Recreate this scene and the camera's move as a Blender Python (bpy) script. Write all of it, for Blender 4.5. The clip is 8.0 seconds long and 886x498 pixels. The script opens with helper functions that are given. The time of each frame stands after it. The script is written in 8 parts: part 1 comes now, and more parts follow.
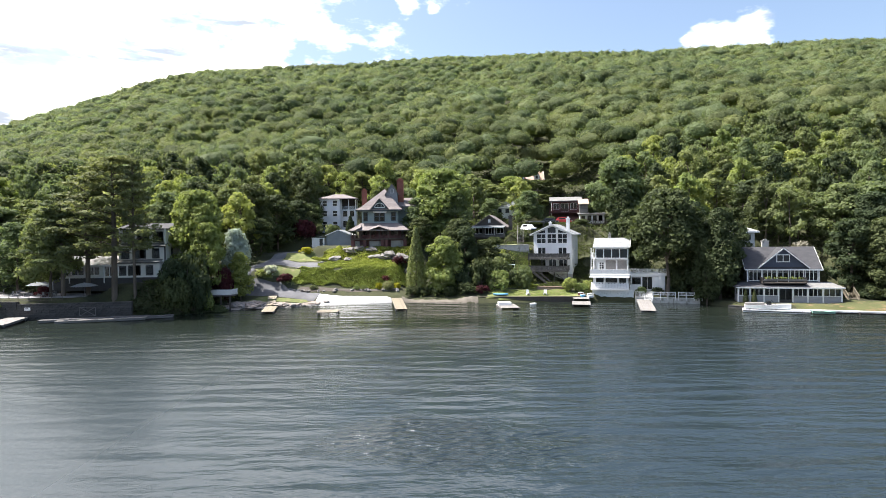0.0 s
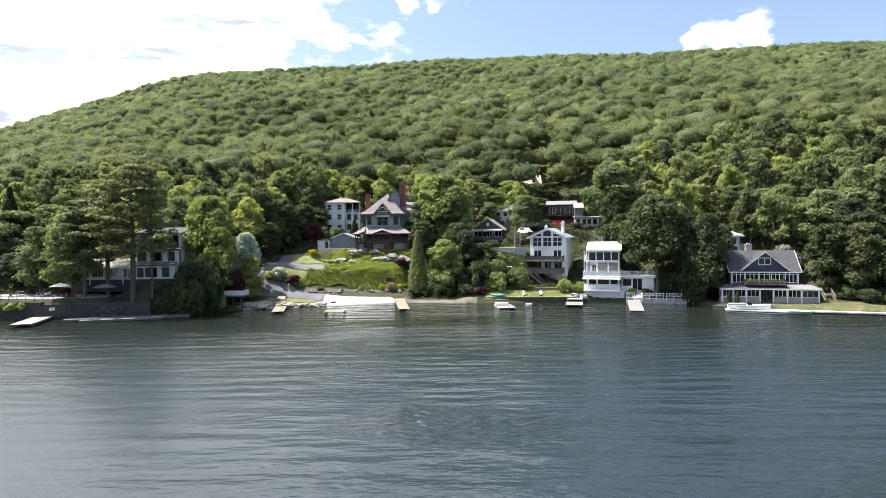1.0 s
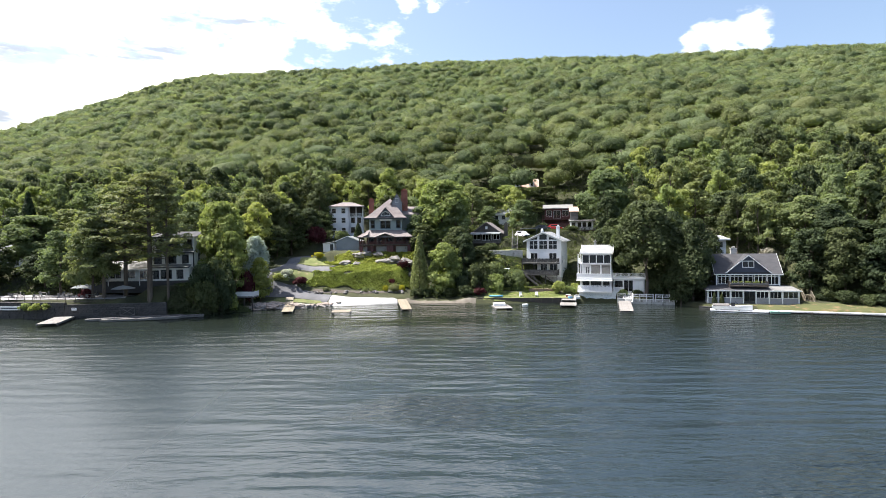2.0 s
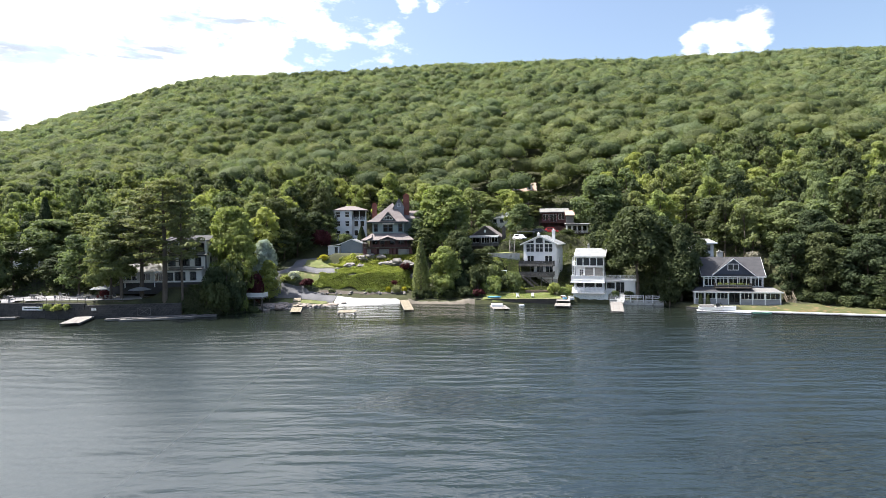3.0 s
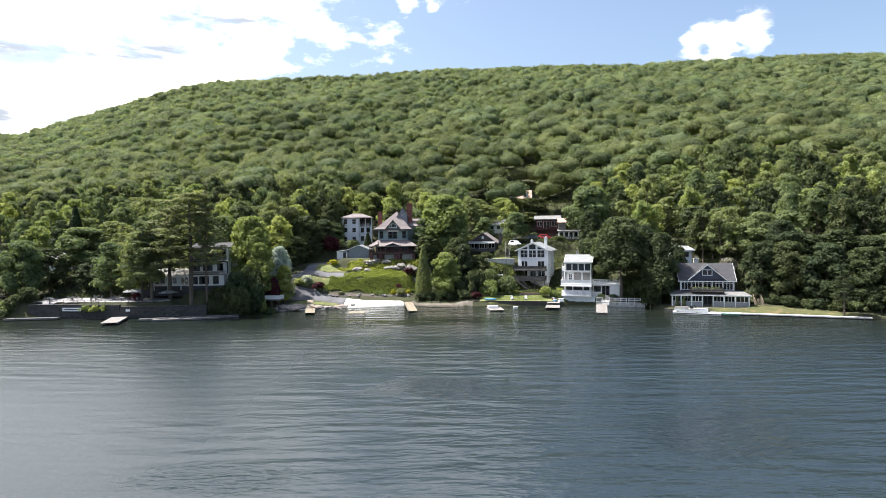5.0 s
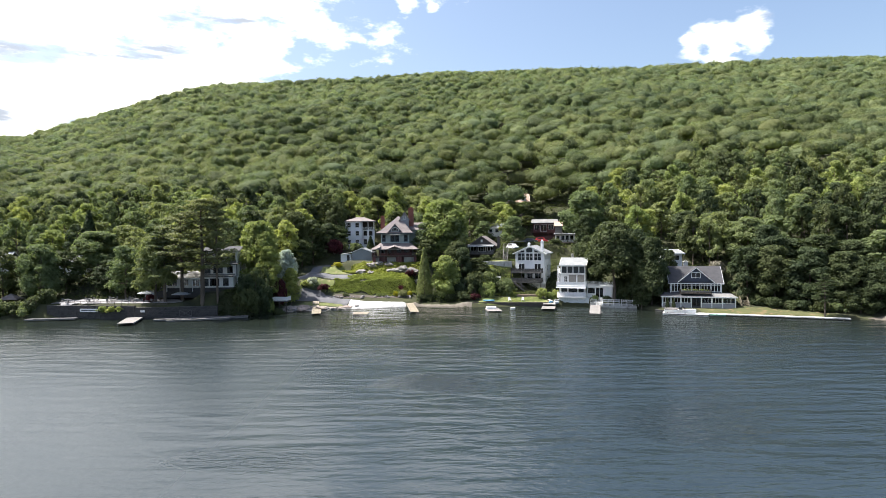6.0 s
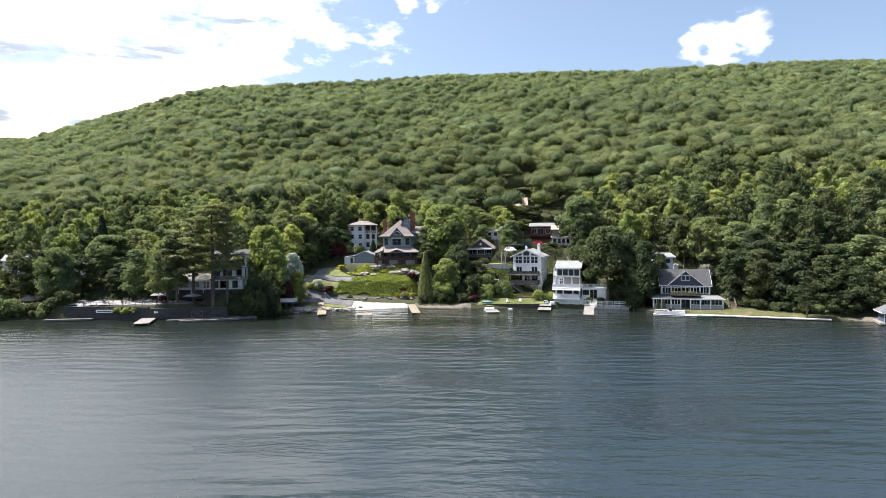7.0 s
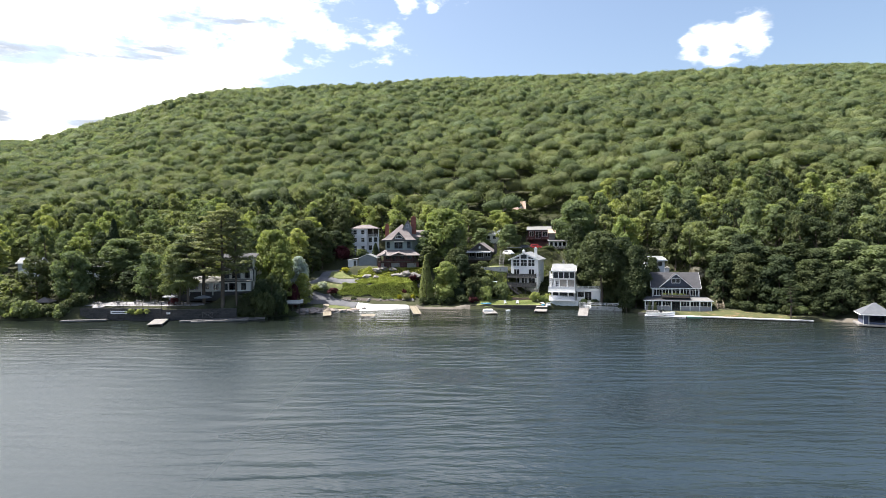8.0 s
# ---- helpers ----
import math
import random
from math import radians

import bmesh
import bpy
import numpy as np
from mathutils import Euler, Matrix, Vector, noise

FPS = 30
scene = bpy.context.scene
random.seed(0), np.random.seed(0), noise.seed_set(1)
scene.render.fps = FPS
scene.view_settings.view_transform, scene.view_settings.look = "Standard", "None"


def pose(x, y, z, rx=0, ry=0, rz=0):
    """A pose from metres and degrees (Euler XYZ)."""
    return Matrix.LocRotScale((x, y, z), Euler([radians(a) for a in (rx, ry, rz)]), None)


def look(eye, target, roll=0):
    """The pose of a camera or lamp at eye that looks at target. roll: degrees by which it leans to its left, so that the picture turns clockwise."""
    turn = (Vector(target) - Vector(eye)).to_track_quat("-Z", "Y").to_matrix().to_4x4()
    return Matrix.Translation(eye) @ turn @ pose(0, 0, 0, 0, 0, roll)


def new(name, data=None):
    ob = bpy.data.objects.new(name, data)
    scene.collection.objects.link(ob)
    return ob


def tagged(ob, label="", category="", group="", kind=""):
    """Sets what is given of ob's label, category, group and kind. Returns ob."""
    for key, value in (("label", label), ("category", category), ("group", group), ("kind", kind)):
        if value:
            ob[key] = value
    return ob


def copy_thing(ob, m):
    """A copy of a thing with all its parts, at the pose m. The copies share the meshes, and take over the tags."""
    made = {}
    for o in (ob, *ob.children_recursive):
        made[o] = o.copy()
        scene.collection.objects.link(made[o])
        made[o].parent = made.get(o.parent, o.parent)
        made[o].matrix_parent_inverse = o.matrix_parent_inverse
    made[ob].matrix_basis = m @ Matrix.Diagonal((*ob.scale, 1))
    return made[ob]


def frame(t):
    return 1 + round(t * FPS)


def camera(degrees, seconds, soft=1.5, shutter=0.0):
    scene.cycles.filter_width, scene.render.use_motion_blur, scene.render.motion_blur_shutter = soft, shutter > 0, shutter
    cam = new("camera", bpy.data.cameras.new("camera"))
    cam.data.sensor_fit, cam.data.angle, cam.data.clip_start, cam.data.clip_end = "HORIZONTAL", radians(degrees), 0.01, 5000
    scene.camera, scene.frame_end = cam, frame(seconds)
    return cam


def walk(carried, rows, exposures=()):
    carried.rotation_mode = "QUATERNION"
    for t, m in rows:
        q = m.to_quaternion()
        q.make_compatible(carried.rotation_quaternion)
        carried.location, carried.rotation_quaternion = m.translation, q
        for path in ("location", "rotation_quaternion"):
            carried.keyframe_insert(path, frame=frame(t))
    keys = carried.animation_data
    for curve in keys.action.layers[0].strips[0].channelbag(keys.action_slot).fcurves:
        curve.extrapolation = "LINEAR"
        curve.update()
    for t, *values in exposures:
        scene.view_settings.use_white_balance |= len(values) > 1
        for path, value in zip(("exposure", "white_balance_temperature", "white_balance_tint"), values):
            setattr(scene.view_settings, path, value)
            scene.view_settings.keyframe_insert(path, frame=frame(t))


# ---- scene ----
cam = camera(73.7, 8.0, soft=0.7)
# seconds, eye, pitch and roll in degrees: a straight, rising flight backwards over the lake
PATH = [
    (0.0, (0.302, -0.153, 13.624), -1.421, -0.83),
    (0.5, (0.234, -3.227, 14.073), -1.450, -0.82),
    (1.0, (0.166, -6.306, 14.526), -1.476, -0.80),
    (1.5, (0.097, -9.392, 14.984), -1.498, -0.79),
    (3.0, (-0.113, -18.682, 16.386), -1.541, -0.75),
    (3.5, (-0.184, -21.791, 16.862), -1.549, -0.73),
    (4.0, (-0.255, -24.905, 17.343), -1.552, -0.72),
    (4.5, (-0.328, -28.025, 17.829), -1.552, -0.70),
    (6.0, (-0.548, -37.419, 19.313), -1.530, -0.66),
    (6.5, (-0.623, -40.562, 19.817), -1.516, -0.65),
    (7.0, (-0.698, -43.710, 20.325), -1.497, -0.63),
    (7.5, (-0.774, -46.865, 20.838), -1.476, -0.62),
    (8.0, (-0.850, -50.025, 21.356), -1.450, -0.60),
]
walk(cam, [(t, look(eye, (eye[0] - 0.0018 + 0.00041 * t, eye[1] + math.cos(radians(p)), eye[2] + math.sin(radians(p))), r)) for t, eye, p, r in PATH], [(0.0, 1.11), (8.0, 0.94)])

# ---- daylight: high sun from beyond the hill and to the left, thin cloud bank over the left ridge ----
SUN_AZ, SUN_EL = radians(-75), radians(59)
TO_SUN = Vector((math.sin(SUN_AZ) * math.cos(SUN_EL), math.cos(SUN_AZ) * math.cos(SUN_EL), math.sin(SUN_EL)))
sun = new("sun", bpy.data.lights.new("sun", "SUN"))
sun.data.energy, sun.data.angle, sun.data.color = 5.5, radians(0.6), (1.0, 0.955, 0.90)
sun.matrix_world = look(TO_SUN * 900, (0, 0, 0))


def sky_world():
    world = bpy.data.worlds.new("summer_sky")
    world.use_nodes = True
    scene.world = world
    nt = world.node_tree
    nt.nodes.clear()
    n, link = nt.nodes.new, nt.links.new

    def math_node(op, a, b=None, clamp=False):
        m = n("ShaderNodeMath")
        m.operation, m.use_clamp = op, clamp
        for k, v in enumerate((a, b)):
            if v is None:
                continue
            if isinstance(v, (int, float)):
                m.inputs[k].default_value = v
            else:
                link(v, m.inputs[k])
        return m.outputs[0]

    def ramp(v, lo, hi):
        m = n("ShaderNodeMapRange")
        m.interpolation_type = "SMOOTHSTEP"
        m.inputs["From Min"].default_value, m.inputs["From Max"].default_value = lo, hi
        link(v, m.inputs["Value"])
        return m.outputs["Result"]

    coord = n("ShaderNodeTexCoord").outputs["Generated"]
    sky = n("ShaderNodeTexSky")
    sky.sky_type, sky.sun_disc = "NISHITA", False
    sky.sun_elevation, sky.sun_rotation = SUN_EL, SUN_AZ
    sky.air_density, sky.dust_density, sky.ozone_density = 1.0, 2.8, 1.0
    blue = n("ShaderNodeBackground")
    blue.inputs["Strength"].default_value = SKY
    link(sky.outputs[0], blue.inputs["Color"])

    def fbm(scale, detail, rough, offset=(0, 0, 0), flat=2.2):
        mp = n("ShaderNodeMapping")
        mp.inputs["Location"].default_value = offset
        mp.inputs["Scale"].default_value = (1, 1, flat)
        link(coord, mp.inputs["Vector"])
        t = n("ShaderNodeTexNoise")
        t.inputs["Scale"].default_value, t.inputs["Detail"].default_value, t.inputs["Roughness"].default_value = scale, detail, rough
        link(mp.outputs[0], t.inputs["Vector"])
        return t.outputs["Fac"]

    billow = fbm(5.0, 9, 0.62)
    fine = fbm(16.0, 8, 0.6, (3, 1, 0))

    def bank(way, wide, edge, gain):
        """Nearness to a cloud's middle, in the direction way; wide and edge are sines of angles."""
        d = n("ShaderNodeVectorMath")
        d.operation = "DISTANCE"
        link(coord, d.inputs[0])
        d.inputs[1].default_value = Vector(way).normalized()
        near = ramp(d.outputs["Value"], wide + edge, wide - edge)
        return math_node("MULTIPLY", near, gain)

    total = None
    for b in CLOUDS:
        v = bank(*b)
        total = v if total is None else math_node("MAXIMUM", total, v)
    rough = math_node("ADD", math_node("MULTIPLY", math_node("SUBTRACT", billow, 0.5), 1.5), math_node("MULTIPLY", math_node("SUBTRACT", fine, 0.5), 0.9))
    dense = ramp(math_node("ADD", total, rough), 0.40, 0.80)
    scattered = ramp(fbm(3.0, 9, 0.6, (9, 4, 2)), 0.66, 0.78)
    high = ramp(n_sep(nt, coord), 0.42, 0.6)
    cover = math_node("MAXIMUM", dense, math_node("MULTIPLY", scattered, high), True)
    shade = n("ShaderNodeMixRGB")
    shade.inputs[1].default_value, shade.inputs[2].default_value = (0.215, 0.235, 0.27, 1), (1.0, 0.99, 0.98, 1)
    link(ramp(fbm(4.2, 7, 0.58, (1, 7, 5), 5.0), 0.37, 0.52), shade.inputs[0])
    white = n("ShaderNodeBackground")
    white.inputs["Strength"].default_value = CLOUD_LIGHT
    link(shade.outputs[0], white.inputs["Color"])
    mix = n("ShaderNodeMixShader")
    link(cover, mix.inputs[0]), link(blue.outputs[0], mix.inputs[1]), link(white.outputs[0], mix.inputs[2])
    out = n("ShaderNodeOutputWorld")
    link(mix.outputs[0], out.inputs["Surface"])


def n_sep(nt, vector):
    s = nt.nodes.new("ShaderNodeSeparateXYZ")
    nt.links.new(vector, s.inputs[0])
    return s.outputs["Z"]


SKY, CLOUD_LIGHT = 0.118, 1.6
# direction, half width, softness, gain of the clouds over the ridge; the last two are added unseen overhead to brighten
# the water
CLOUDS = [((-0.80, 1, 0.42), 0.49, 0.24, 0.76), ((0.468, 1, 0.316), 0.040, 0.034, 0.62), ((0.522, 1, 0.334), 0.036, 0.032, 0.62), ((0.43, 1, 0.306), 0.025, 0.03, 0.6), ((-0.058, 1, 0.383), 0.020, 0.02, 0.62), ((-0.012, 1, 0.374), 0.012, 0.02, 0.42), ((-0.11, 1, 0.40), 0.015, 0.03, 0.45), ((-0.42, 1, 0.74), 0.30, 0.12, 0.80), ((0.0, 1, 0.68), 0.20, 0.10, 0.72)]
sky_world()

# ---- materials ----
def surf(name, a, b, scale=1.0, rough=0.8, bump=0.0, fine=25.0, metal=0.0, stretch=(1, 1, 1), worn=None, contrast=(0.3, 0.7)):
    """A surface between the colours a and b: broad stains at scale per metre, fine grain, relief, and worn spots of a third colour."""
    m = bpy.data.materials.new(name)
    m.use_nodes = True
    nt = m.node_tree
    n, link = nt.nodes.new, nt.links.new
    p = nt.nodes["Principled BSDF"]
    p.inputs["Roughness"].default_value, p.inputs["Metallic"].default_value = rough, metal
    tc = n("ShaderNodeTexCoord")
    mp = n("ShaderNodeMapping")
    mp.inputs["Scale"].default_value = stretch
    link(tc.outputs["Object"], mp.inputs["Vector"])
    big, small = n("ShaderNodeTexNoise"), n("ShaderNodeTexNoise")
    for t, s in ((big, scale), (small, fine)):
        t.inputs["Scale"].default_value, t.inputs["Detail"].default_value, t.inputs["Roughness"].default_value = s, 6, 0.62
        link(mp.outputs[0], t.inputs["Vector"])
    add = n("ShaderNodeMath")
    add.operation = "MULTIPLY_ADD"
    link(small.outputs["Fac"], add.inputs[0])
    add.inputs[1].default_value = 0.45
    link(big.outputs["Fac"], add.inputs[2])
    info = n("ShaderNodeObjectInfo")
    ran = n("ShaderNodeMath")
    ran.operation = "MULTIPLY_ADD"
    link(info.outputs["Random"], ran.inputs[0])
    ran.inputs[1].default_value = 0.12
    link(add.outputs[0], ran.inputs[2])
    r = n("ShaderNodeMapRange")
    r.inputs["From Min"].default_value, r.inputs["From Max"].default_value = contrast[0] + 0.25, contrast[1] + 0.25
    link(ran.outputs[0], r.inputs["Value"])
    mix = n("ShaderNodeMixRGB")
    mix.inputs[1].default_value, mix.inputs[2].default_value = (*a, 1), (*b, 1)
    link(r.outputs[0], mix.inputs[0])
    colour = mix.outputs[0]
    if worn:
        t = n("ShaderNodeTexNoise")
        t.inputs["Scale"].default_value, t.inputs["Detail"].default_value = scale * 2.7, 8
        link(mp.outputs[0], t.inputs["Vector"])
        w = n("ShaderNodeMapRange")
        w.inputs["From Min"].default_value, w.inputs["From Max"].default_value = 0.55, 0.68
        link(t.outputs["Fac"], w.inputs["Value"])
        mix2 = n("ShaderNodeMixRGB")
        mix2.inputs[2].default_value = (*worn, 1)
        link(w.outputs[0], mix2.inputs[0]), link(colour, mix2.inputs[1])
        colour = mix2.outputs[0]
    link(colour, p.inputs["Base Color"])
    if bump:
        b_ = n("ShaderNodeBump")
        b_.inputs["Strength"].default_value, b_.inputs["Distance"].default_value = 0.8, bump
        link(add.outputs[0], b_.inputs["Height"])
        link(b_.outputs[0], p.inputs["Normal"])
    return m


def siding(name, a, b, pitch=0.15, rough=0.6, axis="Z"):
    """Painted boards laid in courses of the given pitch, with lapped edges."""
    m = surf(name, a, b, 0.5, rough, 0.0, 9)
    nt = m.node_tree
    n, link = nt.nodes.new, nt.links.new
    tc, sep = n("ShaderNodeTexCoord"), n("ShaderNodeSeparateXYZ")
    link(tc.outputs["Object"], sep.inputs[0])
    d = n("ShaderNodeMath")
    d.operation = "DIVIDE"
    link(sep.outputs[axis], d.inputs[0])
    d.inputs[1].default_value = pitch
    f = n("ShaderNodeMath")
    f.operation = "FRACT"
    link(d.outputs[0], f.inputs[0])
    bp = n("ShaderNodeBump")
    bp.invert = True
    bp.inputs["Strength"].default_value, bp.inputs["Distance"].default_value = 1.0, 0.02
    link(f.outputs[0], bp.inputs["Height"])
    link(bp.outputs[0], nt.nodes["Principled BSDF"].inputs["Normal"])
    return m


def leafy(name, dark, light, through_light=0.3, rough=0.55, clump=4.5, relief=0.10):
    """Foliage: each leaf cluster and each tree takes its own shade between two greens, with light passing through.
    clump: leaf sprays per metre, which give fine relief and a change of shade from spray to spray."""
    m = bpy.data.materials.new(name)
    m.use_nodes = True
    nt = m.node_tree
    nt.nodes.clear()
    n, link = nt.nodes.new, nt.links.new

    def calc(op, a, b, c=None, clamp=False):
        k = n("ShaderNodeMath")
        k.operation, k.use_clamp = op, clamp
        for slot, v in enumerate((a, b, c)):
            if v is None:
                continue
            if isinstance(v, (int, float)):
                k.inputs[slot].default_value = v
            else:
                link(v, k.inputs[slot])
        return k.outputs[0]

    def blend(kind, a, b, fac=1.0):
        k = n("ShaderNodeMixRGB")
        k.blend_type = kind
        for slot, v in zip((0, 1, 2), (fac, a, b)):
            if isinstance(v, float):
                k.inputs[slot].default_value = v
            elif isinstance(v, tuple):
                k.inputs[slot].default_value = (*v, 1)
            else:
                link(v, k.inputs[slot])
        return k.outputs[0]

    geo, info, att, own = n("ShaderNodeNewGeometry"), n("ShaderNodeObjectInfo"), n("ShaderNodeAttribute"), n("ShaderNodeAttribute")
    att.attribute_name, own.attribute_name = "tint", "warm"
    spray = n("ShaderNodeTexNoise")
    spray.inputs["Scale"].default_value, spray.inputs["Detail"].default_value, spray.inputs["Roughness"].default_value = clump, 3, 0.68
    link(geo.outputs["Position"], spray.inputs["Vector"])
    shade = calc("MULTIPLY_ADD", geo.outputs["Random Per Island"], 0.26, att.outputs["Fac"])
    shade = calc("MULTIPLY_ADD", info.outputs["Random"], 0.3, shade)
    shade = calc("ADD", shade, calc("MULTIPLY", calc("SUBTRACT", spray.outputs["Fac"], 0.5), 1.3), clamp=True)
    own_cast = calc("FRACT", calc("ADD", own.outputs["Fac"], info.outputs["Random"]), 0.0)
    cast = blend("MIX", (0.90, 0.99, 1.05), (1.035, 1.01, 0.91), own_cast)
    colour = blend("MULTIPLY", blend("MIX", dark, light, shade), cast)
    bump = n("ShaderNodeBump")
    bump.inputs["Strength"].default_value, bump.inputs["Distance"].default_value = 0.9, relief
    link(spray.outputs["Fac"], bump.inputs["Height"])
    p = n("ShaderNodeBsdfPrincipled")
    p.inputs["Roughness"].default_value = rough
    p.inputs["Specular IOR Level"].default_value = 0.08
    link(colour, p.inputs["Base Color"])
    t = n("ShaderNodeBsdfTranslucent")
    link(blend("MULTIPLY", colour, (1.08, 1.14, 0.66)), t.inputs["Color"])
    link(bump.outputs[0], p.inputs["Normal"]), link(bump.outputs[0], t.inputs["Normal"])
    sh = n("ShaderNodeMixShader")
    sh.inputs[0].default_value = through_light
    link(p.outputs[0], sh.inputs[1]), link(t.outputs[0], sh.inputs[2])
    out = n("ShaderNodeOutputMaterial")
    link(sh.outputs[0], out.inputs["Surface"])
    return m


def glass_mat():
    m = bpy.data.materials.new("window_glass")
    m.use_nodes = True
    p = m.node_tree.nodes["Principled BSDF"]
    p.inputs["Base Color"].default_value = (0.14, 0.155, 0.17, 1)
    p.inputs["Roughness"].default_value, p.inputs["IOR"].default_value = 0.03, 1.5
    p.inputs["Transmission Weight"].default_value = 1.0
    return m


def water_mat():
    """Lake water: long low wavelets, fine ripples, wind lanes, and a few patches where gusts roughen the surface."""
    m = bpy.data.materials.new("lake_water")
    m.use_nodes = True
    nt = m.node_tree
    n, link = nt.nodes.new, nt.links.new
    p = nt.nodes["Principled BSDF"]
    p.inputs["Roughness"].default_value, p.inputs["IOR"].default_value = 0.3, 1.333
    tc = n("ShaderNodeTexCoord")

    def calc(op, a, b=None):
        k = n("ShaderNodeMath")
        k.operation = op
        for slot, v in enumerate((a, b)):
            if v is None:
                continue
            if isinstance(v, (int, float)):
                k.inputs[slot].default_value = v
            else:
                link(v, k.inputs[slot])
        return k.outputs[0]

    def span(v, lo, hi, a, b):
        k = n("ShaderNodeMapRange")
        k.interpolation_type = "SMOOTHSTEP"
        for slot, x in zip(("From Min", "From Max", "To Min", "To Max"), (lo, hi, a, b)):
            k.inputs[slot].default_value = x
        link(v, k.inputs["Value"])
        return k.outputs["Result"]

    def waves(turn, size, detail, rough=0.5):
        mp = n("ShaderNodeMapping")
        mp.inputs["Rotation"].default_value = (0, 0, radians(turn))
        mp.inputs["Scale"].default_value = size
        link(tc.outputs["Object"], mp.inputs["Vector"])
        t = n("ShaderNodeTexNoise")
        t.inputs["Scale"].default_value, t.inputs["Detail"].default_value, t.inputs["Roughness"].default_value = 1.0, detail, rough
        link(mp.outputs[0], t.inputs["Vector"])
        return t.outputs["Fac"]

    def patch(x, y, wide, deep):
        """1 at a gust's middle, falling to 0 at its ragged edge."""
        mp, ln = n("ShaderNodeMapping"), n("ShaderNodeVectorMath")
        mp.vector_type = "TEXTURE"
        mp.inputs["Location"].default_value, mp.inputs["Scale"].default_value = (x, y, 0), (wide, deep, 1)
        link(tc.outputs["Object"], mp.inputs["Vector"])
        ln.operation = "LENGTH"
        link(mp.outputs[0], ln.inputs[0])
        return span(calc("ADD", ln.outputs["Value"], calc("MULTIPLY", calc("SUBTRACT", mottle, 0.5), 1.6)), 0.5, 1.15, 1.0, 0.0)

    swell, ripple, fine = waves(5, (0.13, 0.50, 1), 2, 0.45), waves(-8, (0.75, 1.6, 1), 3), waves(11, (1.2, 3.8, 1), 3)
    lanes, mottle = waves(9, (0.012, 0.05, 1), 3), waves(0, (0.11, 0.2, 1), 3)
    sep = n("ShaderNodeSeparateXYZ")
    link(tc.outputs["Object"], sep.inputs[0])
    # brown-green by the shore, blue-green in the open: reflected bank and sky put into the colour
    body = n("ShaderNodeMixRGB")
    body.inputs[1].default_value, body.inputs[2].default_value = (0.0195, 0.030, 0.037, 1), (0.013, 0.0175, 0.0135, 1)
    link(span(sep.outputs["Y"], 38, 100, 0.0, 1.0), body.inputs[0]), link(body.outputs[0], p.inputs["Base Color"])
    # calm towards the west and in the lee of the shore, livelier in the open middle and the east
    calm_bay = calc("SUBTRACT", 1.0, calc("MULTIPLY", span(sep.outputs["X"], -34, 8, 0.93, 0.0), span(sep.outputs["Y"], 36, 82, 0.93, 0.2)))
    open_water = calc("MULTIPLY", calm_bay, span(sep.outputs["Y"], 70, 108, 1.0, 0.8))
    power = calc("MULTIPLY", open_water, span(lanes, 0.34, 0.66, 0.35, 1.25))
    gust = calc("MAXIMUM", calc("MAXIMUM", patch(0, 38, 9.5, 5.5), patch(25, 22, 10, 6.5)), calc("MULTIPLY", patch(-17, 13, 9, 3), 0.3))
    ruffle = calc("ADD", calc("MULTIPLY", power, 0.7), calc("MULTIPLY", gust, 2.0))
    # ripples too small to see singly: coarser in the open, finer under the banks
    small = calc("MULTIPLY", span(sep.outputs["Y"], 58, 102, 1.0, 0.40), span(sep.outputs["X"], -32, 8, 0.30, 0.14))
    link(calc("MULTIPLY", small, calc("SUBTRACT", 1.0, calc("MULTIPLY", gust, 0.4))), p.inputs["Roughness"])
    # long crests, about three metres apart, bending slowly
    bend = calc("ADD", calc("MULTIPLY", waves(0, (0.028, 0.05, 1), 2), 26.0), calc("MULTIPLY", sep.outputs["X"], 0.10))
    crests = calc("SINE", calc("ADD", calc("MULTIPLY", sep.outputs["Y"], 1.9), bend))
    broken = span(waves(4, (0.05, 0.16, 1), 2), 0.42, 0.62, 0.0, 1.0)
    crest_power = calc("MULTIPLY", power, broken)
    chain = None
    for height, strength, depth in ((swell, power, 0.55), (crests, crest_power, 0.085), (ripple, ruffle, 0.26), (fine, ruffle, 0.06)):
        b = n("ShaderNodeBump")
        b.inputs["Distance"].default_value = depth
        link(strength, b.inputs["Strength"]), link(height, b.inputs["Height"])
        if chain:
            link(chain, b.inputs["Normal"])
        chain = b.outputs[0]
    link(chain, p.inputs["Normal"])
    return m


GLASS, WATER = glass_mat(), water_mat()
LEAF = leafy("broad_leaves", (0.112, 0.138, 0.063), (0.312, 0.342, 0.168), 0.46)
LEAF_FAR = leafy("woods_leaves", (0.112, 0.139, 0.071), (0.300, 0.340, 0.180), 0.48, clump=1.3, relief=1.8)
LEAF_NEAR = leafy("slope_leaves", (0.092, 0.115, 0.056), (0.285, 0.316, 0.162), 0.46, clump=2.2, relief=1.0)
LEAF_BRIGHT = leafy("young_leaves", (0.172, 0.200, 0.068), (0.425, 0.460, 0.178), 0.46)
# dark greens; on the east side they also carry shade painted into the crowns
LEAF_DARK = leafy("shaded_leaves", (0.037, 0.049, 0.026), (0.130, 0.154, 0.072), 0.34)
LEAF_PINE = leafy("pine_needles", (0.100, 0.112, 0.060), (0.290, 0.305, 0.155), 0.36)
LEAF_SILVER = leafy("silver_leaves", (0.38, 0.40, 0.35), (0.68, 0.70, 0.63), 0.3)
BLOSSOM = leafy("pale_blossom", (0.13, 0.12, 0.085), (0.40, 0.345, 0.285), 0.25)
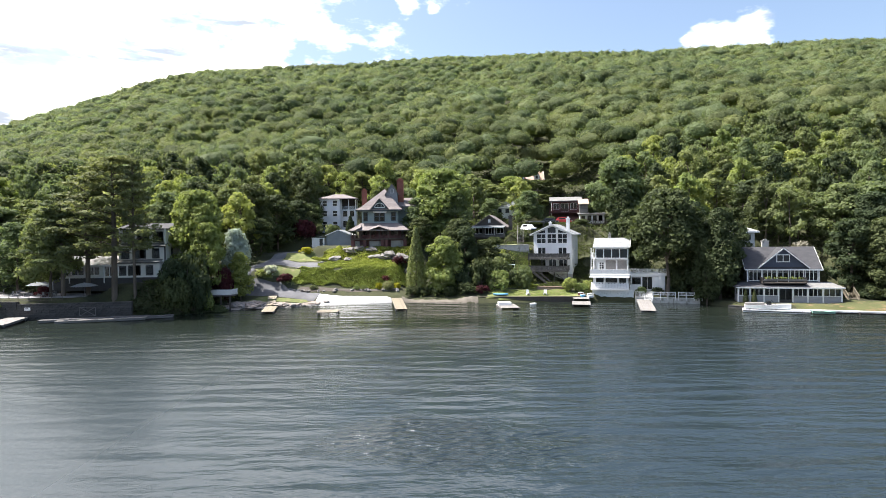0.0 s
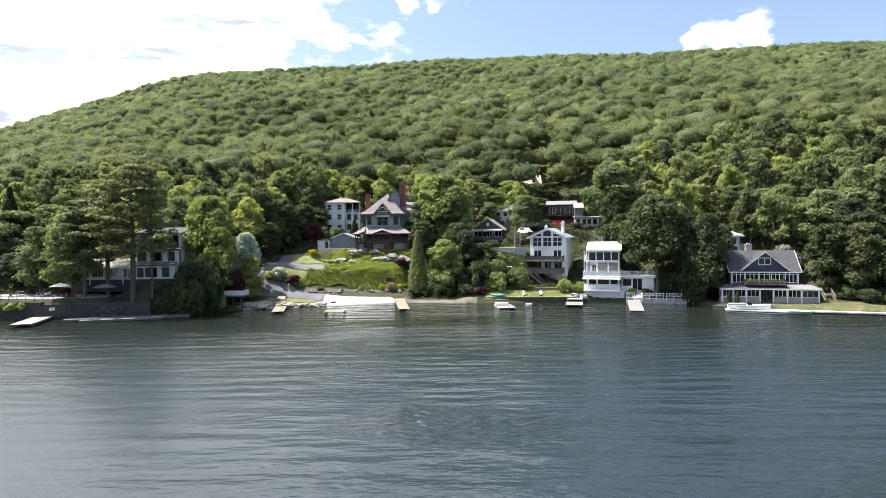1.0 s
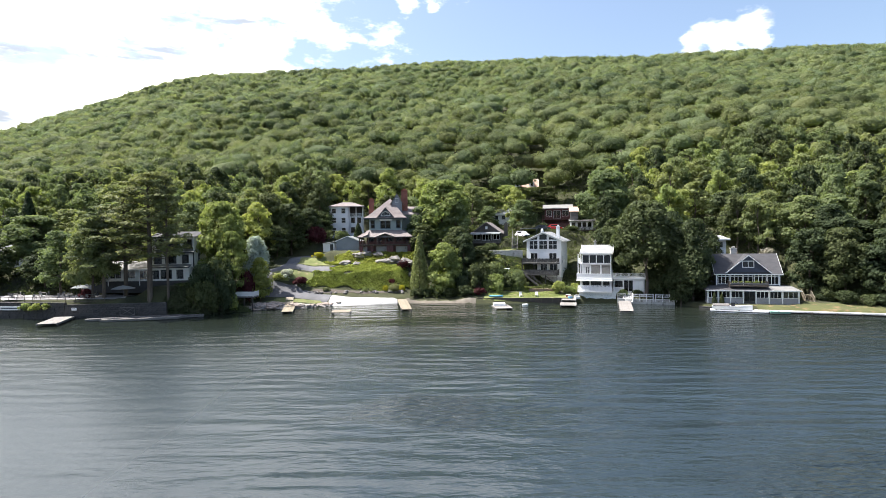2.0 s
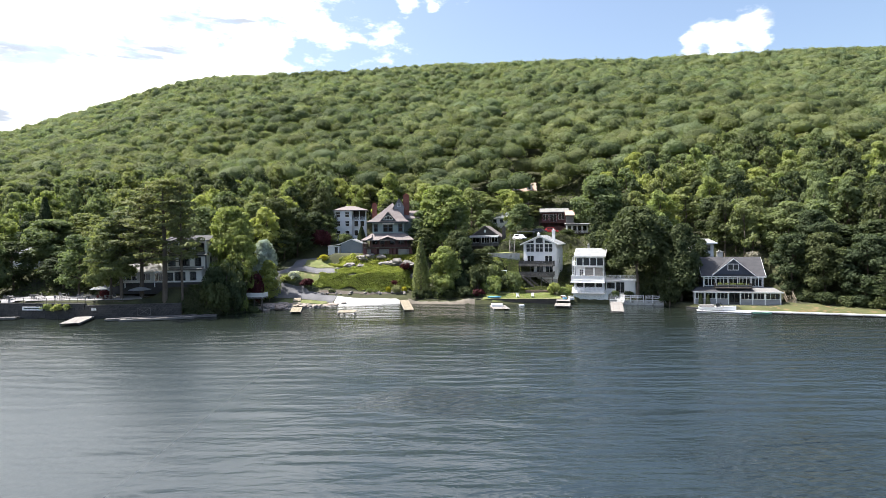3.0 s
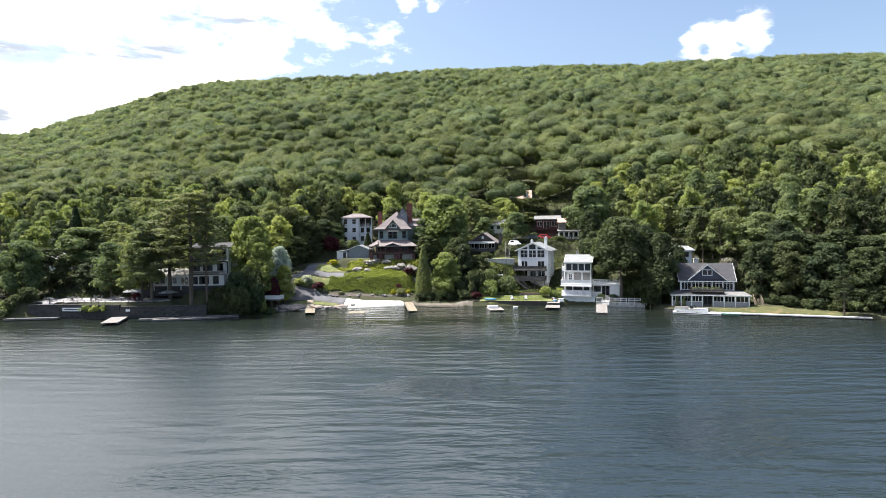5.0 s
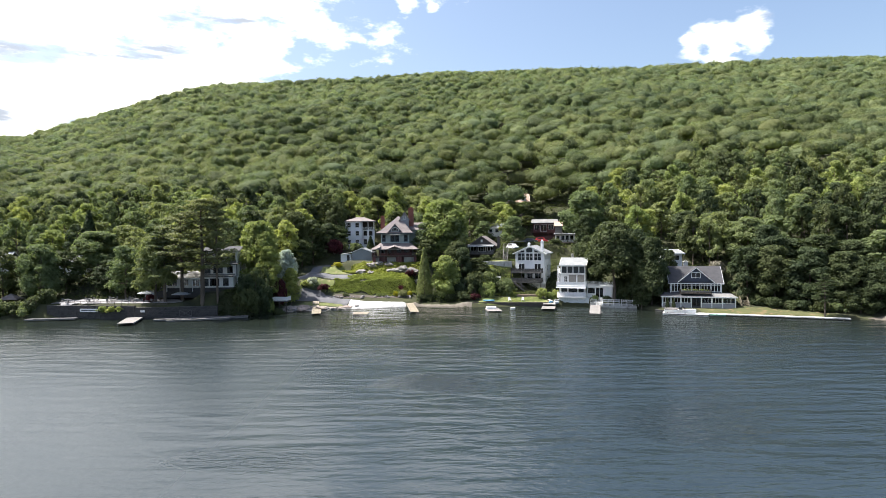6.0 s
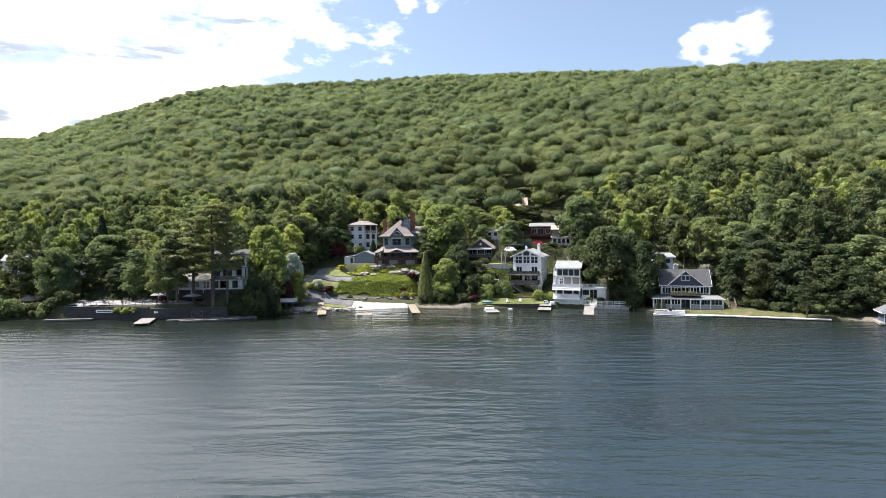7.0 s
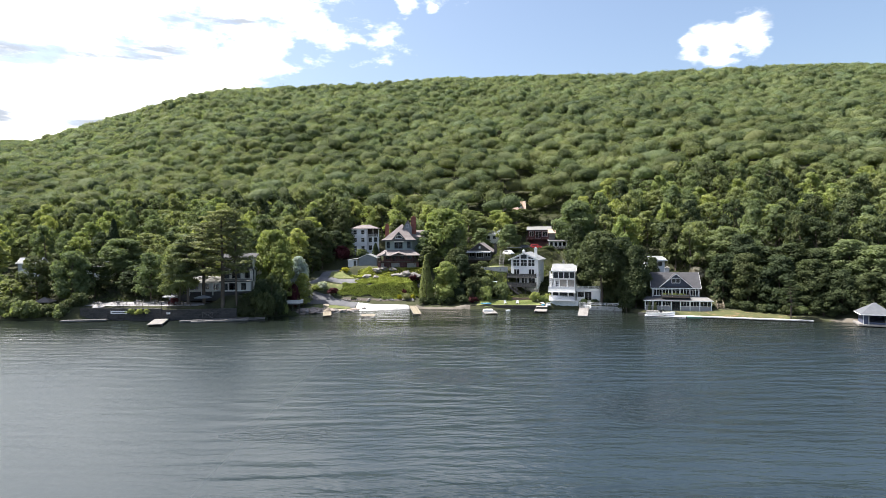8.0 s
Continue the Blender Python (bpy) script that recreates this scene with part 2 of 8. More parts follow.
LEAF_RED = leafy("maroon_leaves", (0.045, 0.014, 0.02), (0.11, 0.03, 0.035), 0.25)
LEAF_LIME = leafy("ground_juniper", (0.23, 0.26, 0.06), (0.46, 0.48, 0.14), 0.25)
LEAF_GOLD = leafy("golden_shrub", (0.28, 0.26, 0.02), (0.5, 0.42, 0.04), 0.25)
BARK = surf("bark", (0.06, 0.045, 0.035), (0.16, 0.13, 0.10), 2.0, 0.95, 0.03, 14, stretch=(1, 1, 0.25))
FOREST_FLOOR = surf("forest_floor", (0.022, 0.024, 0.012), (0.055, 0.060, 0.024), 0.25, 1.0, 0.06, 4)
LAWN = surf("lawn_grass", (0.085, 0.105, 0.035), (0.17, 0.19, 0.065), 0.35, 1.0, 0.03, 9, worn=(0.22, 0.19, 0.10))
# dry tan patches are its own; the greens are lowered for tree shade
DRY_SHADED_LAWN = surf("dry_shaded_lawn", (0.052, 0.060, 0.019), (0.098, 0.102, 0.036), 0.25, 1.0, 0.03, 9, worn=(0.19, 0.13, 0.068))
ASPHALT = surf("asphalt", (0.085, 0.085, 0.092), (0.15, 0.15, 0.16), 0.4, 0.9, 0.006, 30)
ROCK = surf("granite", (0.11, 0.102, 0.096), (0.27, 0.252, 0.238), 0.9, 0.9, 0.12, 5, worn=(0.13, 0.125, 0.11))
WHITE = surf("white_paint", (0.72, 0.72, 0.72), (0.80, 0.80, 0.795), 0.8, 0.5, 0.002, 12)
# porch shingle, darkened to carry the shade that lies on it
SHADED_SHINGLE = surf("shaded_shingle", (0.035, 0.035, 0.04), (0.075, 0.075, 0.082), 0.8, 0.9, 0.01, 14, stretch=(1, 1, 3))

# ---- builders ----
def mesh_of(name, verts, faces, mat, smooth=False, tint=None, warm=None):
    me = bpy.data.meshes.new(name)
    verts, faces = np.asarray(verts, float), np.asarray(faces, int)
    k = faces.shape[1]
    me.vertices.add(len(verts)), me.loops.add(faces.size), me.polygons.add(len(faces))
    me.vertices.foreach_set("co", verts.ravel())
    me.loops.foreach_set("vertex_index", faces.ravel())
    me.polygons.foreach_set("loop_start", np.arange(0, faces.size, k))
    me.polygons.foreach_set("use_smooth", np.full(len(faces), smooth))
    me.update(calc_edges=True)
    if tint is not None:
        me.attributes.new("tint", "FLOAT", "FACE").data.foreach_set("value", np.asarray(tint, float))
    if warm is not None:
        me.attributes.new("warm", "FLOAT", "FACE").data.foreach_set("value", np.asarray(warm, float))
    me.materials.append(mat)
    return me


def part(name, bm, material, parent, label="", smooth=False):
    """Links a bmesh as one mesh object under a thing or a part."""
    me = bpy.data.meshes.new(name)
    bmesh.ops.recalc_face_normals(bm, faces=bm.faces)
    bm.to_mesh(me)
    bm.free()
    if smooth:
        me.polygons.foreach_set("use_smooth", [True] * len(me.polygons))
    me.materials.append(material)
    ob = new(name, me)
    ob.parent = parent
    return tagged(ob, label)


def thing(name, m, label, category, group="", kind=""):
    ob = new(name)
    ob.matrix_world = m
    ob.empty_display_size = 0.5
    return tagged(ob, label, category, group, kind)


def box(bm, x0, x1, y0, y1, z0, z1, m=None):
    vs = [bm.verts.new((x, y, z)) for x in (x0, x1) for y in (y0, y1) for z in (z0, z1)]
    for f in ((0, 1, 3, 2), (4, 6, 7, 5), (0, 4, 5, 1), (2, 3, 7, 6), (0, 2, 6, 4), (1, 5, 7, 3)):
        bm.faces.new([vs[i] for i in f])
    if m is not None:
        for v in vs:
            v.co = m @ v.co
    return vs


def boxes(*dims, m=None):
    bm = bmesh.new()
    for d in dims:
        box(bm, *d, m=m)
    return bm


def bar(bm, a, b, w, h=None):
    """A square bar from a to b."""
    a, b = Vector(a), Vector(b)
    d = b - a
    q = d.to_track_quat("Y", "Z").to_matrix().to_4x4()
    h = w if h is None else h
    box(bm, -w / 2, w / 2, 0, d.length, -h / 2, h / 2, Matrix.Translation(a) @ q)


def tube(bm, a, b, r0, r1, sides=8):
    a, b = Vector(a), Vector(b)
    q = (b - a).to_track_quat("Z", "Y").to_matrix()
    rings = []
    for c, r in ((a, r0), (b, r1)):
        rings.append([bm.verts.new(c + q @ Vector((r * math.cos(2 * math.pi * k / sides), r * math.sin(2 * math.pi * k / sides), 0))) for k in range(sides)])
    for k in range(sides):
        bm.faces.new((rings[0][k], rings[0][(k + 1) % sides], rings[1][(k + 1) % sides], rings[1][k]))
    bm.faces.new(rings[0][::-1]), bm.faces.new(rings[1])


def slab(bm, pts, thick):
    """A plate whose upper face has the corners pts."""
    top = [bm.verts.new(p) for p in pts]
    low = [bm.verts.new(Vector(p) - Vector((0, 0, thick))) for p in pts]
    bm.faces.new(top), bm.faces.new(low[::-1])
    for k in range(len(pts)):
        j = (k + 1) % len(pts)
        bm.faces.new((top[k], low[k], low[j], top[j]))


# ---- the shore and the hill ----
SHORE = [(-1500, 130), (-200, 112), (-116, 104), (-90, 103), (-72, 100.5), (-50, 103), (-44, 106), (-41, 110), (-36, 111), (-30, 113), (-24, 116), (-10, 119.3), (-4, 118.3), (3, 117.3), (7, 116.7), (28, 116), (31, 117), (38, 114.5), (48, 110.5), (51, 104), (57, 97.6), (72, 92.4), (85, 87.4), (92, 86.4), (98, 81), (120, 76), (250, 66), (1500, 60)]
RIDGE = [(-1500, 105), (-700, 124), (-500, 130), (-454, 130), (-396, 146), (-337, 161), (-279, 176), (-244, 182), (-192, 184), (-131, 187), (2, 192), (233, 197), (450, 205), (1500, 225)]
RISE = [(-1.5, -0.03), (-0.06, -0.025), (-0.004, -0.008), (0.0, 0.0), (0.003, 0.003), (0.02, 0.013), (0.04, 0.042), (0.08, 0.078), (0.14, 0.135), (0.2, 0.20), (0.4, 0.40), (0.7, 0.70), (0.9, 0.92), (1.0, 1.0), (1.15, 1.0), (2.0, 0.7), (6.0, 0.55)]
# level or evenly sloping places: x, y, half width, half depth, height, rise per metre inland
PADS = [(-14.5, 144, 9, 9, 10.5), (-27, 143, 7, 4, 11.3), (-28, 159, 7, 6, 14.5), (-38, 139, 5, 6, 9.8), (-34, 121, 8, 2.6, 2.0, 0.38), (-19, 119.8, 9, 2.6, 1.2, 0.36), (24, 136, 5, 6, 5.5), (17, 119, 11, 2.8, 1.55, 0.3), (15, 129.5, 4.5, 2, 7.5), (16, 136, 4, 3.5, 11.0), (11, 151, 6, 5, 10.8), (28, 154, 8, 4.5, 15.8), (20, 147, 3, 2.5, 14.0), (-26, 130.2, 15, 2.2, 7.4, 0.33), (-38.5, 128, 2.5, 2.5, 7.4, 0.3), (33, 170, 9, 7, 15.5)]
PADS += [(31, 210, 7, 7, 29), (-62, 115, 12, 7.5, 5.5), (-80, 107.5, 17, 5.5, 3.5), (60, 107, 12, 8, 0.9), (77, 97, 8, 5, 1.0, 0.07), (38, 118, 9, 5, 1.4), (63, 122, 5, 5, 9.0), (23.5, 125.6, 6, 2.0, 2.4, 0.2)]


def lerp(table, x):
    return np.interp(x, [p[0] for p in table], [p[1] for p in table])


def ground_z(x, y):
    x, y = np.asarray(x, float), np.asarray(y, float)
    y0 = lerp(SHORE, x)
    u = (y - y0) / (610 - y0)
    crest = lerp(RIDGE, np.where(x < 0, x * 610 / np.clip(y, 260, 610), x))
    z = (crest - 12) * lerp(RISE, u)
    for px, py, hx, hy, pz, *rise in PADS:
        d = np.maximum(np.abs(x - px) - hx, np.abs(y - py) - hy)
        w = np.clip(1 - d / 4.0, 0, 1)
        w = w * w * (3 - 2 * w) * np.clip((y - y0 + 0.6) / 1.2, 0, 1)
        z = z * (1 - w) + (pz + (rise[0] * (y - py) if rise else 0)) * w
    bump = np.sin(x * 0.9 + 1.3 * np.sin(y * 0.35)) * np.sin(y * 0.8 + x * 0.27) * 0.10
    hill = np.clip((y - y0 - 60) / 80, 0, 1)
    roll = hill * (3.0 * np.sin(x * 0.021 + 0.8 * np.sin(y * 0.013)) + 2.2 * np.sin(x * 0.047 - y * 0.018))
    roll = roll * (1 - 0.75 * np.clip(u, 0, 1))
    return z + bump * np.clip((y - y0) / 6, 0, 1) + roll


def gz(x, y):
    return float(ground_z(x, y))


def spread(fine0, fine1, step, lo, hi):
    """Coordinates with even steps from fine0 to fine1, growing outside."""
    a = list(np.arange(fine0, fine1 + step / 2, step))
    for sign, end, at in ((1, hi, len(a)), (-1, lo, 0)):
        s, v, extra = step, (a[-1] if sign > 0 else a[0]), []
        while sign * (end - v) > 0:
            s *= 1.09
            v += sign * s
            extra.append(v)
        a = a + extra if sign > 0 else extra[::-1] + a
    return np.array(a)


def build_ground():
    gx, gy = spread(-112, 112, 0.8, -3000, 3000), spread(76, 160, 0.8, -3000, 3000)
    X, Y = np.meshgrid(gx, gy)
    Z = ground_z(X, Y)
    k = np.arange(X.size).reshape(X.shape)
    faces = np.stack([k[:-1, :-1], k[:-1, 1:], k[1:, 1:], k[1:, :-1]], -1).reshape(-1, 4)
    me = mesh_of("ground", np.stack([X, Y, Z], -1).reshape(-1, 3), faces, FOREST_FLOOR, True)
    tagged(new("ground", me), "wooded hillside ground with leaf litter and low green growth", "ground", kind="structure")
    w = 2900.0
    me = mesh_of("water", [(-w, -w, 0), (w, -w, 0), (w, 170, 0), (-w, 170, 0)], [(0, 1, 2, 3)], WATER)
    tagged(new("water", me), "dark green lake water with small wind ripples", "lake", kind="structure")


build_ground()

# ---- trees ----
def leaf_cloud(rng, lobes, per_lobe, size, droop=0.0, up_bias=0.35, jitter=0.6):
    """Small pointed leaf clusters on the shells of the lobes (rows of x, y, z, radius, flatness). Returns corners and a tint per cluster."""
    L = np.repeat(np.asarray(lobes, float), per_lobe, 0)
    n = len(L)
    d = rng.normal(size=(n, 3))
    d[:, 2] += up_bias
    d[:, :2] += 0.8 * L[:, :2] / (np.abs(L[:, :2]).max() + 1e-6)
    d /= np.linalg.norm(d, axis=1)[:, None]
    r = L[:, 3] * (0.72 + 0.38 * rng.random(n))
    c = L[:, :3] + d * r[:, None] * np.stack([np.ones(n), np.ones(n), L[:, 4]], 1)
    nrm = d + rng.normal(size=(n, 3)) * jitter
    nrm[:, 2] += 0.55
    nrm /= np.linalg.norm(nrm, axis=1)[:, None]
    a = np.cross(nrm, rng.normal(size=(n, 3)))
    a /= np.linalg.norm(a, axis=1)[:, None] + 1e-9
    b = np.cross(nrm, a)
    s = size * (0.55 + 0.9 * rng.random(n))[:, None]
    k = rng.uniform(0.45, 1.0, n)[:, None]
    q = np.stack([c - a * s, c + a * s * 0.7 - b * s * k, c + a * s * 0.5 + b * s * k], 1)
    q[:, 1, 2] -= droop * s[:, 0]
    lobe_tint = np.repeat(rng.random(len(lobes)) * 0.28, per_lobe)
    return q.reshape(-1, 3), lobe_tint


def icosahedron():
    g = (1 + 5 ** 0.5) / 2
    v = [Vector(p).normalized() for p in ((-1, g, 0), (1, g, 0), (-1, -g, 0), (1, -g, 0), (0, -1, g), (0, 1, g), (0, -1, -g), (0, 1, -g), (g, 0, -1), (g, 0, 1), (-g, 0, -1), (-g, 0, 1))]
    f = [(a, b, c) for a in range(12) for b in range(a + 1, 12) for c in range(b + 1, 12) if all((v[i] - v[j]).length < 1.1 for i, j in ((a, b), (b, c), (a, c)))]
    f = [t if (v[t[1]] - v[t[0]]).cross(v[t[2]] - v[t[0]]).dot(v[t[0]]) > 0 else (t[0], t[2], t[1]) for t in f]
    return np.array(v), np.array(f)


ICO_V, ICO_F = icosahedron()


def split_sphere(V, F):
    """Each face cut in four, the new corners pushed out to the unit sphere."""
    V, seen, out = [tuple(v) for v in V], {}, []

    def mid(a, b):
        key = (min(a, b), max(a, b))
        if key not in seen:
            seen[key] = len(V)
            V.append(tuple((Vector(V[a]) + Vector(V[b])).normalized()))
        return seen[key]

    for a, b, c in F.tolist():
        ab, bc, ca = mid(a, b), mid(b, c), mid(c, a)
        out += [(a, ab, ca), (ab, b, bc), (ca, bc, c), (ab, bc, ca)]
    return np.array(V), np.array(out)


def upper(V, F, floor):
    """The faces that lie above the given height of the unit sphere."""
    F = F[V[F][:, :, 2].mean(1) > floor]
    used, inv = np.unique(F, return_inverse=True)
    return V[used], inv.reshape(-1, 3)


DOME = upper(*split_sphere(ICO_V, ICO_F), -0.45)
OCT_V = np.array([(1, 0, 0), (0, 1, 0), (-1, 0, 0), (0, -1, 0), (0, 0, 1), (0, 0, -1)], float)
OCT_F = np.array([(0, 1, 4), (1, 2, 4), (2, 3, 4), (3, 0, 4), (1, 0, 5), (2, 1, 5), (3, 2, 5), (0, 3, 5)])


def crown_mesh(rng, lobes, per, size, fill, **kw):
    """A crown: uneven inner masses of foliage, one a lobe, under the leaf clusters. Returns corners, faces and tints."""
    v, tint = leaf_cloud(rng, lobes, per, size, **kw)
    L = np.asarray(lobes, float)
    n = len(L)
    m = len(OCT_V)
    shape = OCT_V[None] * (fill * (0.75 + 0.5 * rng.random((n, m, 1)))) * L[:, None, 3:4] * np.stack([np.ones(n), np.ones(n), L[:, 4]], 1)[:, None]
    inner = (L[:, None, :3] + shape).reshape(-1, 3)
    faces = np.concatenate([leaves(len(v) // 3), (OCT_F[None] + m * np.arange(n)[:, None, None]).reshape(-1, 3) + len(v)])
    # inner masses a little darker: the crown's inner shade put into the tint
    tints = np.concatenate([tint, np.repeat(tint[::max(per, 1)][:n] - 0.05, len(OCT_F))])
    return np.concatenate([v, inner]), faces, tints


def leaves(n):
    return np.arange(3 * n).reshape(n, 3)


def crown_lobes(rng, R, z0, z1, count, flat=0.8, taper=0.0):
    """Lobes of a broad crown between the heights z0 and z1 with the radius R."""
    out = []
    for k in range(count):
        t = (k + rng.random()) / count
        z = z0 + (z1 - z0) * t
        prof = math.sin(math.pi * min(1, 0.18 + 0.80 * t) ** (0.8 + taper)) ** 0.6
        a, rr = rng.random() * 6.283, R * prof * math.sqrt(rng.uniform(0.12, 1.0)) * 0.80
        lr = R * rng.uniform(0.24, 0.42) * (0.7 + 0.3 * prof)
        out.append((rr * math.cos(a), rr * math.sin(a), min(z, z1 - lr * flat), lr, flat))
    return out


def trunk_mesh(name, rng, height, radius, lobes, lean=0.04, sides=7, limbs=9):
    bm = bmesh.new()
    pts = [Vector((0, 0, -0.6))]
    for k in range(1, 6):
        pts.append(Vector((rng.normal() * lean * height * 0.3, rng.normal() * lean * height * 0.3, height * k / 5)))
    for k in range(5):
        tube(bm, pts[k], pts[k + 1], radius * (1 - 0.17 * k) * (1.35 if k == 0 else 1), radius * (1 - 0.17 * (k + 1)), sides)
    pick = rng.permutation(len(lobes))[:limbs]
    for i in pick:
        t = min(0.95, max(0.35, lobes[i][2] / max(height, 0.1) * 0.7))
        k = min(4, int(t * 5))
        a = pts[k].lerp(pts[k + 1], t * 5 - k)
        b = Vector(lobes[i][:3])
        mid = a.lerp(b, 0.55) + Vector((0, 0, 0.1 * (b - a).length))
        tube(bm, a, mid, radius * 0.38, radius * 0.24, 5), tube(bm, mid, b, radius * 0.24, radius * 0.07, 5)
    me = bpy.data.meshes.new(name)
    bm.to_mesh(me)
    bm.free()
    me.polygons.foreach_set("use_smooth", [True] * len(me.polygons))
    me.materials.append(BARK)
    return me


def broad_tree(seed, R=1.0, H=2.4, base=0.75, lobes=34, per=120, size=0.085, flat=0.8, limbs=9, taper=0.0):
    """Meshes of a broad-leaved tree whose crown has the radius R; all in units of R."""
    rng = np.random.default_rng(seed)
    ls = crown_lobes(rng, R, base, H, lobes, flat, taper)
    v, f, tint = crown_mesh(rng, ls, per, size, 0.62)
    crown = mesh_of("crown", v, f, LEAF, True, tint)
    return trunk_mesh("trunk", rng, H * 0.82, 0.055 * R, ls, limbs=limbs), crown


def place_tree(kind, x, y, height, radius, mat, label, turn=0.0, group="", name="tree", category="tree", z=None):
    """One tree: an Empty at its foot with a trunk and a crown, scaled from the unit meshes of its kind."""
    trunk, crown, h = kind
    zz = gz(x, y) if z is None else z
    top = thing(name, pose(x, y, zz, 0, 0, turn) @ Matrix.Diagonal((radius, radius, height / h, 1)), label, category, group)
    for nm, me in (("trunk", trunk), ("crown", crown)):
        if me is None:
            continue
        o = new(nm, me)
        o.parent = top
        if nm == "crown" and mat is not me.materials[0]:
            o.material_slots[0].link = "OBJECT"
            o.material_slots[0].material = mat
    return top


def forest_crown(rng, R, per, size, lumps, crisp):
    """One crown of a distant wood: leaf sprays laid over a lumpy dome of foliage. Returns corners, faces and tints."""
    V, F = DOME
    bosses = rng.normal(size=(lumps, 3))
    bosses[:, 2] = np.abs(bosses[:, 2]) * 0.8 + 0.1
    bosses /= np.linalg.norm(bosses, axis=1)[:, None]
    swell = rng.uniform(0.12, 0.45, lumps)
    stretch = np.array([rng.uniform(0.85, 1.2), rng.uniform(0.85, 1.2), rng.uniform(0.74, 0.98)]) * R

    def form(d):
        return d * (0.78 + (swell * np.exp(-(1 - d @ bosses.T) * crisp)).max(1))[:, None] * stretch

    inner = form(V) * 0.88
    d = rng.normal(size=(per, 3))
    d[:, 2] = np.abs(d[:, 2]) * 1.1 - 0.25
    d /= np.linalg.norm(d, axis=1)[:, None]
    c = form(d) * rng.uniform(0.90, 1.08, per)[:, None]
    nrm = d + rng.normal(size=(per, 3)) * 0.42
    nrm /= np.linalg.norm(nrm, axis=1)[:, None]
    a = np.cross(nrm, rng.normal(size=(per, 3)))
    a /= np.linalg.norm(a, axis=1)[:, None] + 1e-9
    b = np.cross(nrm, a)
    s = size * rng.uniform(0.5, 1.3, per)[:, None]
    q = np.stack([c - a * s, c + a * s * 0.7 - b * s * 0.7, c + a * s * 0.5 + b * s * 0.8], 1).reshape(-1, 3)
    # low tint on the dome paints the darkness inside the crown
    tint = np.concatenate([rng.random(per) * 0.42 - 0.08, np.full(len(F), 0.02)])
    return np.concatenate([q, inner]), np.concatenate([leaves(per), F + len(q)]), tint


def far_forest(name, x_lo, x_hi, y_lo, y_hi, step, per, size, seed, label, mat, lumps=9, crisp=7.0):
    """A closed wood as one mesh: crowns on a jittered grid over the slope."""
    rng = np.random.default_rng(seed)
    V, F, T, W, total = [], [], [], [], 0
    nx, ny = int((x_hi - x_lo) / step), int((y_hi - y_lo) / step)
    for j in range(ny):
        for i in range(nx):
            x = x_lo + (i + 0.5 * (j % 2) + rng.uniform(-0.42, 0.42)) * step
            y = y_lo + (j + rng.uniform(-0.42, 0.42)) * step
            R = step * rng.uniform(0.48, 0.78) * (1.35 if rng.random() < 0.15 else 1.0)
            if abs(x + 0.4) > 0.80 * (y + 55) + 25 or any(abs(x - hx) < hw + 0.15 * R and hy - front < y < hy + 8 for hx, hy, hw, front in HILL_HOUSES):
                continue
            h = rng.uniform(10.5, 15) + 0.35 * (R - 0.65 * step)
            conifer = rng.random() < 0.015 and y < 420
            v, f, tint = forest_crown(rng, R, per, size, lumps, crisp)
            if conifer:
                v = v * (0.45, 0.45, 1.6) * (1 - 0.07 * np.clip(v[:, 2:3], 0, 9))
            V.append(v + (x, y, gz(x, y) + h - 0.8 * R))
            F.append(f + total)
            total += len(v)
            W.append(np.full(len(f), rng.random()))
            stand = 0.10 * math.sin(x * 0.031 + 1.7 * math.sin(y * 0.023)) + 0.08 * math.sin(x * 0.083 - y * 0.061)
            T.append(tint + (rng.normal() * 0.20 + 0.24 + stand) - (0.4 if conifer else 0))
    me = mesh_of(name, np.concatenate(V), np.concatenate(F), mat, True, np.concatenate(T), np.concatenate(W))
    return tagged(new(name, me), label, "forest", kind="stuff")


# x, y, half width and clear way in front of the houses up the hill
HILL_HOUSES = [(31, 210, 7, 26), (117, 205, 6, 14), (-93, 332, 5, 12), (69, 362, 5, 12)]
far_forest("far_woods", -560, 620, 420, 640, 8.2, 125, 0.80, 5, "dense summer broadleaf forest below the far ridge", LEAF_FAR)
far_forest("hill_woods", -440, 440, 300, 420, 8.0, 200, 0.62, 7, "dense summer broadleaf forest on the hillside", LEAF_FAR)
far_forest("near_woods", -330, 330, 185, 300, 6.8, 330, 0.42, 6, "dense green broadleaf woods on the lower hillside", LEAF_NEAR, 14, 12.0)

# ---- parts of houses ----
def plan_frame(p0, p1):
    """The frame of a wall from p0 to p1 in plan: x along it, y inwards (outside lies to the right of the way), z up."""
    d = Vector((p1[0] - p0[0], p1[1] - p0[1], 0))
    a = math.atan2(d.y, d.x)
    return Matrix.Translation((p0[0], p0[1], 0)) @ Matrix.Rotation(a, 4, "Z"), d.length


def wall(parent, p0, p1, z0, z1, mat, holes=(), thick=0.2, name="wall", label=""):
    """A wall with rectangular holes (u0, u1, z0, z1) that go through it."""
    m, length = plan_frame(p0, p1)
    us = sorted({0.0, length, *[h[0] for h in holes], *[h[1] for h in holes]})
    zs = sorted({z0, z1, *[h[2] for h in holes], *[h[3] for h in holes]})
    bm = bmesh.new()
    for a, b in zip(us, us[1:]):
        for c, d in zip(zs, zs[1:]):
            if not any(h[0] <= a + 1e-4 and b <= h[1] + 1e-4 and h[2] <= c + 1e-4 and d <= h[3] + 1e-4 for h in holes):
                box(bm, a, b, 0, thick, c, d, m)
    bmesh.ops.remove_doubles(bm, verts=bm.verts, dist=1e-4)
    return part(name, bm, mat, parent, label)


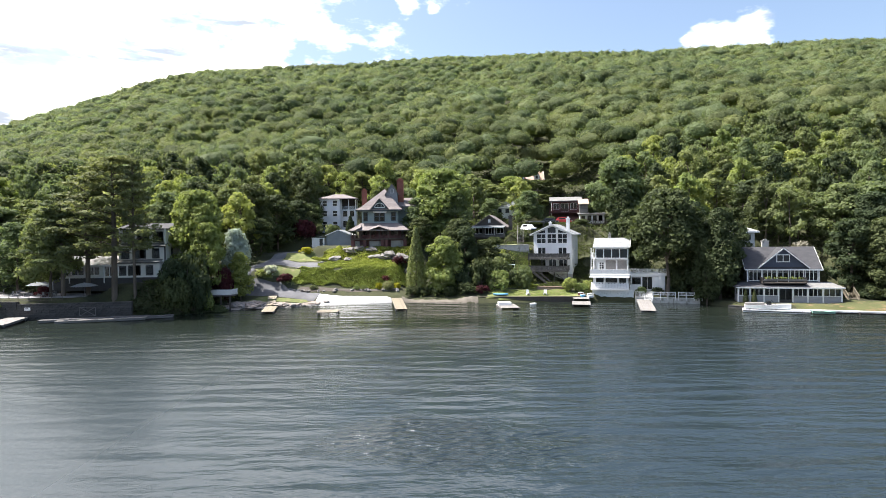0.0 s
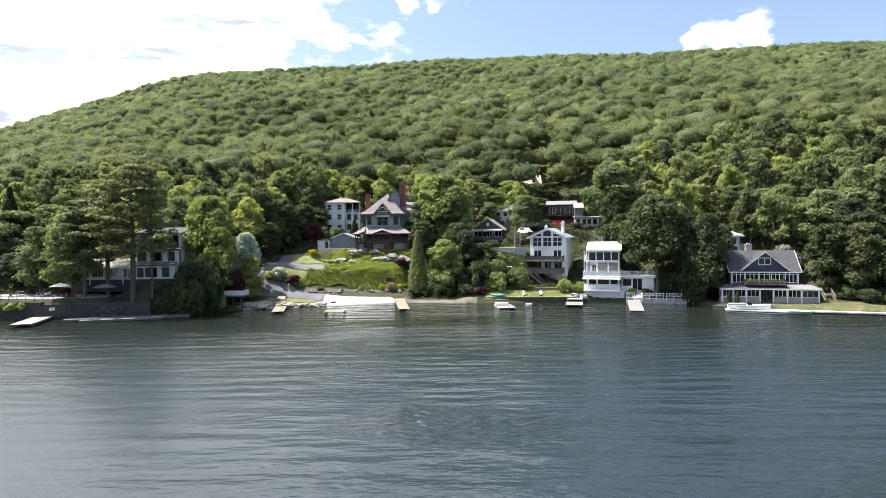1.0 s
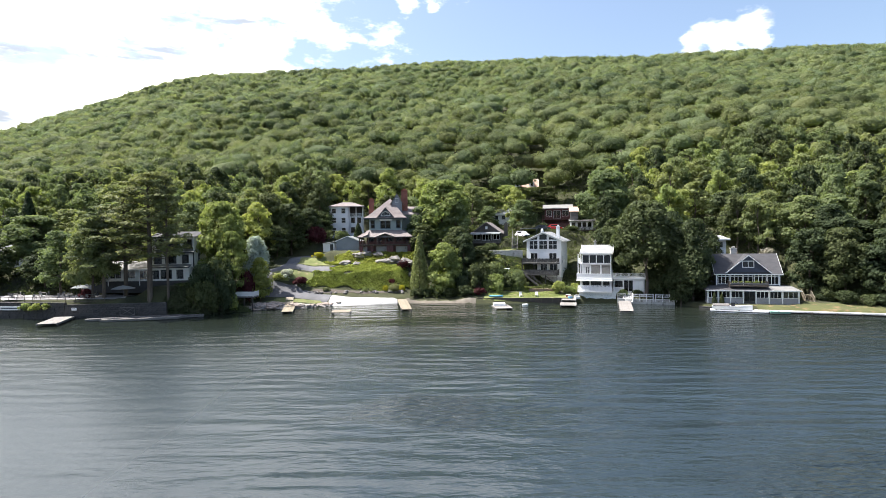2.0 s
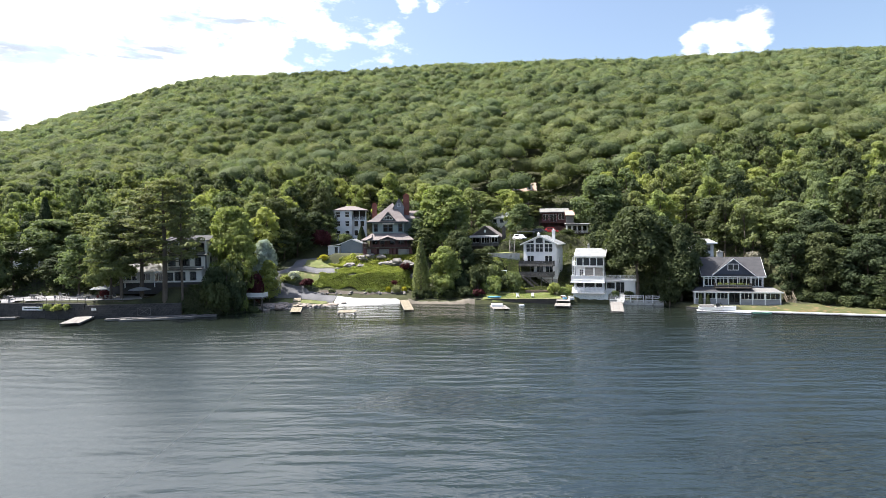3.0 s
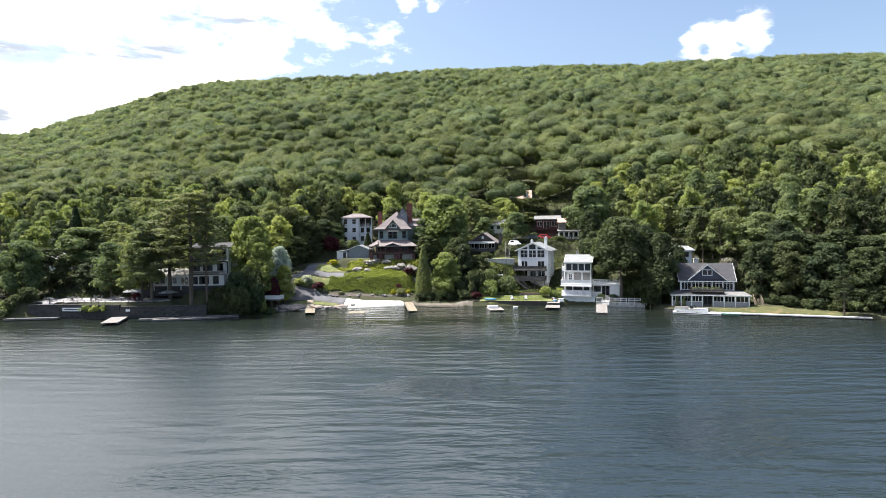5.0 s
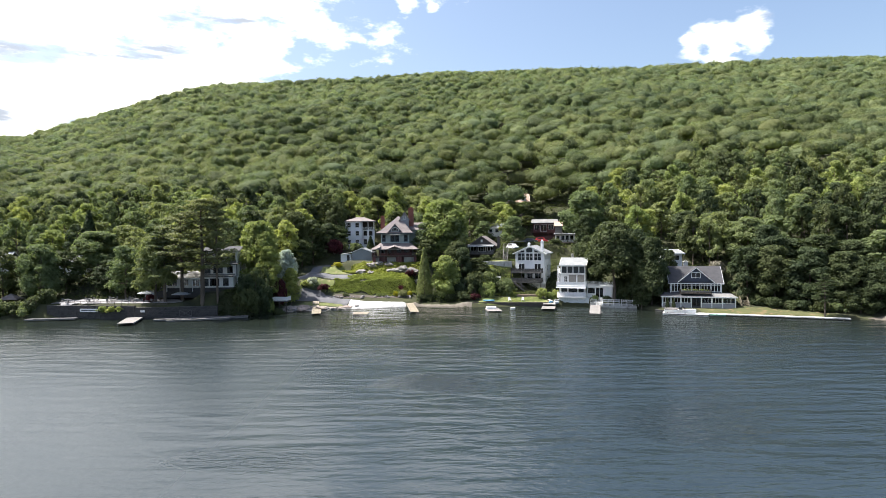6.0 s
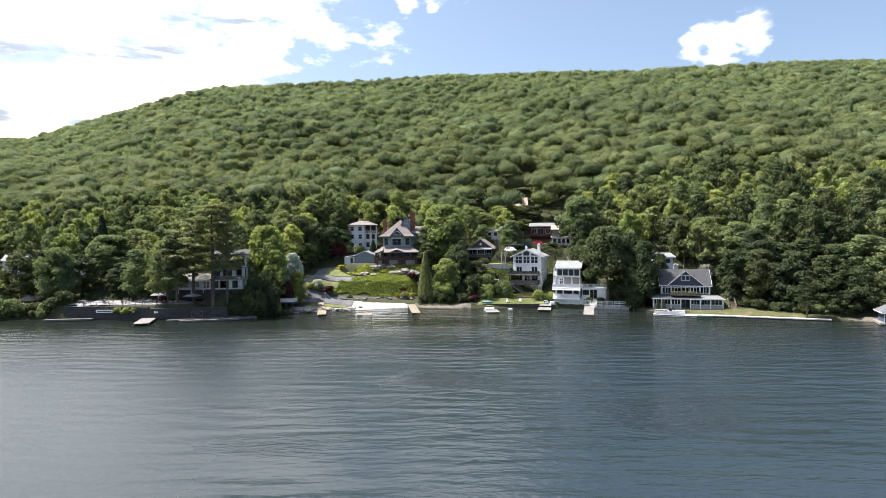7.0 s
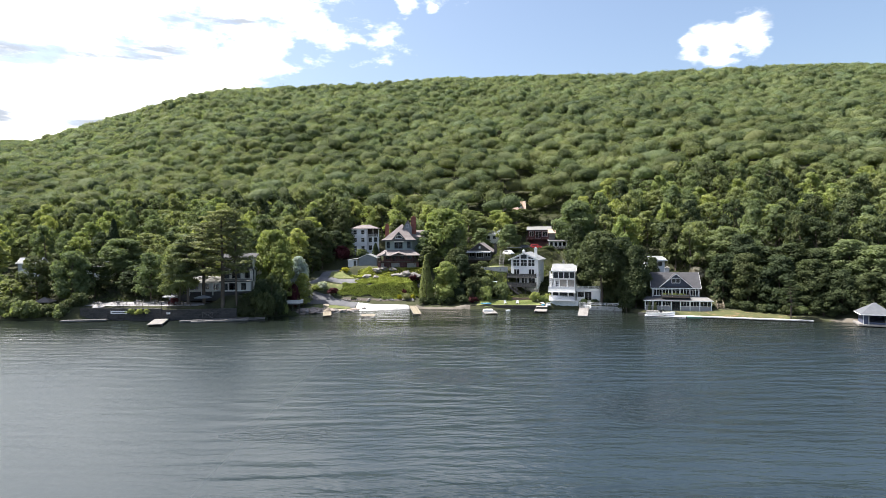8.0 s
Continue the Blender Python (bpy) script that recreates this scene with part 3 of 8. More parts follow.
def window(parent, p0, p1, u0, u1, z0, z1, mat, cols=1, rows=1, w=0.08, proud=0.05, name="window", sill=True, glass=None):
    """A window in a wall: casing with muntins, and its pane behind them."""
    m, _ = plan_frame(p0, p1)
    bm = bmesh.new()
    box(bm, u0 - w, u0, -proud, 0.1, z0 - w, z1 + w, m), box(bm, u1, u1 + w, -proud, 0.1, z0 - w, z1 + w, m)
    box(bm, u0, u1, -proud, 0.1, z1, z1 + w * 1.2, m), box(bm, u0, u1, -proud - (0.05 if sill else 0), 0.1, z0 - w, z0, m)
    ob = part(name, bm, mat, parent)
    b = w * 0.45
    for k in range(1, cols):
        u = u0 + (u1 - u0) * k / cols
        part("mullion", boxes((u - b, u + b, -proud * 0.5, 0.08, z0, z1), m=m), mat, ob)
    for k in range(1, rows):
        z = z0 + (z1 - z0) * k / rows
        part("muntin", boxes((u0, u1, -proud * 0.5 + 0.006, 0.078, z - b, z + b), m=m), mat, ob)
    bm = bmesh.new()
    box(bm, u0, u1, 0.082, 0.095, z0, z1, m)
    g = part("pane", bm, glass or GLASS, ob)
    return ob


def windows(parent, p0, p1, z0, z1, mat, holes, base, cols=1, rows=1, w=0.08, label="", glass=None):
    """A wall with a window in each of its holes; holes are (u0, u1, z0, z1) or with (cols, rows) after them."""
    wall(parent, p0, p1, z0, z1, base, [h[:4] for h in holes], label=label)
    for h in holes:
        c, r = (h[4], h[5]) if len(h) > 4 else (cols, rows)
        window(parent, p0, p1, *h[:4], mat, c, r, w, glass=glass)


def gable(parent, x0, x1, y, ze, zr, mat, thick=0.2, name="gable", label="", xr=None):
    bm = bmesh.new()
    xr = (x0 + x1) / 2 if xr is None else xr
    pts = [(x0, ze), (x1, ze), (xr, zr)]
    a = [bm.verts.new((x, y, z)) for x, z in pts]
    b = [bm.verts.new((x, y + thick, z)) for x, z in pts]
    bm.faces.new(a), bm.faces.new(b[::-1])
    for k in range(3):
        j = (k + 1) % 3
        bm.faces.new((a[k], b[k], b[j], a[j]))
    return part(name, bm, mat, parent, label)


def side_gable(parent, x, y0, y1, ze, zr, mat, thick=0.2):
    bm = bmesh.new()
    pts = [(y0, ze), (y1, ze), ((y0 + y1) / 2, zr)]
    a = [bm.verts.new((x, y, z)) for y, z in pts]
    b = [bm.verts.new((x + thick, y, z)) for y, z in pts]
    bm.faces.new(a), bm.faces.new(b[::-1])
    for k in range(3):
        j = (k + 1) % 3
        bm.faces.new((a[k], b[k], b[j], a[j]))
    return part("gable", bm, mat, parent)


def roof_slab(parent, pts, mat, thick=0.14, name="roof", label="", trim=None):
    """A roof plane with its upper corners in order; trim: boards along its edges."""
    bm = bmesh.new()
    slab(bm, pts, thick)
    ob = part(name, bm, mat, parent, label)
    if trim:
        for k in trim[1]:
            a, b = Vector(pts[k]), Vector(pts[(k + 1) % len(pts)])
            bm = bmesh.new()
            bar(bm, a - Vector((0, 0, thick * 0.5)), b - Vector((0, 0, thick * 0.5)), 0.05, thick + 0.06)
            part("fascia", bm, trim[0], ob)
    return ob


def roof_y(parent, x0, x1, y0, y1, ze, zr, mat, trim, over=0.35, thick=0.14):
    """A gable roof with its ridge along y."""
    xm = (x0 + x1) / 2
    k = (zr - ze) / (xm - x0)
    a, b, e = y0 - over, y1 + over, ze - k * over
    roof_slab(parent, [(x0 - over, a, e + 0.1), (xm, a, zr + 0.1), (xm, b, zr + 0.1), (x0 - over, b, e + 0.1)], mat, thick, trim=(trim, (0, 3)))
    roof_slab(parent, [(xm, a, zr + 0.1), (x1 + over, a, e + 0.1), (x1 + over, b, e + 0.1), (xm, b, zr + 0.1)], mat, thick, trim=(trim, (0, 1)))


def roof_x(parent, x0, x1, y0, y1, ze, zr, mat, trim, over=0.35, thick=0.14):
    """A gable roof with its ridge along x."""
    ym = (y0 + y1) / 2
    k = (zr - ze) / (ym - y0)
    a, b, e = x0 - over, x1 + over, ze - k * over
    roof_slab(parent, [(a, y0 - over, e + 0.1), (b, y0 - over, e + 0.1), (b, ym, zr + 0.1), (a, ym, zr + 0.1)], mat, thick, trim=(trim, (0, 1, 3)))
    roof_slab(parent, [(a, ym, zr + 0.1), (b, ym, zr + 0.1), (b, y1 + over, e + 0.1), (a, y1 + over, e + 0.1)], mat, thick, trim=(trim, (1, 2)))


def shell(parent, x0, x1, y0, y1, z0, z1, mat, label=""):
    """Left, right and back walls and a floor, for a house whose front is built with windows."""
    wall(parent, (x1, y0 + 0.2), (x1, y1 - 0.2), z0, z1, mat, label=label)
    wall(parent, (x1, y1), (x0, y1), z0, z1, mat, label=label)
    wall(parent, (x0, y1 - 0.2), (x0, y0 + 0.2), z0, z1, mat, label=label)
    part("floor", boxes((x0 + 0.2, x1 - 0.2, y0 + 0.2, y1 - 0.2, z0, z0 + 0.15)), DARK_WOOD, parent)


def railing(parent, pts, mat, h=1.0, step=1.7, gap=0.16, post=0.10, solid=False, name="railing"):
    """A railing along the points: posts, top and bottom rails and thin balusters between them."""
    for a, b in zip(pts, pts[1:]):
        a, b = Vector(a), Vector(b)
        n = max(1, round((b - a).length / step))
        for k in range(n + 1):
            c = a.lerp(b, k / n)
            part("post", boxes((c.x - post / 2, c.x + post / 2, c.y - post / 2, c.y + post / 2, c.z, c.z + h + 0.06)), mat, parent)
        bm = bmesh.new()
        bar(bm, a + Vector((0, 0, h)), b + Vector((0, 0, h)), 0.09, 0.05)
        rail = part("rail", bm, mat, parent)
        bm = bmesh.new()
        bar(bm, a + Vector((0, 0, 0.12)), b + Vector((0, 0, 0.12)), 0.06, 0.06)
        part("rail", bm, mat, parent)
        bm = bmesh.new()
        k = int((b - a).length / gap)
        for i in range(1, k):
            c = a.lerp(b, i / k)
            w = gap * (0.47 if solid else 0.16)
            box(bm, c.x - w, c.x + w, c.y - 0.02, c.y + 0.02, c.z + 0.12, c.z + h - 0.02)
        if k > 1:
            tagged(part("railing_infill", bm, mat, rail), kind="stuff")
        else:
            bm.free()


def posts(parent, pts, z0, z1, w, mat):
    for x, y in pts:
        part("post", boxes((x - w / 2, x + w / 2, y - w / 2, y + w / 2, z0, z1)), mat, parent)


def deck(parent, x0, x1, y0, y1, z, mat, thick=0.22, name="deck"):
    """A deck of boards on a frame."""
    ob = part(name, boxes((x0, x1, y0, y1, z - thick, z - 0.04)), mat, parent)
    bm = bmesh.new()
    n = max(1, int((y1 - y0) / 0.28))
    for k in range(n):
        a = y0 + (y1 - y0) * k / n
        box(bm, x0, x1, a + 0.01, a + (y1 - y0) / n - 0.01, z - 0.04, z)
    part("boards", bm, mat, ob)
    return ob


def steps(parent, x0, x1, y0, z0, y1, z1, mat, name="stairs"):
    """A flight with treads and two stringers, from (y0, z0) up to (y1, z1)."""
    n = max(2, round(abs(z1 - z0) / 0.18))
    ob = None
    for x in (x0, x1):
        bm = bmesh.new()
        bar(bm, (x, y0, z0 + 0.05), (x, y1, z1 - 0.05), 0.06, 0.28)
        ob = part(name, bm, mat, parent) if ob is None else (part("stringer", bm, mat, ob), ob)[1]
    for k in range(n):
        t = (k + 0.5) / n
        y, z = y0 + (y1 - y0) * t, z0 + (z1 - z0) * (k + 1) / n
        part("tread", boxes((x0, x1, y - 0.15, y + 0.15, z - 0.05, z)), mat, ob)
    return ob


def chimney(parent, x, y, w, d, z0, z1, mat, cap=True):
    bm = boxes((x - w / 2, x + w / 2, y - d / 2, y + d / 2, z0, z1))
    if cap:
        box(bm, x - w / 2 - 0.08, x + w / 2 + 0.08, y - d / 2 - 0.08, y + d / 2 + 0.08, z1, z1 + 0.12)
        box(bm, x - w / 4, x + w / 4, y - d / 4, y + d / 4, z1 + 0.12, z1 + 0.45)
    return part("chimney", bm, mat, parent)


DARK_WOOD = surf("dark_wood", (0.035, 0.028, 0.024), (0.085, 0.07, 0.06), 1.0, 0.8, 0.01, 12, stretch=(0.3, 1, 1))
GREY_WOOD = surf("weathered_wood", (0.095, 0.09, 0.088), (0.19, 0.185, 0.18), 1.0, 0.9, 0.01, 14, stretch=(0.3, 1, 1))
TAN_WOOD = surf("tan_planks", (0.20, 0.168, 0.12), (0.29, 0.252, 0.185), 1.2, 0.8, 0.008, 12, stretch=(1, 0.3, 1), worn=(0.16, 0.135, 0.10))
PALE_WOOD = surf("bleached_planks", (0.19, 0.178, 0.168), (0.28, 0.265, 0.25), 1.2, 0.8, 0.008, 12, stretch=(1, 0.3, 1), worn=(0.20, 0.18, 0.17))
BLUE_SIDING = siding("slate_blue_siding", (0.032, 0.040, 0.066), (0.052, 0.062, 0.092), 0.14)
PALE_SIDING = siding("pale_grey_siding", (0.215, 0.22, 0.24), (0.285, 0.29, 0.31), 0.14)
WHITE_SIDING = siding("white_siding", (0.68, 0.685, 0.70), (0.77, 0.775, 0.785), 0.13)
CREAM_SIDING = siding("off_white_siding", (0.72, 0.71, 0.67), (0.80, 0.79, 0.75), 0.16)
TEAL_SIDING = siding("sage_green_siding", (0.23, 0.28, 0.275), (0.30, 0.36, 0.345), 0.13)
BROWN_SIDING = siding("dark_brown_siding", (0.05, 0.043, 0.04), (0.09, 0.08, 0.072), 0.15)
SHED_SIDING = siding("grey_blue_metal", (0.20, 0.23, 0.26), (0.26, 0.29, 0.32), 0.3, 0.5, "X")
MAROON = surf("maroon_paint", (0.055, 0.019, 0.021), (0.105, 0.036, 0.036), 1.0, 0.6, 0.004, 14)
BRICK = surf("red_brick", (0.17, 0.055, 0.04), (0.27, 0.10, 0.075), 1.4, 0.9, 0.01, 9, worn=(0.20, 0.11, 0.09))
TAN_SHINGLE = surf("brown_grey_shingle", (0.15, 0.127, 0.122), (0.225, 0.195, 0.19), 0.7, 0.9, 0.012, 11, stretch=(1, 1, 3), worn=(0.16, 0.14, 0.14))
GREY_SHINGLE = surf("grey_shingle", (0.034, 0.034, 0.039), (0.062, 0.062, 0.068), 0.7, 0.9, 0.012, 11, stretch=(1, 1, 3))
PALE_SHINGLE = surf("pale_roofing", (0.18, 0.19, 0.195), (0.26, 0.27, 0.275), 0.6, 0.8, 0.006, 9)
ORANGE_ROOF = surf("faded_orange_roof", (0.36, 0.24, 0.185), (0.46, 0.33, 0.26), 0.6, 0.9, 0.01, 9)
MID_ROOF = surf("weathered_grey_roofing", (0.15, 0.148, 0.146), (0.22, 0.217, 0.21), 0.6, 0.9, 0.008, 9)
CONCRETE = surf("concrete", (0.34, 0.33, 0.31), (0.50, 0.49, 0.47), 0.5, 0.9, 0.01, 9, worn=(0.24, 0.23, 0.21))
BLACK = surf("black_trim", (0.018, 0.018, 0.02), (0.035, 0.035, 0.038), 1.0, 0.5, 0.0, 12)
STONE_WALL = surf("field_stone", (0.018, 0.018, 0.020), (0.080, 0.077, 0.075), 1.6, 0.95, 0.05, 6, worn=(0.05, 0.05, 0.045), contrast=(0.36, 0.62))

# ---- the slate-blue lake house with the long porch ----
def blue_house():
    h = thing("lake_house", pose(52.0, 104.0, 0.85, 0, 0, -15.4), "slate-blue two-storey lake house with white windows and glazed porch", "house")
    L, D = 16.2, 2.9
    part("foundation", boxes((0.1, L - 0.1, 0.1, D, -1.2, 0.12)), CONCRETE, h)
    marks = [0.1, 2.0, 4.2, 6.5, 8.7, 11.0, 13.3, 16.1]
    for k, u in enumerate(marks):
        part("post", boxes((u - 0.09, u + 0.09, 0.0, 0.18, 0.12, 2.62)), WHITE, h, "white porch post")
    for a, b in zip(marks, marks[1:]):
        if a == 6.5:
            d = part("door", boxes((a + 0.1, b - 0.1, 0.14, 0.2, 0.15, 0.6), (a + 0.1, a + 0.22, 0.12, 0.2, 0.6, 2.5), (b - 0.22, b - 0.1, 0.12, 0.2, 0.6, 2.5), (7.54, 7.66, 0.12, 0.2, 0.6, 2.5)), BLACK, h, "dark glazed double door")
            part("pane", boxes((a + 0.22, b - 0.22, 0.15, 0.17, 0.6, 2.5)), GLASS, d)
            continue
        part("wall", boxes((a + 0.09, b - 0.09, 0.05, 0.17, 0.12, 1.22)), PALE_SIDING, h, "pale grey clapboard porch wall")
        window(h, (a, 0.06), (b, 0.06), 0.16, b - a - 0.16, 1.3, 2.48, WHITE, 3, 1, 0.06)
    wall(h, (L - 0.05, 0.2), (L - 0.05, D), 0.12, 2.6, PALE_SIDING, [(0.5, 2.2, 1.3, 2.4)])
    wall(h, (0.05, D), (0.05, 0.2), 0.12, 2.6, PALE_SIDING, [(0.5, 2.2, 1.3, 2.4)])
    part("floor", boxes((0.1, L - 0.1, 0.2, D, 0.12, 0.2)), GREY_WOOD, h)
    # porch roof: house and tree shade is in the dark shingle colour; right end lighter
    zl, zh = 2.72, 3.45
    roof_slab(h, [(-0.35, -0.35, zl), (11.4, -0.35, zl), (11.4, D + 0.1, zh), (1.0, D + 0.1, zh)], SHADED_SHINGLE, 0.12, "porch_roof", trim=(WHITE, (0,)))
    roof_slab(h, [(11.4, -0.35, zl + 0.04), (L + 0.35, -0.35, zl + 0.04), (L - 0.8, D + 0.1, zh + 0.03), (11.4, D + 0.1, zh + 0.03)], MID_ROOF, 0.14, "porch_roof", "lighter strip of porch roofing", trim=(WHITE, (0,)))
    roof_slab(h, [(1.0, D, zh), (-0.35, -0.35, zl), (-0.35, D + 5, zl), (1.0, D + 5, zh)], SHADED_SHINGLE, 0.12, "porch_roof")
    roof_slab(h, [(L + 0.35, -0.35, zl), (L - 0.8, D, zh), (L - 0.8, D + 6, zh), (L + 0.35, D + 6, zl)], SHADED_SHINGLE, 0.12, "porch_roof")
    # upper storey
    x0, x1, y0, y1 = 2.1, 13.6, D, D + 9.0
    groups = [(0.35, 2.3), (2.6, 4.7), (5.0, 6.6), (7.0, 9.0), (9.35, 11.2)]
    holes = [(a, b, 3.75 if k != 2 else 3.35, 5.55, 3 if k != 2 else 2, 1) for k, (a, b) in enumerate(groups)]
    windows(h, (x0, y0), (x1, y0), 3.0, 5.95, WHITE, holes, BLUE_SIDING, w=0.10)
    for a, b in groups:
        part("transom", boxes((x0 + a, x0 + b, y0 - 0.03, y0 + 0.02, 5.18, 5.26)), WHITE, h)
    shell(h, x0, x1, y0, y1, 0.2, 5.95, BLUE_SIDING)
    part("corner_board", boxes((x0 - 0.02, x0 + 0.14, y0 - 0.03, y0, 3.2, 5.9)), WHITE, h)
    part("corner_board", boxes((x1 - 0.14, x1 + 0.02, y0 - 0.03, y0, 3.2, 5.9)), WHITE, h)
    part("frieze", boxes((x0, x1, y0 - 0.045, y0, 5.72, 5.98)), WHITE, h)
    side_gable(h, x0, y0, y1, 5.95, 9.5, BLUE_SIDING), side_gable(h, x1 - 0.2, y0, y1, 5.95, 9.5, BLUE_SIDING)
    roof_x(h, x0, x1, y0, y1, 5.95, 9.5, GREY_SHINGLE, WHITE, 0.45)
    # cross gable over the front
    gx0, gx1, gr = 4.1, 11.7, 9.35
    gable(h, gx0, gx1, y0 - 0.05, 6.1, gr, BLUE_SIDING)
    gm = (gx0 + gx1) / 2
    k = (gr - 6.1) / (gm - gx0)
    for s, e in ((-1, gx0), (1, gx1)):
        ex = e + s * 0.35
        ez = 6.1 - k * 0.35 + 0.14
        roof_slab(h, [(ex, y0 - 0.5, ez), (gm, y0 - 0.5, gr + 0.14), (gm, y0 + 4.3, gr + 0.14), (ex, y0 + 0.35, ez)], GREY_SHINGLE, 0.12, "gable_roof", trim=(WHITE, (0,)))
    window(h, (gx0, y0 - 0.08), (gx1, y0 - 0.08), 2.85, 4.75, 7.1, 8.2, WHITE, 2, 1, 0.13)
    # black sheet added in the window for the darkness of the room
    part("blind", boxes((gx0 + 2.85, gx0 + 4.75, y0 - 0.06, y0 - 0.055, 7.1, 8.2)), BLACK, h)
    # balcony over the porch roof with planter boxes
    bx0, bx1, by = 4.2, 11.0, 0.55
    deck(h, bx0, bx1, by, y0, 3.52, DARK_WOOD)
    railing(h, [(bx0, y0, 3.52), (bx0, by, 3.52), (bx1, by, 3.52), (bx1, y0, 3.52)], DARK_WOOD, 0.85, 1.7, 0.3)
    planter = part("planter_box", boxes((bx0 + 0.1, bx1 - 0.1, by - 0.3, by - 0.05, 3.85, 4.15)), GREY_WOOD, h)
    rng = np.random.default_rng(31)
    lob = [(rng.uniform(bx0 + 0.3, bx1 - 0.3), by - 0.15, 4.25 + rng.uniform(0, 0.15), rng.uniform(0.15, 0.32), 0.8) for _ in range(26)]
    v, t = leaf_cloud(rng, lob, 26, 0.07)
    o = new("planting", mesh_of("planting", v, leaves(len(v) // 3), LEAF_BRIGHT, tint=t * 0.5))
    o.parent = planter
    tagged(o, kind="stuff")
    chimney(h, 6.2, D + 5.2, 1.1, 0.9, 8.8, 10.6, CONCRETE)
    sk = part("skylight", boxes((9.9, 10.5, 0, 0.06, -0.45, 0.45), m=Matrix.Translation((0, y0 + 2.55, 8.12)) @ Matrix.Rotation(radians(-51.7), 4, "X")), BLACK, h)
    st = steps(h, 6.6, 8.6, -1.0, -0.75, 0.0, 0.15, GREY_WOOD, "front_steps")
    return h


# ---- the white three-level house on the water ----
def water_house():
    h = thing("waterside_house", pose(29.8, 117.6, 0.0, 0, 0, -20), "white three-level waterside house with decks and a screened porch", "house")
    L = 6.9
    part("boathouse_wall", boxes((0, L + 0.9, 0, 0.5, -0.8, 2.15), (0, 0.4, 0.5, 6, -0.8, 2.15), (L + 0.5, L + 0.9, 0.5, 6, -0.8, 2.15)), WHITE_STONE, h, "whitewashed stone boathouse wall")
    deck(h, -0.2, L + 0.1, -0.9, 2.0, 2.35, WHITE)
    # flared slatted parapet
    bm = bmesh.new()
    for k in range(26):
        x = -0.15 + (L + 0.2) * k / 25
        bar(bm, (x, -1.0, 2.30), (x, -0.35, 3.55), 0.16, 0.05)
    bar(bm, (-0.25, -0.33, 3.6), (L + 0.15, -0.33, 3.6), 0.12, 0.1), bar(bm, (-0.25, -1.02, 2.28), (L + 0.15, -1.02, 2.28), 0.1, 0.16)
    part("slatted_parapet", bm, WHITE, h)
    # first level: windows behind the parapet
    windows(h, (0.1, 0.9), (L - 0.1, 0.9), 2.35, 4.75, WHITE, [(0.5, 2.0, 3.3, 4.6), (2.35, 4.6, 3.3, 4.6), (4.95, 6.3, 3.3, 4.6)], WHITE_SIDING, w=0.1)
    shell(h, 0.1, L - 0.1, 0.9, 8.0, 2.2, 8.2, WHITE_SIDING)
    deck(h, -0.4, L + 0.2, -0.9, 2.6, 5.25, WHITE, 0.55, "upper_deck")
    bm = bmesh.new()
    slab(bm, [(-0.5, -1.15, 4.75), (L + 0.25, -1.15, 4.75), (L + 0.25, 0.9, 5.0), (-0.5, 0.9, 5.0)], 0.1)
    part("awning", bm, WHITE, h)
    railing(h, [(-0.35, 2.6, 5.25), (-0.35, -0.85, 5.25), (L + 0.15, -0.85, 5.25)], WHITE, 1.0, 1.4, 0.2, 0.09, True)
    # second level: pale panels and a door
    windows(h, (0.7, 1.7), (L - 0.05, 1.7), 5.25, 8.3, WHITE, [(0.55, 1.35, 5.35, 7.5, 2, 5)], WHITE_SIDING)
    for a in (1.75, 4.0):
        part("shutter_panel", boxes((0.7 + a, 0.7 + a + 1.95, 1.62, 1.7, 5.5, 7.95), (0.7 + a + 0.2, 0.7 + a + 1.75, 1.58, 1.62, 6.2, 7.4)), PALE_WOOD, h)
    posts(h, [(0.65, 0.9), (2.4, 0.9), (4.5, 0.9), (6.6, 0.9)], 5.25, 8.3, 0.13, WHITE)
    # third level: screened porch with dark screens
    part("porch_beam", boxes((0.5, L - 0.1, 0.85, 1.05, 8.2, 8.5), (0.5, L - 0.1, 0.85, 1.05, 10.2, 10.55)), WHITE, h)
    part("porch_floor", boxes((0.5, L - 0.1, 1.05, 8.0, 8.2, 8.4)), GREY_WOOD, h)
    for k in range(5):
        x = 0.6 + (L - 0.8) * k / 4
        part("post", boxes((x - 0.1, x + 0.1, 0.85, 1.05, 8.5, 10.2)), WHITE, h)
        if k < 4:
            part("screen", boxes((x + 0.1, x + (L - 0.8) / 4 - 0.1, 0.93, 0.96, 8.5, 10.2), (x + 0.1, x + (L - 0.8) / 4 - 0.1, 0.88, 0.92, 9.02, 9.08)), SCREEN, h)
    wall(h, (L - 0.1, 1.05), (L - 0.1, 8), 8.2, 10.5, WHITE_SIDING), wall(h, (0.5, 8), (0.5, 1.05), 8.2, 10.5, WHITE_SIDING), wall(h, (L - 0.1, 8), (0.5, 8), 8.2, 10.5, WHITE_SIDING)
    roof_slab(h, [(0.1, 0.4, 10.62), (L + 0.3, 0.4, 10.62), (L + 0.3, 4.6, 12.4), (0.1, 4.6, 12.4)], PALE_SHINGLE, 0.16, trim=(WHITE, (0, 1, 3)))
    roof_slab(h, [(0.1, 4.6, 12.4), (L + 0.3, 4.6, 12.4), (L + 0.3, 8.4, 10.7), (0.1, 8.4, 10.7)], PALE_SHINGLE, 0.16, trim=(WHITE, (1, 3)))
    chimney(h, 3.0, 5.0, 0.5, 0.5, 12.0, 13.1, CONCRETE)
    # open stair balcony along the side
    for z in (5.25, 8.4):
        part("landing", boxes((-0.4, 0.55, 2.4, 5.5, z - 0.15, z)), WHITE, h)
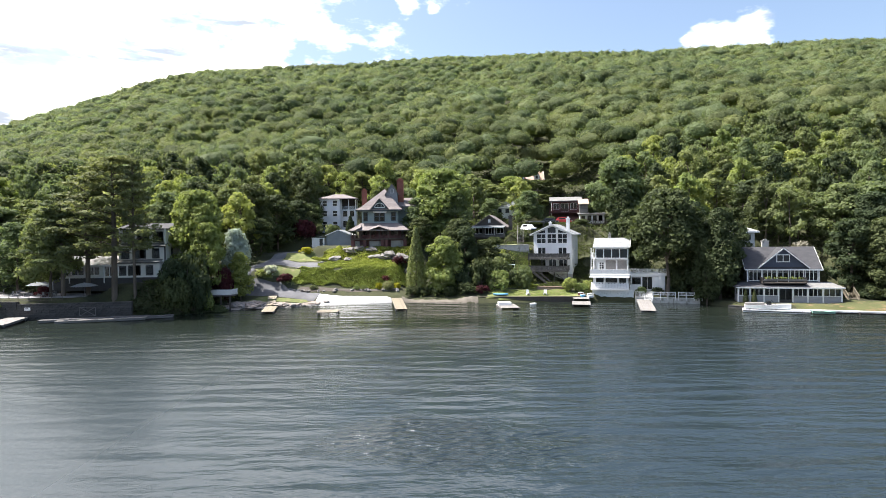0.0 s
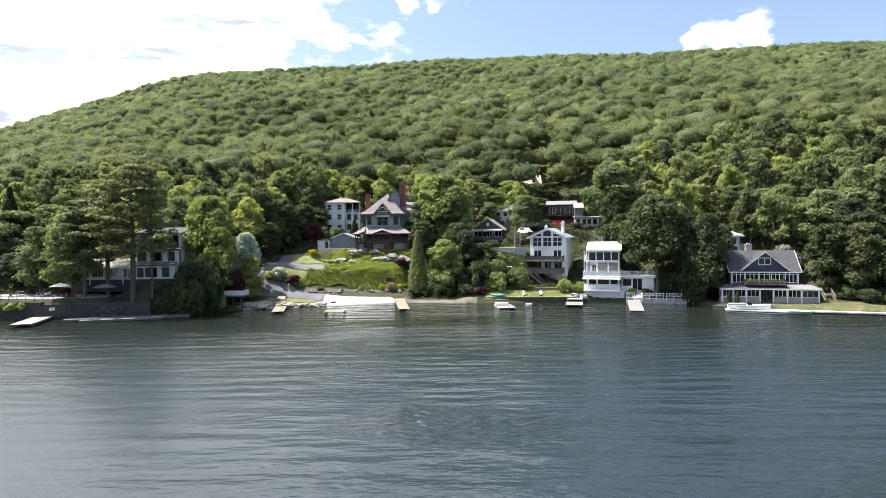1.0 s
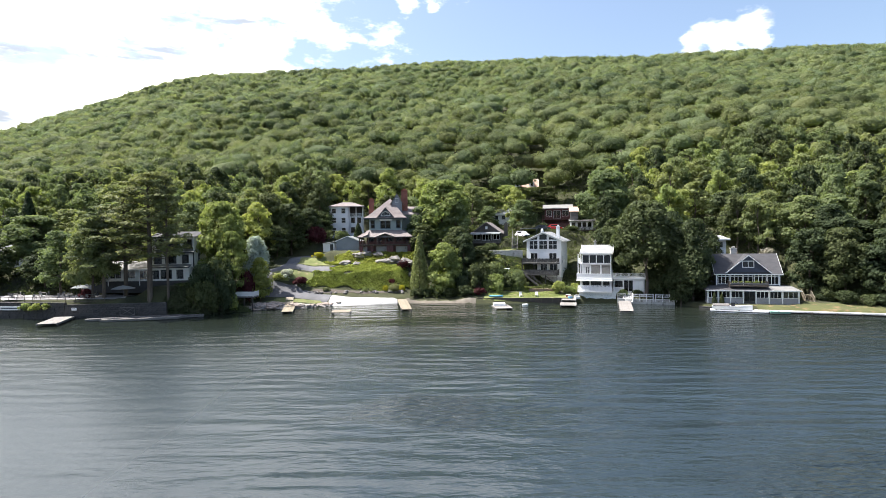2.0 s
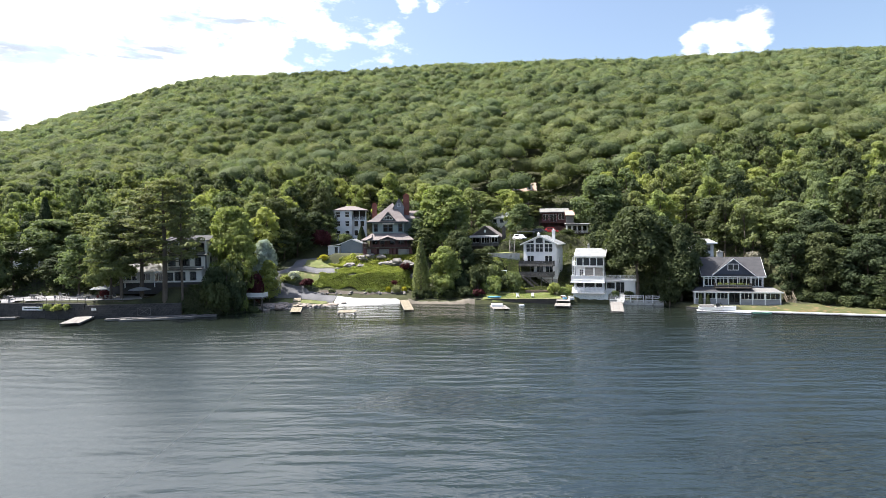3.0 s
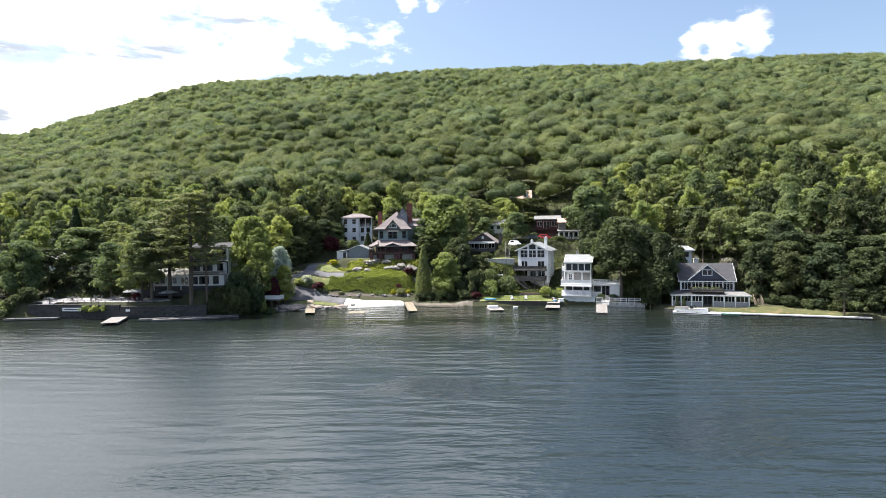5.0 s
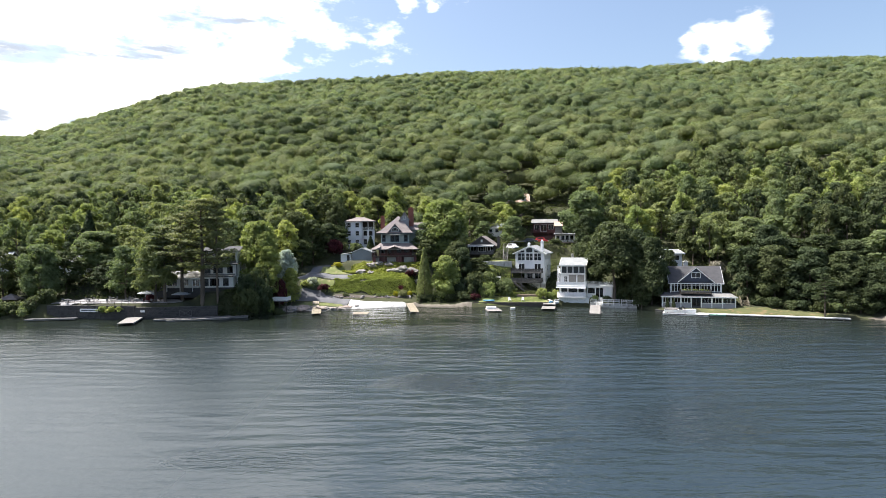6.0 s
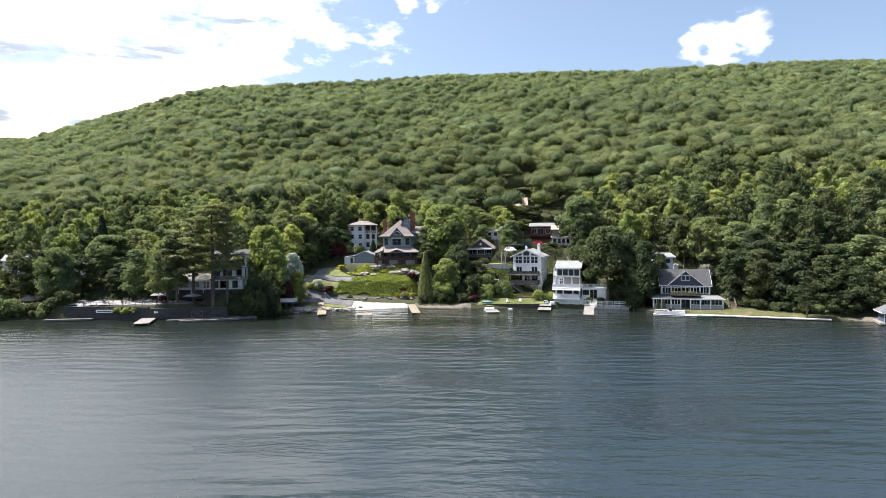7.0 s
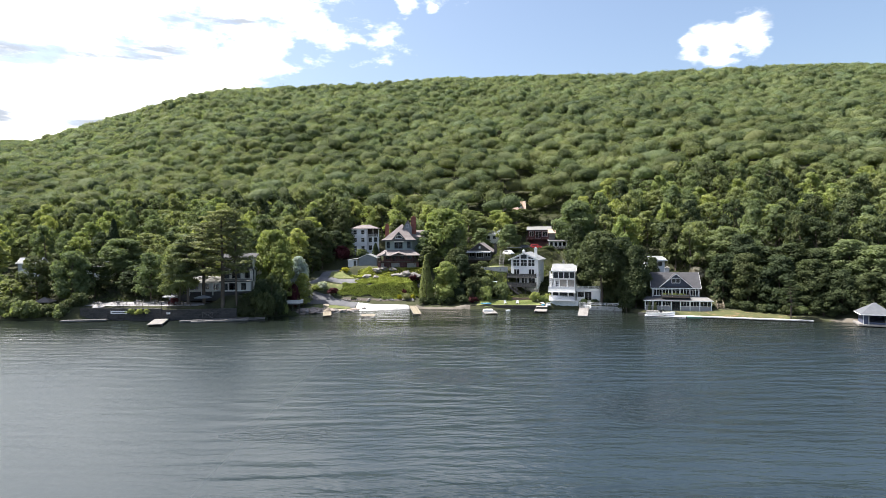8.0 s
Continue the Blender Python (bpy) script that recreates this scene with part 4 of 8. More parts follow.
    posts(h, [(-0.35, 0.9), (-0.35, 2.5), (-0.35, 5.4)], 5.25, 10.4, 0.1, WHITE)
    railing(h, [(-0.35, 5.4, 8.4), (-0.35, 1.0, 8.4), (0.5, 1.0, 8.4)], WHITE, 1.0, 1.5, 0.2)
    # the low wing with a roof terrace
    wx0, wx1, wy = L + 0.3, L + 6.7, 1.6
    part("wing_plinth", boxes((wx0, wx1, wy, wy + 5, -0.3, 2.2)), CONCRETE, h)
    holes = [(0.2, 1.9, 3.2, 4.6, 1, 1), (2.2, 4.0, 2.3, 4.7, 2, 1)]
    windows(h, (wx0, wy), (wx1, wy), 2.2, 5.1, WHITE, holes, WHITE_SIDING)
    for a in (4.2, 5.3):
        part("door_panel", boxes((wx0 + a, wx0 + a + 0.95, wy - 0.06, wy, 2.4, 4.7)), WHITE, h, "white panelled door")
    shell(h, wx0, wx1, wy, wy + 6, 2.2, 5.1, WHITE_SIDING)
    deck(h, wx0 - 0.2, wx1 + 0.3, wy - 0.7, wy + 6, 5.3, WHITE, 0.3, "terrace")
    railing(h, [(wx0 - 0.1, wy - 0.65, 5.3), (wx1 + 0.2, wy - 0.65, 5.3), (wx1 + 0.2, wy + 5, 5.3)], WHITE, 1.0, 1.6, 0.18)
    railing(h, [(wx0, wy - 1.4, 2.2), (wx0 + 2.0, wy - 1.4, 2.2)], WHITE, 1.0, 1.0, 0.2)
    deck(h, wx0, wx0 + 2.1, wy - 1.5, wy, 2.2, WHITE)
    steps(h, wx0 + 2.2, wx0 + 4.0, wy - 2.6, 0.9, wy - 0.3, 2.2, WHITE)
    return h


# ---- the white gabled house with two decks ----
def gabled_house():
    h = thing("gabled_house", pose(20.2, 131.0, 4.4, 0, 0, -21), "white three-storey gabled house with large gable windows and grey decks", "house")
    W, D = 8.3, 9.0
    part("foundation", boxes((0, W, 0, D, -2.5, 0.2)), CONCRETE, h)
    windows(h, (0, 0), (W, 0), 0.2, 3.7, WHITE, [(1.0, 2.6, 1.5, 3.3, 2, 1), (3.4, 4.9, 1.3, 3.3, 2, 1), (5.6, 7.4, 1.3, 3.3, 2, 1)], WHITE_SIDING)
    windows(h, (0, 0), (W, 0), 3.7, 6.3, WHITE, [(1.0, 2.6, 4.2, 5.95, 2, 1), (5.5, 7.2, 3.9, 5.95, 2, 1)], WHITE_SIDING, w=0.12)
    trip = [(0.75, 2.65), (3.1, 4.95), (5.4, 7.3)]
    windows(h, (0, 0), (W, 0), 6.3, 9.1, WHITE, [(a, b, 7.0, 8.9, 2, 2) for a, b in trip], WHITE_SIDING, w=0.12)
    wall(h, (W, 0.2), (W, D - 0.2), 0.2, 9.1, WHITE_SIDING, [(1.2, 2.2, 3.5, 5.2), (3.6, 4.6, 4.0, 5.6)])
    for a, b, c, d in ((1.2, 2.2, 3.5, 5.2), (3.6, 4.6, 4.0, 5.6)):
        window(h, (W, 0.2), (W, D), a, b, c, d, WHITE, 1, 2)
    wall(h, (W, D), (0, D), 0.2, 9.1, WHITE_SIDING), wall(h, (0, D - 0.2), (0, 0.2), 0.2, 9.1, WHITE_SIDING)
    for z in (0.2, 3.7, 6.3):
        part("floor", boxes((0.2, W - 0.2, 0.2, D - 0.2, z, z + 0.15)), DARK_WOOD, h)
    gable(h, 0, W, 0.0, 9.1, 11.0, WHITE_SIDING), gable(h, 0, W, D - 0.2, 9.1, 11.0, WHITE_SIDING)
    # trapezoid lights in the gable
    for pts in ([(0.75, 9.15), (2.65, 9.15), (2.65, 9.95), (0.75, 9.25)], [(3.1, 9.15), (4.95, 9.15), (4.95, 10.35), (4.15, 10.62), (3.1, 10.3)], [(5.4, 9.15), (7.3, 9.15), (7.3, 9.25), (5.4, 9.95)]):
        bm = bmesh.new()
        bm.faces.new([bm.verts.new((x, -0.03, z)) for x, z in pts])
        w = part("gable_light", bm, SCREEN, h, "dark angled gable window")
        bm = bmesh.new()
        for a, b in zip(pts, pts[1:] + pts[:1]):
            bar(bm, (a[0], -0.05, a[1]), (b[0], -0.05, b[1]), 0.08, 0.11)
        part("frame", bm, WHITE, w)
    roof_y(h, 0, W, 0, D, 9.1, 11.0, PALE_SHINGLE, WHITE, 0.7, 0.18)
    chimney(h, W - 1.1, 2.4, 0.75, 0.75, 9.0, 12.3, WHITE_SIDING), chimney(h, 2.7, 5.5, 0.6, 0.6, 9.5, 11.5, WHITE_SIDING)
    # two decks
    for z in (1.1, 3.75):
        deck(h, -0.7, W - 0.4 if z > 2 else W - 0.5, -2.6, 0, z, DECK_GREY, 0.3)
        railing(h, [(-0.6, 0, z), (-0.6, -2.5, z), (W - 0.5, -2.5, z), (W - 0.5, 0, z)], DECK_GREY, 1.0, 1.9, 0.17, 0.11, True)
    posts(h, [(-0.55, -2.45), (2.3, -2.45), (5.0, -2.45), (W - 0.6, -2.45)], -3.6, 3.6, 0.16, DECK_GREY)
    bm = bmesh.new()
    bar(bm, (-0.55, -2.45, -1.4), (2.3, -2.45, 0.7), 0.1), bar(bm, (5.0, -2.45, 0.7), (W - 0.6, -2.45, -1.4), 0.1)
    part("brace", bm, DECK_GREY, h)
    # stair down to the garden, running along the front
    bm = bmesh.new()
    for y in (-2.75, -3.75):
        bar(bm, (0.2, y, 1.0), (4.9, y, -2.7), 0.07, 0.3), bar(bm, (0.2, y, 2.0), (4.9, y, -1.7), 0.07, 0.08)
    st = part("stairs", bm, DECK_GREY, h)
    for k in range(20):
        t = (k + 0.5) / 20
        part("tread", boxes((0.2 + 4.7 * t - 0.14, 0.2 + 4.7 * t + 0.14, -3.75, -2.75, 1.0 - 3.7 * t - 0.04, 1.0 - 3.7 * t)), DECK_GREY, st)
    deck(h, -2.6, 0.2, -3.8, -2.6, 1.0, DECK_GREY)
    posts(h, [(-2.5, -3.7), (-2.5, -2.7), (0.1, -3.7)], -3.6, 0.8, 0.14, DECK_GREY)
    railing(h, [(-2.6, -3.75, 1.0), (0.2, -3.75, 1.0)], DECK_GREY, 1.0, 1.3, 0.2)
    return h


# ---- the mansion with the pyramid roof ----
def mansion():
    h = thing("mansion", pose(-14.6, 136.2, 10.5, 0, 0, 1), "large old mansion with a pyramid roof, green walls and maroon porch", "house")
    # basement storey with pale bay panels between maroon piers
    part("basement_wall", boxes((-6.2, 6.0, 1.2, 1.5, -0.6, 2.15)), MAROON, h)
    for a in (-5.7, -2.4, 2.6, 4.9):
        part("bay_panel", boxes((a, a + (2.6 if a in (-2.4, 2.6) else 1.0), 1.1, 1.2, 0.3, 1.85)), CONCRETE, h, "pale garage panel")
    for x in (-6.1, -3.4, 0.7, 1.6, 5.9):
        part("pier", boxes((x - 0.38, x + 0.38, -0.1, 0.6, -0.8, 2.1)), MAROON, h, "maroon masonry pier")
    part("porch_floor", boxes((-6.6, 6.4, -0.3, 4.0, 2.1, 2.35)), DARK_WOOD, h)
    railing(h, [(-6.5, 4.0, 2.35), (-6.5, -0.2, 2.35), (6.3, -0.2, 2.35), (6.3, 4.0, 2.35)], MAROON, 0.85, 2.1, 0.2, 0.14)
    posts(h, [(x, -0.15) for x in (-6.45, -4.2, -2.1, 0.0, 2.1, 4.2, 6.25)] + [(-6.45, 3.5), (6.25, 3.5)], 2.35, 4.3, 0.2, DARK_WOOD)
    part("porch_beam", boxes((-6.6, 6.4, -0.3, 0.0, 4.15, 4.4)), DARK_WOOD, h)
    # porch roof: hipped, flared at the foot, with a low middle gable
    for pts in ([(-7.1, -0.9, 4.3), (6.9, -0.9, 4.3), (5.2, 1.6, 5.5), (-5.2, 1.6, 5.5)], [(-5.2, 1.6, 5.5), (5.2, 1.6, 5.5), (4.4, 3.0, 6.0), (-4.6, 3.0, 6.0)],
                [(-7.1, 5.5, 4.3), (-7.1, -0.9, 4.3), (-5.2, 1.6, 5.5), (-5.2, 5.5, 5.5)], [(6.9, -0.9, 4.3), (6.9, 5.5, 4.3), (5.2, 5.5, 5.5), (5.2, 1.6, 5.5)]):
        roof_slab(h, pts, TAN_SHINGLE, 0.16, "porch_roof")
    for s in (-1, 1):
        roof_slab(h, [(s * 2.2, -1.05, 4.38), (0, -1.05, 5.15), (0, 2.0, 5.75), (s * 2.2, 0.2, 4.9)], TAN_SHINGLE, 0.12, "porch_gable")
    roof_slab(h, [(-5.6, -1.0, 4.36), (-4.2, -1.0, 4.9), (-4.2, 2.0, 5.8), (-5.6, 1.0, 5.3)], TAN_SHINGLE, 0.12, "porch_gable")
    # ground floor behind the porch and the green upper storey
    windows(h, (-5.0, 3.0), (4.8, 3.0), 2.35, 5.4, DARK_WOOD, [(0.6, 1.9, 3.0, 4.3), (2.6, 3.8, 2.5, 4.5), (5.4, 6.6, 3.0, 4.3), (7.6, 9.0, 3.0, 4.3)], MAROON)
    windows(h, (-4.3, 3.0), (4.1, 3.0), 5.4, 9.6, TEAL_DARK, [(0.5, 1.3, 6.6, 8.4, 1, 2), (3.0, 4.0, 6.5, 8.6, 1, 2), (4.3, 5.3, 6.5, 8.6, 1, 2), (7.0, 7.9, 6.6, 8.4, 1, 2)], TEAL_SIDING, w=0.16)
    shell(h, -5.0, 4.8, 3.0, 11.0, 2.2, 5.4, MAROON), shell(h, -4.3, 4.1, 3.0, 11.0, 5.4, 9.6, TEAL_SIDING)
    # pyramid roof with flared eaves
    ap = (0.9, 6.8, 14.3)
    e = [(-5.7, 1.7, 9.15), (5.4, 1.7, 9.15), (5.4, 12.0, 9.15), (-5.7, 12.0, 9.15)]
    mid = [tuple(Vector(c).lerp(Vector(ap), 0.17) + Vector((0, 0, -0.32))) for c in e]
    for k in range(4):
        j = (k + 1) % 4
        roof_slab(h, [e[k], e[j], mid[j], mid[k]], TAN_SHINGLE, 0.16)
        roof_slab(h, [mid[k], mid[j], ap], TAN_SHINGLE, 0.16)
    part("eave_board", boxes((-5.5, 5.2, 1.9, 2.1, 8.75, 9.05)), TEAL_DARK, h)
    # arched dormer over a bay
    bay = part("bay_window", boxes((-1.6, 1.6, 2.2, 3.0, 8.6, 9.5), (-1.5, 1.5, 2.3, 3.0, 8.4, 8.6)), WHITE, h, "white panelled bay below the dormer")
    gable(h, -1.9, 1.9, 2.0, 9.4, 11.6, TEAL_DARK, 0.3, "dormer")
    bm = bmesh.new()
    n = 10
    arc = [(1.15 * math.cos(math.pi * k / n), 1.98, 9.6 + 1.05 * math.sin(math.pi * k / n)) for k in range(n + 1)]
    bm.faces.new([bm.verts.new(p) for p in arc])
    a = part("arched_window", bm, SCREEN, h)
    bm = bmesh.new()
    for p, q in zip(arc, arc[1:] + arc[:1]):
        bar(bm, (p[0], 1.95, p[2]), (q[0], 1.95, q[2]), 0.06, 0.14)
    for x in (-0.38, 0.38):
        bar(bm, (x, 1.95, 9.6), (x, 1.95, 10.55), 0.06, 0.08)
    part("frame", bm, WHITE, a)
    for s in (-1, 1):
        roof_slab(h, [(s * 2.4, 1.5, 9.0), (0, 1.5, 11.75), (0, 4.6, 11.95), (s * 2.4, 3.0, 9.3)], TAN_SHINGLE, 0.14, "dormer_roof")
    # upper back dormer and chimneys
    gable(h, 1.4, 4.0, 5.2, 13.2, 15.3, PALE_SIDING, 0.2, "upper_dormer")
    part("dormer_wall", boxes((1.4, 4.0, 5.2, 9.0, 10.6, 13.2)), PALE_SIDING, h)
    window(h, (1.4, 5.2), (4.0, 5.2), 0.95, 1.65, 13.2, 14.1, WHITE, 1, 1)
    for s in (-1, 1):
        roof_slab(h, [(2.7 + s * 1.7, 4.8, 12.75), (2.7, 4.8, 15.45), (2.7, 9.5, 15.45), (2.7 + s * 1.7, 9.5, 12.75)], TAN_SHINGLE, 0.14, "dormer_roof")
    chimney(h, 4.6, 7.6, 1.6, 1.1, 8.0, 16.4, BRICK), chimney(h, -3.9, 5.6, 1.2, 0.9, 9.4, 13.9, BRICK)
    part("wing_wall", boxes((4.1, 8.0, 6.0, 12.0, 2.0, 10.2)), TEAL_SIDING, h)
    roof_slab(h, [(4.0, 5.4, 10.0), (8.4, 5.4, 10.0), (8.4, 9.0, 12.2), (4.0, 9.0, 12.2)], TAN_SHINGLE, 0.16, "wing_roof")
    return h


# ---- the white house among the pines, with the low wing ----
def pine_house():
    h = thing("pine_house", pose(-65.4, 109.2, 5.5, 0, 0, 4), "off-white three-storey house with black trim behind tall pines", "house")
    part("plinth", boxes((-0.2, 12.6, 0, 11, -1.5, 0.9)), BLACK, h)
    X0, X1 = 4.6, 12.4
    windows(h, (X0, 0.4), (X1, 0.4), 0.9, 3.6, BLACK, [(0.6, 1.6, 1.4, 2.9), (2.2, 4.2, 1.4, 3.0, 2, 1), (5.4, 6.5, 1.4, 3.0)], CREAM_SIDING, w=0.14)
    shell(h, X0, X1, 0.4, 11.0, 0.9, 3.6, CREAM_SIDING)
    roof_slab(h, [(X0 - 0.3, -0.2, 3.7), (X1 + 0.2, -0.2, 3.7), (X1 + 0.2, 1.6, 4.3), (X0 - 0.3, 1.6, 4.3)], MID_ROOF, 0.14, "skirt_roof", trim=(BLACK, (0,)))
    windows(h, (X0, 1.4), (X1 + 0.7, 1.4), 3.6, 6.7, BLACK, [(0.5, 1.8, 4.5, 6.1, 2, 1), (2.8, 4.8, 4.5, 6.1, 2, 1), (6.2, 7.3, 4.5, 6.1)], CREAM_SIDING, w=0.14)
    wall(h, (X1 + 0.7, 1.6), (X1 + 0.7, 10.8), 0.9, 10.0, CREAM_SIDING, [(1.2, 2.0, 1.6, 3.0), (2.6, 3.4, 4.6, 6.2), (6.0, 7.2, 6.6, 8.8)])
    for a, b, c, d in ((1.2, 2.0, 1.6, 3.0), (2.6, 3.4, 4.6, 6.2), (6.0, 7.2, 6.6, 8.8)):
        window(h, (X1 + 0.7, 1.6), (X1 + 0.7, 10.8), a, b, c, d, BLACK, 1, 2, 0.12)
    wall(h, (X1 + 0.7, 11), (X0, 11), 3.6, 10.0, CREAM_SIDING), wall(h, (X0, 10.8), (X0, 1.6), 3.6, 10.0, CREAM_SIDING)
    part("floor", boxes((X0 + 0.2, X1 + 0.5, 1.6, 10.8, 3.6, 3.75)), DARK_WOOD, h)
    part("floor", boxes((X0 + 0.2, X1 + 0.5, 1.6, 10.8, 6.7, 6.85)), DARK_WOOD, h)
    roof_slab(h, [(X0 - 0.3, 0.9, 6.75), (X1 + 0.9, 0.9, 6.75), (X1 + 0.9, 2.6, 7.3), (X0 - 0.3, 2.6, 7.3)], MID_ROOF, 0.14, "skirt_roof", trim=(BLACK, (0,)))
    windows(h, (X0, 2.6), (X1 + 0.7, 2.6), 6.7, 10.0, BLACK, [(0.5, 2.0, 7.7, 9.2, 2, 1), (3.0, 5.0, 7.7, 9.2, 2, 1), (6.0, 7.6, 7.6, 9.3, 2, 1)], CREAM_SIDING, w=0.14)
    part("band", boxes((X0 - 0.05, X1 + 0.75, 1.33, 1.4, 6.45, 6.7)), BLACK, h)
    part("band", boxes((X1 + 0.55, X1 + 0.78, 1.3, 1.4, 3.6, 6.7)), BLACK, h)
    roof_x(h, X0, X1 + 0.7, 2.4, 11, 10.0, 11.0, GREY_SHINGLE, BLACK, 0.5)
    side_gable(h, X1 + 0.5, 2.4, 11, 10.0, 11.0, CREAM_SIDING), side_gable(h, X0, 2.4, 11, 10.0, 11.0, CREAM_SIDING)
    # low wing with a glazed porch
    windows(h, (-7.0, 1.0), (X0, 1.0), 0.9, 3.4, WHITE, [(0.6, 2.6, 1.5, 2.9, 2, 1), (3.2, 5.4, 1.5, 2.9, 2, 1), (6.2, 8.2, 1.5, 2.9, 2, 1), (9.2, 10.8, 1.2, 2.9, 2, 1)], CREAM_SIDING, w=0.12)
    shell(h, -7.0, X0, 1.0, 9.0, 0.9, 3.4, CREAM_SIDING)
    part("plinth", boxes((-7.1, -0.2, 0.9, 9, -1.5, 0.9)), BLACK, h)
    roof_slab(h, [(-7.5, -0.4, 3.35), (X0 + 0.1, -0.4, 3.35), (X0 + 0.1, 5.0, 4.9), (-7.5, 5.0, 4.9)], MID_ROOF, 0.16, "wing_roof", trim=(WHITE, (0,)))
    posts(h, [(-6.9, -0.2), (-3.6, -0.2), (-0.4, -0.2), (2.6, -0.2)], 0.0, 3.2, 0.16, WHITE)
    bm = bmesh.new()
    bar(bm, (X1 + 1.3, 2.2, 0.4), (X1 + 1.3, 8.2, 5.0), 0.9, 0.2), bar(bm, (X1 + 1.8, 2.2, 1.4), (X1 + 1.8, 8.2, 6.0), 0.06, 0.08)
    part("outside_stair", bm, DARK_WOOD, h)
    return h


def tall_white_house():
    h = thing("tall_house", pose(-32.6, 157.5, 14.4, 0, 0, 6), "plain white three-storey house with a brown hip roof among trees", "house")
    holes = [(u, u + 1.1, z, z + 1.4, 1, 2) for z in (1.6, 4.5, 7.2) for u in (0.7, 3.4)]
    windows(h, (0, 0), (5.4, 0), -0.6, 9.2, WHITE, holes, WHITE_SIDING, w=0.08)
    windows(h, (5.4, 1.2), (9.6, 1.2), -0.6, 6.3, WHITE, [(0.6, 1.7, 1.6, 3.2), (2.4, 3.5, 1.6, 3.2), (0.6, 1.7, 4.4, 6.0), (2.4, 3.5, 4.4, 6.0)], WHITE_SIDING)
    part("porch_back", boxes((5.4, 9.6, 3.0, 3.2, 6.3, 9.0)), DARK_WOOD, h)
    posts(h, [(5.6, 1.3), (7.5, 1.3), (9.4, 1.3)], 6.3, 9.0, 0.25, WHITE)
    railing(h, [(5.5, 1.25, 6.3), (9.5, 1.25, 6.3)], WHITE, 0.9, 2, 0.25)
    shell(h, 0, 9.6, 0.0, 9, -0.8, 6.3, WHITE_SIDING)
    wall(h, (9.6, 3.2), (9.6, 9), 6.3, 9.2, WHITE_SIDING), wall(h, (9.6, 9), (0, 9), 6.3, 9.2, WHITE_SIDING), wall(h, (0, 9), (0, 0.2), 6.3, 9.2, WHITE_SIDING)
    e, r = [(-0.5, -0.5, 9.2), (10.1, -0.5, 9.2), (10.1, 9.5, 9.2), (-0.5, 9.5, 9.2)], [(3.5, 4.5, 10.6), (6.1, 4.5, 10.6)]
    for pts in ([e[0], e[1], r[1], r[0]], [e[1], e[2], r[1]], [e[2], e[3], r[0], r[1]], [e[3], e[0], r[0]]):
        roof_slab(h, pts, TAN_SHINGLE, 0.18)
    return h


def shed():
    h = thing("storage_shed", pose(-28.2, 143.2, 11.4, 0, 0, -4), "grey-blue metal storage shed with a low gable roof", "shed")
    part("wall", boxes((0, 6.0, 0, 0.12, -0.5, 2.4), (0, 0.12, 0.12, 6, -0.5, 2.4), (5.88, 6, 0.12, 6, -0.5, 2.4), (0.12, 5.88, 5.88, 6, -0.5, 2.4)), SHED_SIDING, h)
    gable(h, 0, 6.0, 0, 2.4, 3.6, SHED_SIDING, 0.12)
    roof_y(h, 0, 6.0, 0, 6, 2.4, 3.6, PALE_SHINGLE, WHITE, 0.25)
    s = thing("garden_shed", pose(-31.6, 142.6, 11.3, 0, 0, -4), "small white garden shed beside the grey-blue shed", "shed")
    part("wall", boxes((0, 3.0, 0, 2.5, -0.4, 1.9)), WHITE_SIDING, s)
    part("door", boxes((1.9, 2.7, -0.05, 0, 0, 1.7)), BLACK, s)
    roof_slab(s, [(-0.2, -0.2, 1.95), (3.2, -0.2, 2.35), (3.2, 2.7, 2.45), (-0.2, 2.7, 2.05)], PALE_SHINGLE, 0.1)


def brown_cottage():
    h = thing("brown_cottage", pose(7.6, 147.5, 10.2, 0, 0, -14), "dark brown gabled cottage with white porch windows and a deck", "house")
    part("basement", boxes((0, 8.0, 0.8, 8, -1.5, 2.6)), BROWN_SIDING, h)
    windows(h, (0, 0.8), (8.0, 0.8), 2.6, 5.2, WHITE, [(0.5, 2.2, 3.5, 4.8, 2, 1), (3.0, 5.2, 3.3, 4.8, 3, 1), (5.9, 7.5, 3.5, 4.8, 2, 1)], BROWN_SIDING, w=0.14)
    shell(h, 0, 8, 0.8, 9, 2.6, 5.2, BROWN_SIDING)
    gable(h, 0, 8, 0.8, 5.2, 8.0, BROWN_SIDING)
    part("louvre", boxes((3.7, 4.3, 0.7, 0.8, 6.2, 7.0)), WHITE, h)
    roof_y(h, 0, 8, 0.8, 9, 5.2, 8.0, TAN_SHINGLE, TAN_SHINGLE, 0.45)
    roof_slab(h, [(-0.2, -1.4, 5.0), (8.0, -1.4, 5.0), (8.0, 0.8, 5.5), (-0.2, 0.8, 5.5)], PALE_SHINGLE, 0.14, "porch_roof", trim=(WHITE, (0,)))
    deck(h, -0.3, 8.2, -1.8, 0.8, 2.55, DARK_WOOD)
    railing(h, [(-0.2, 0.8, 2.55), (-0.2, -1.7, 2.55), (8.1, -1.7, 2.55)], GREY_WOOD, 0.95, 1.8, 0.22)
    posts(h, [(0, -1.5), (2.7, -1.5), (5.4, -1.5), (8.0, -1.5)], -1.5, 5.0, 0.16, DARK_WOOD)
    chimney(h, 9.0, 3.0, 0.9, 0.8, -0.5, 7.6, BROWN_SIDING)
    return h


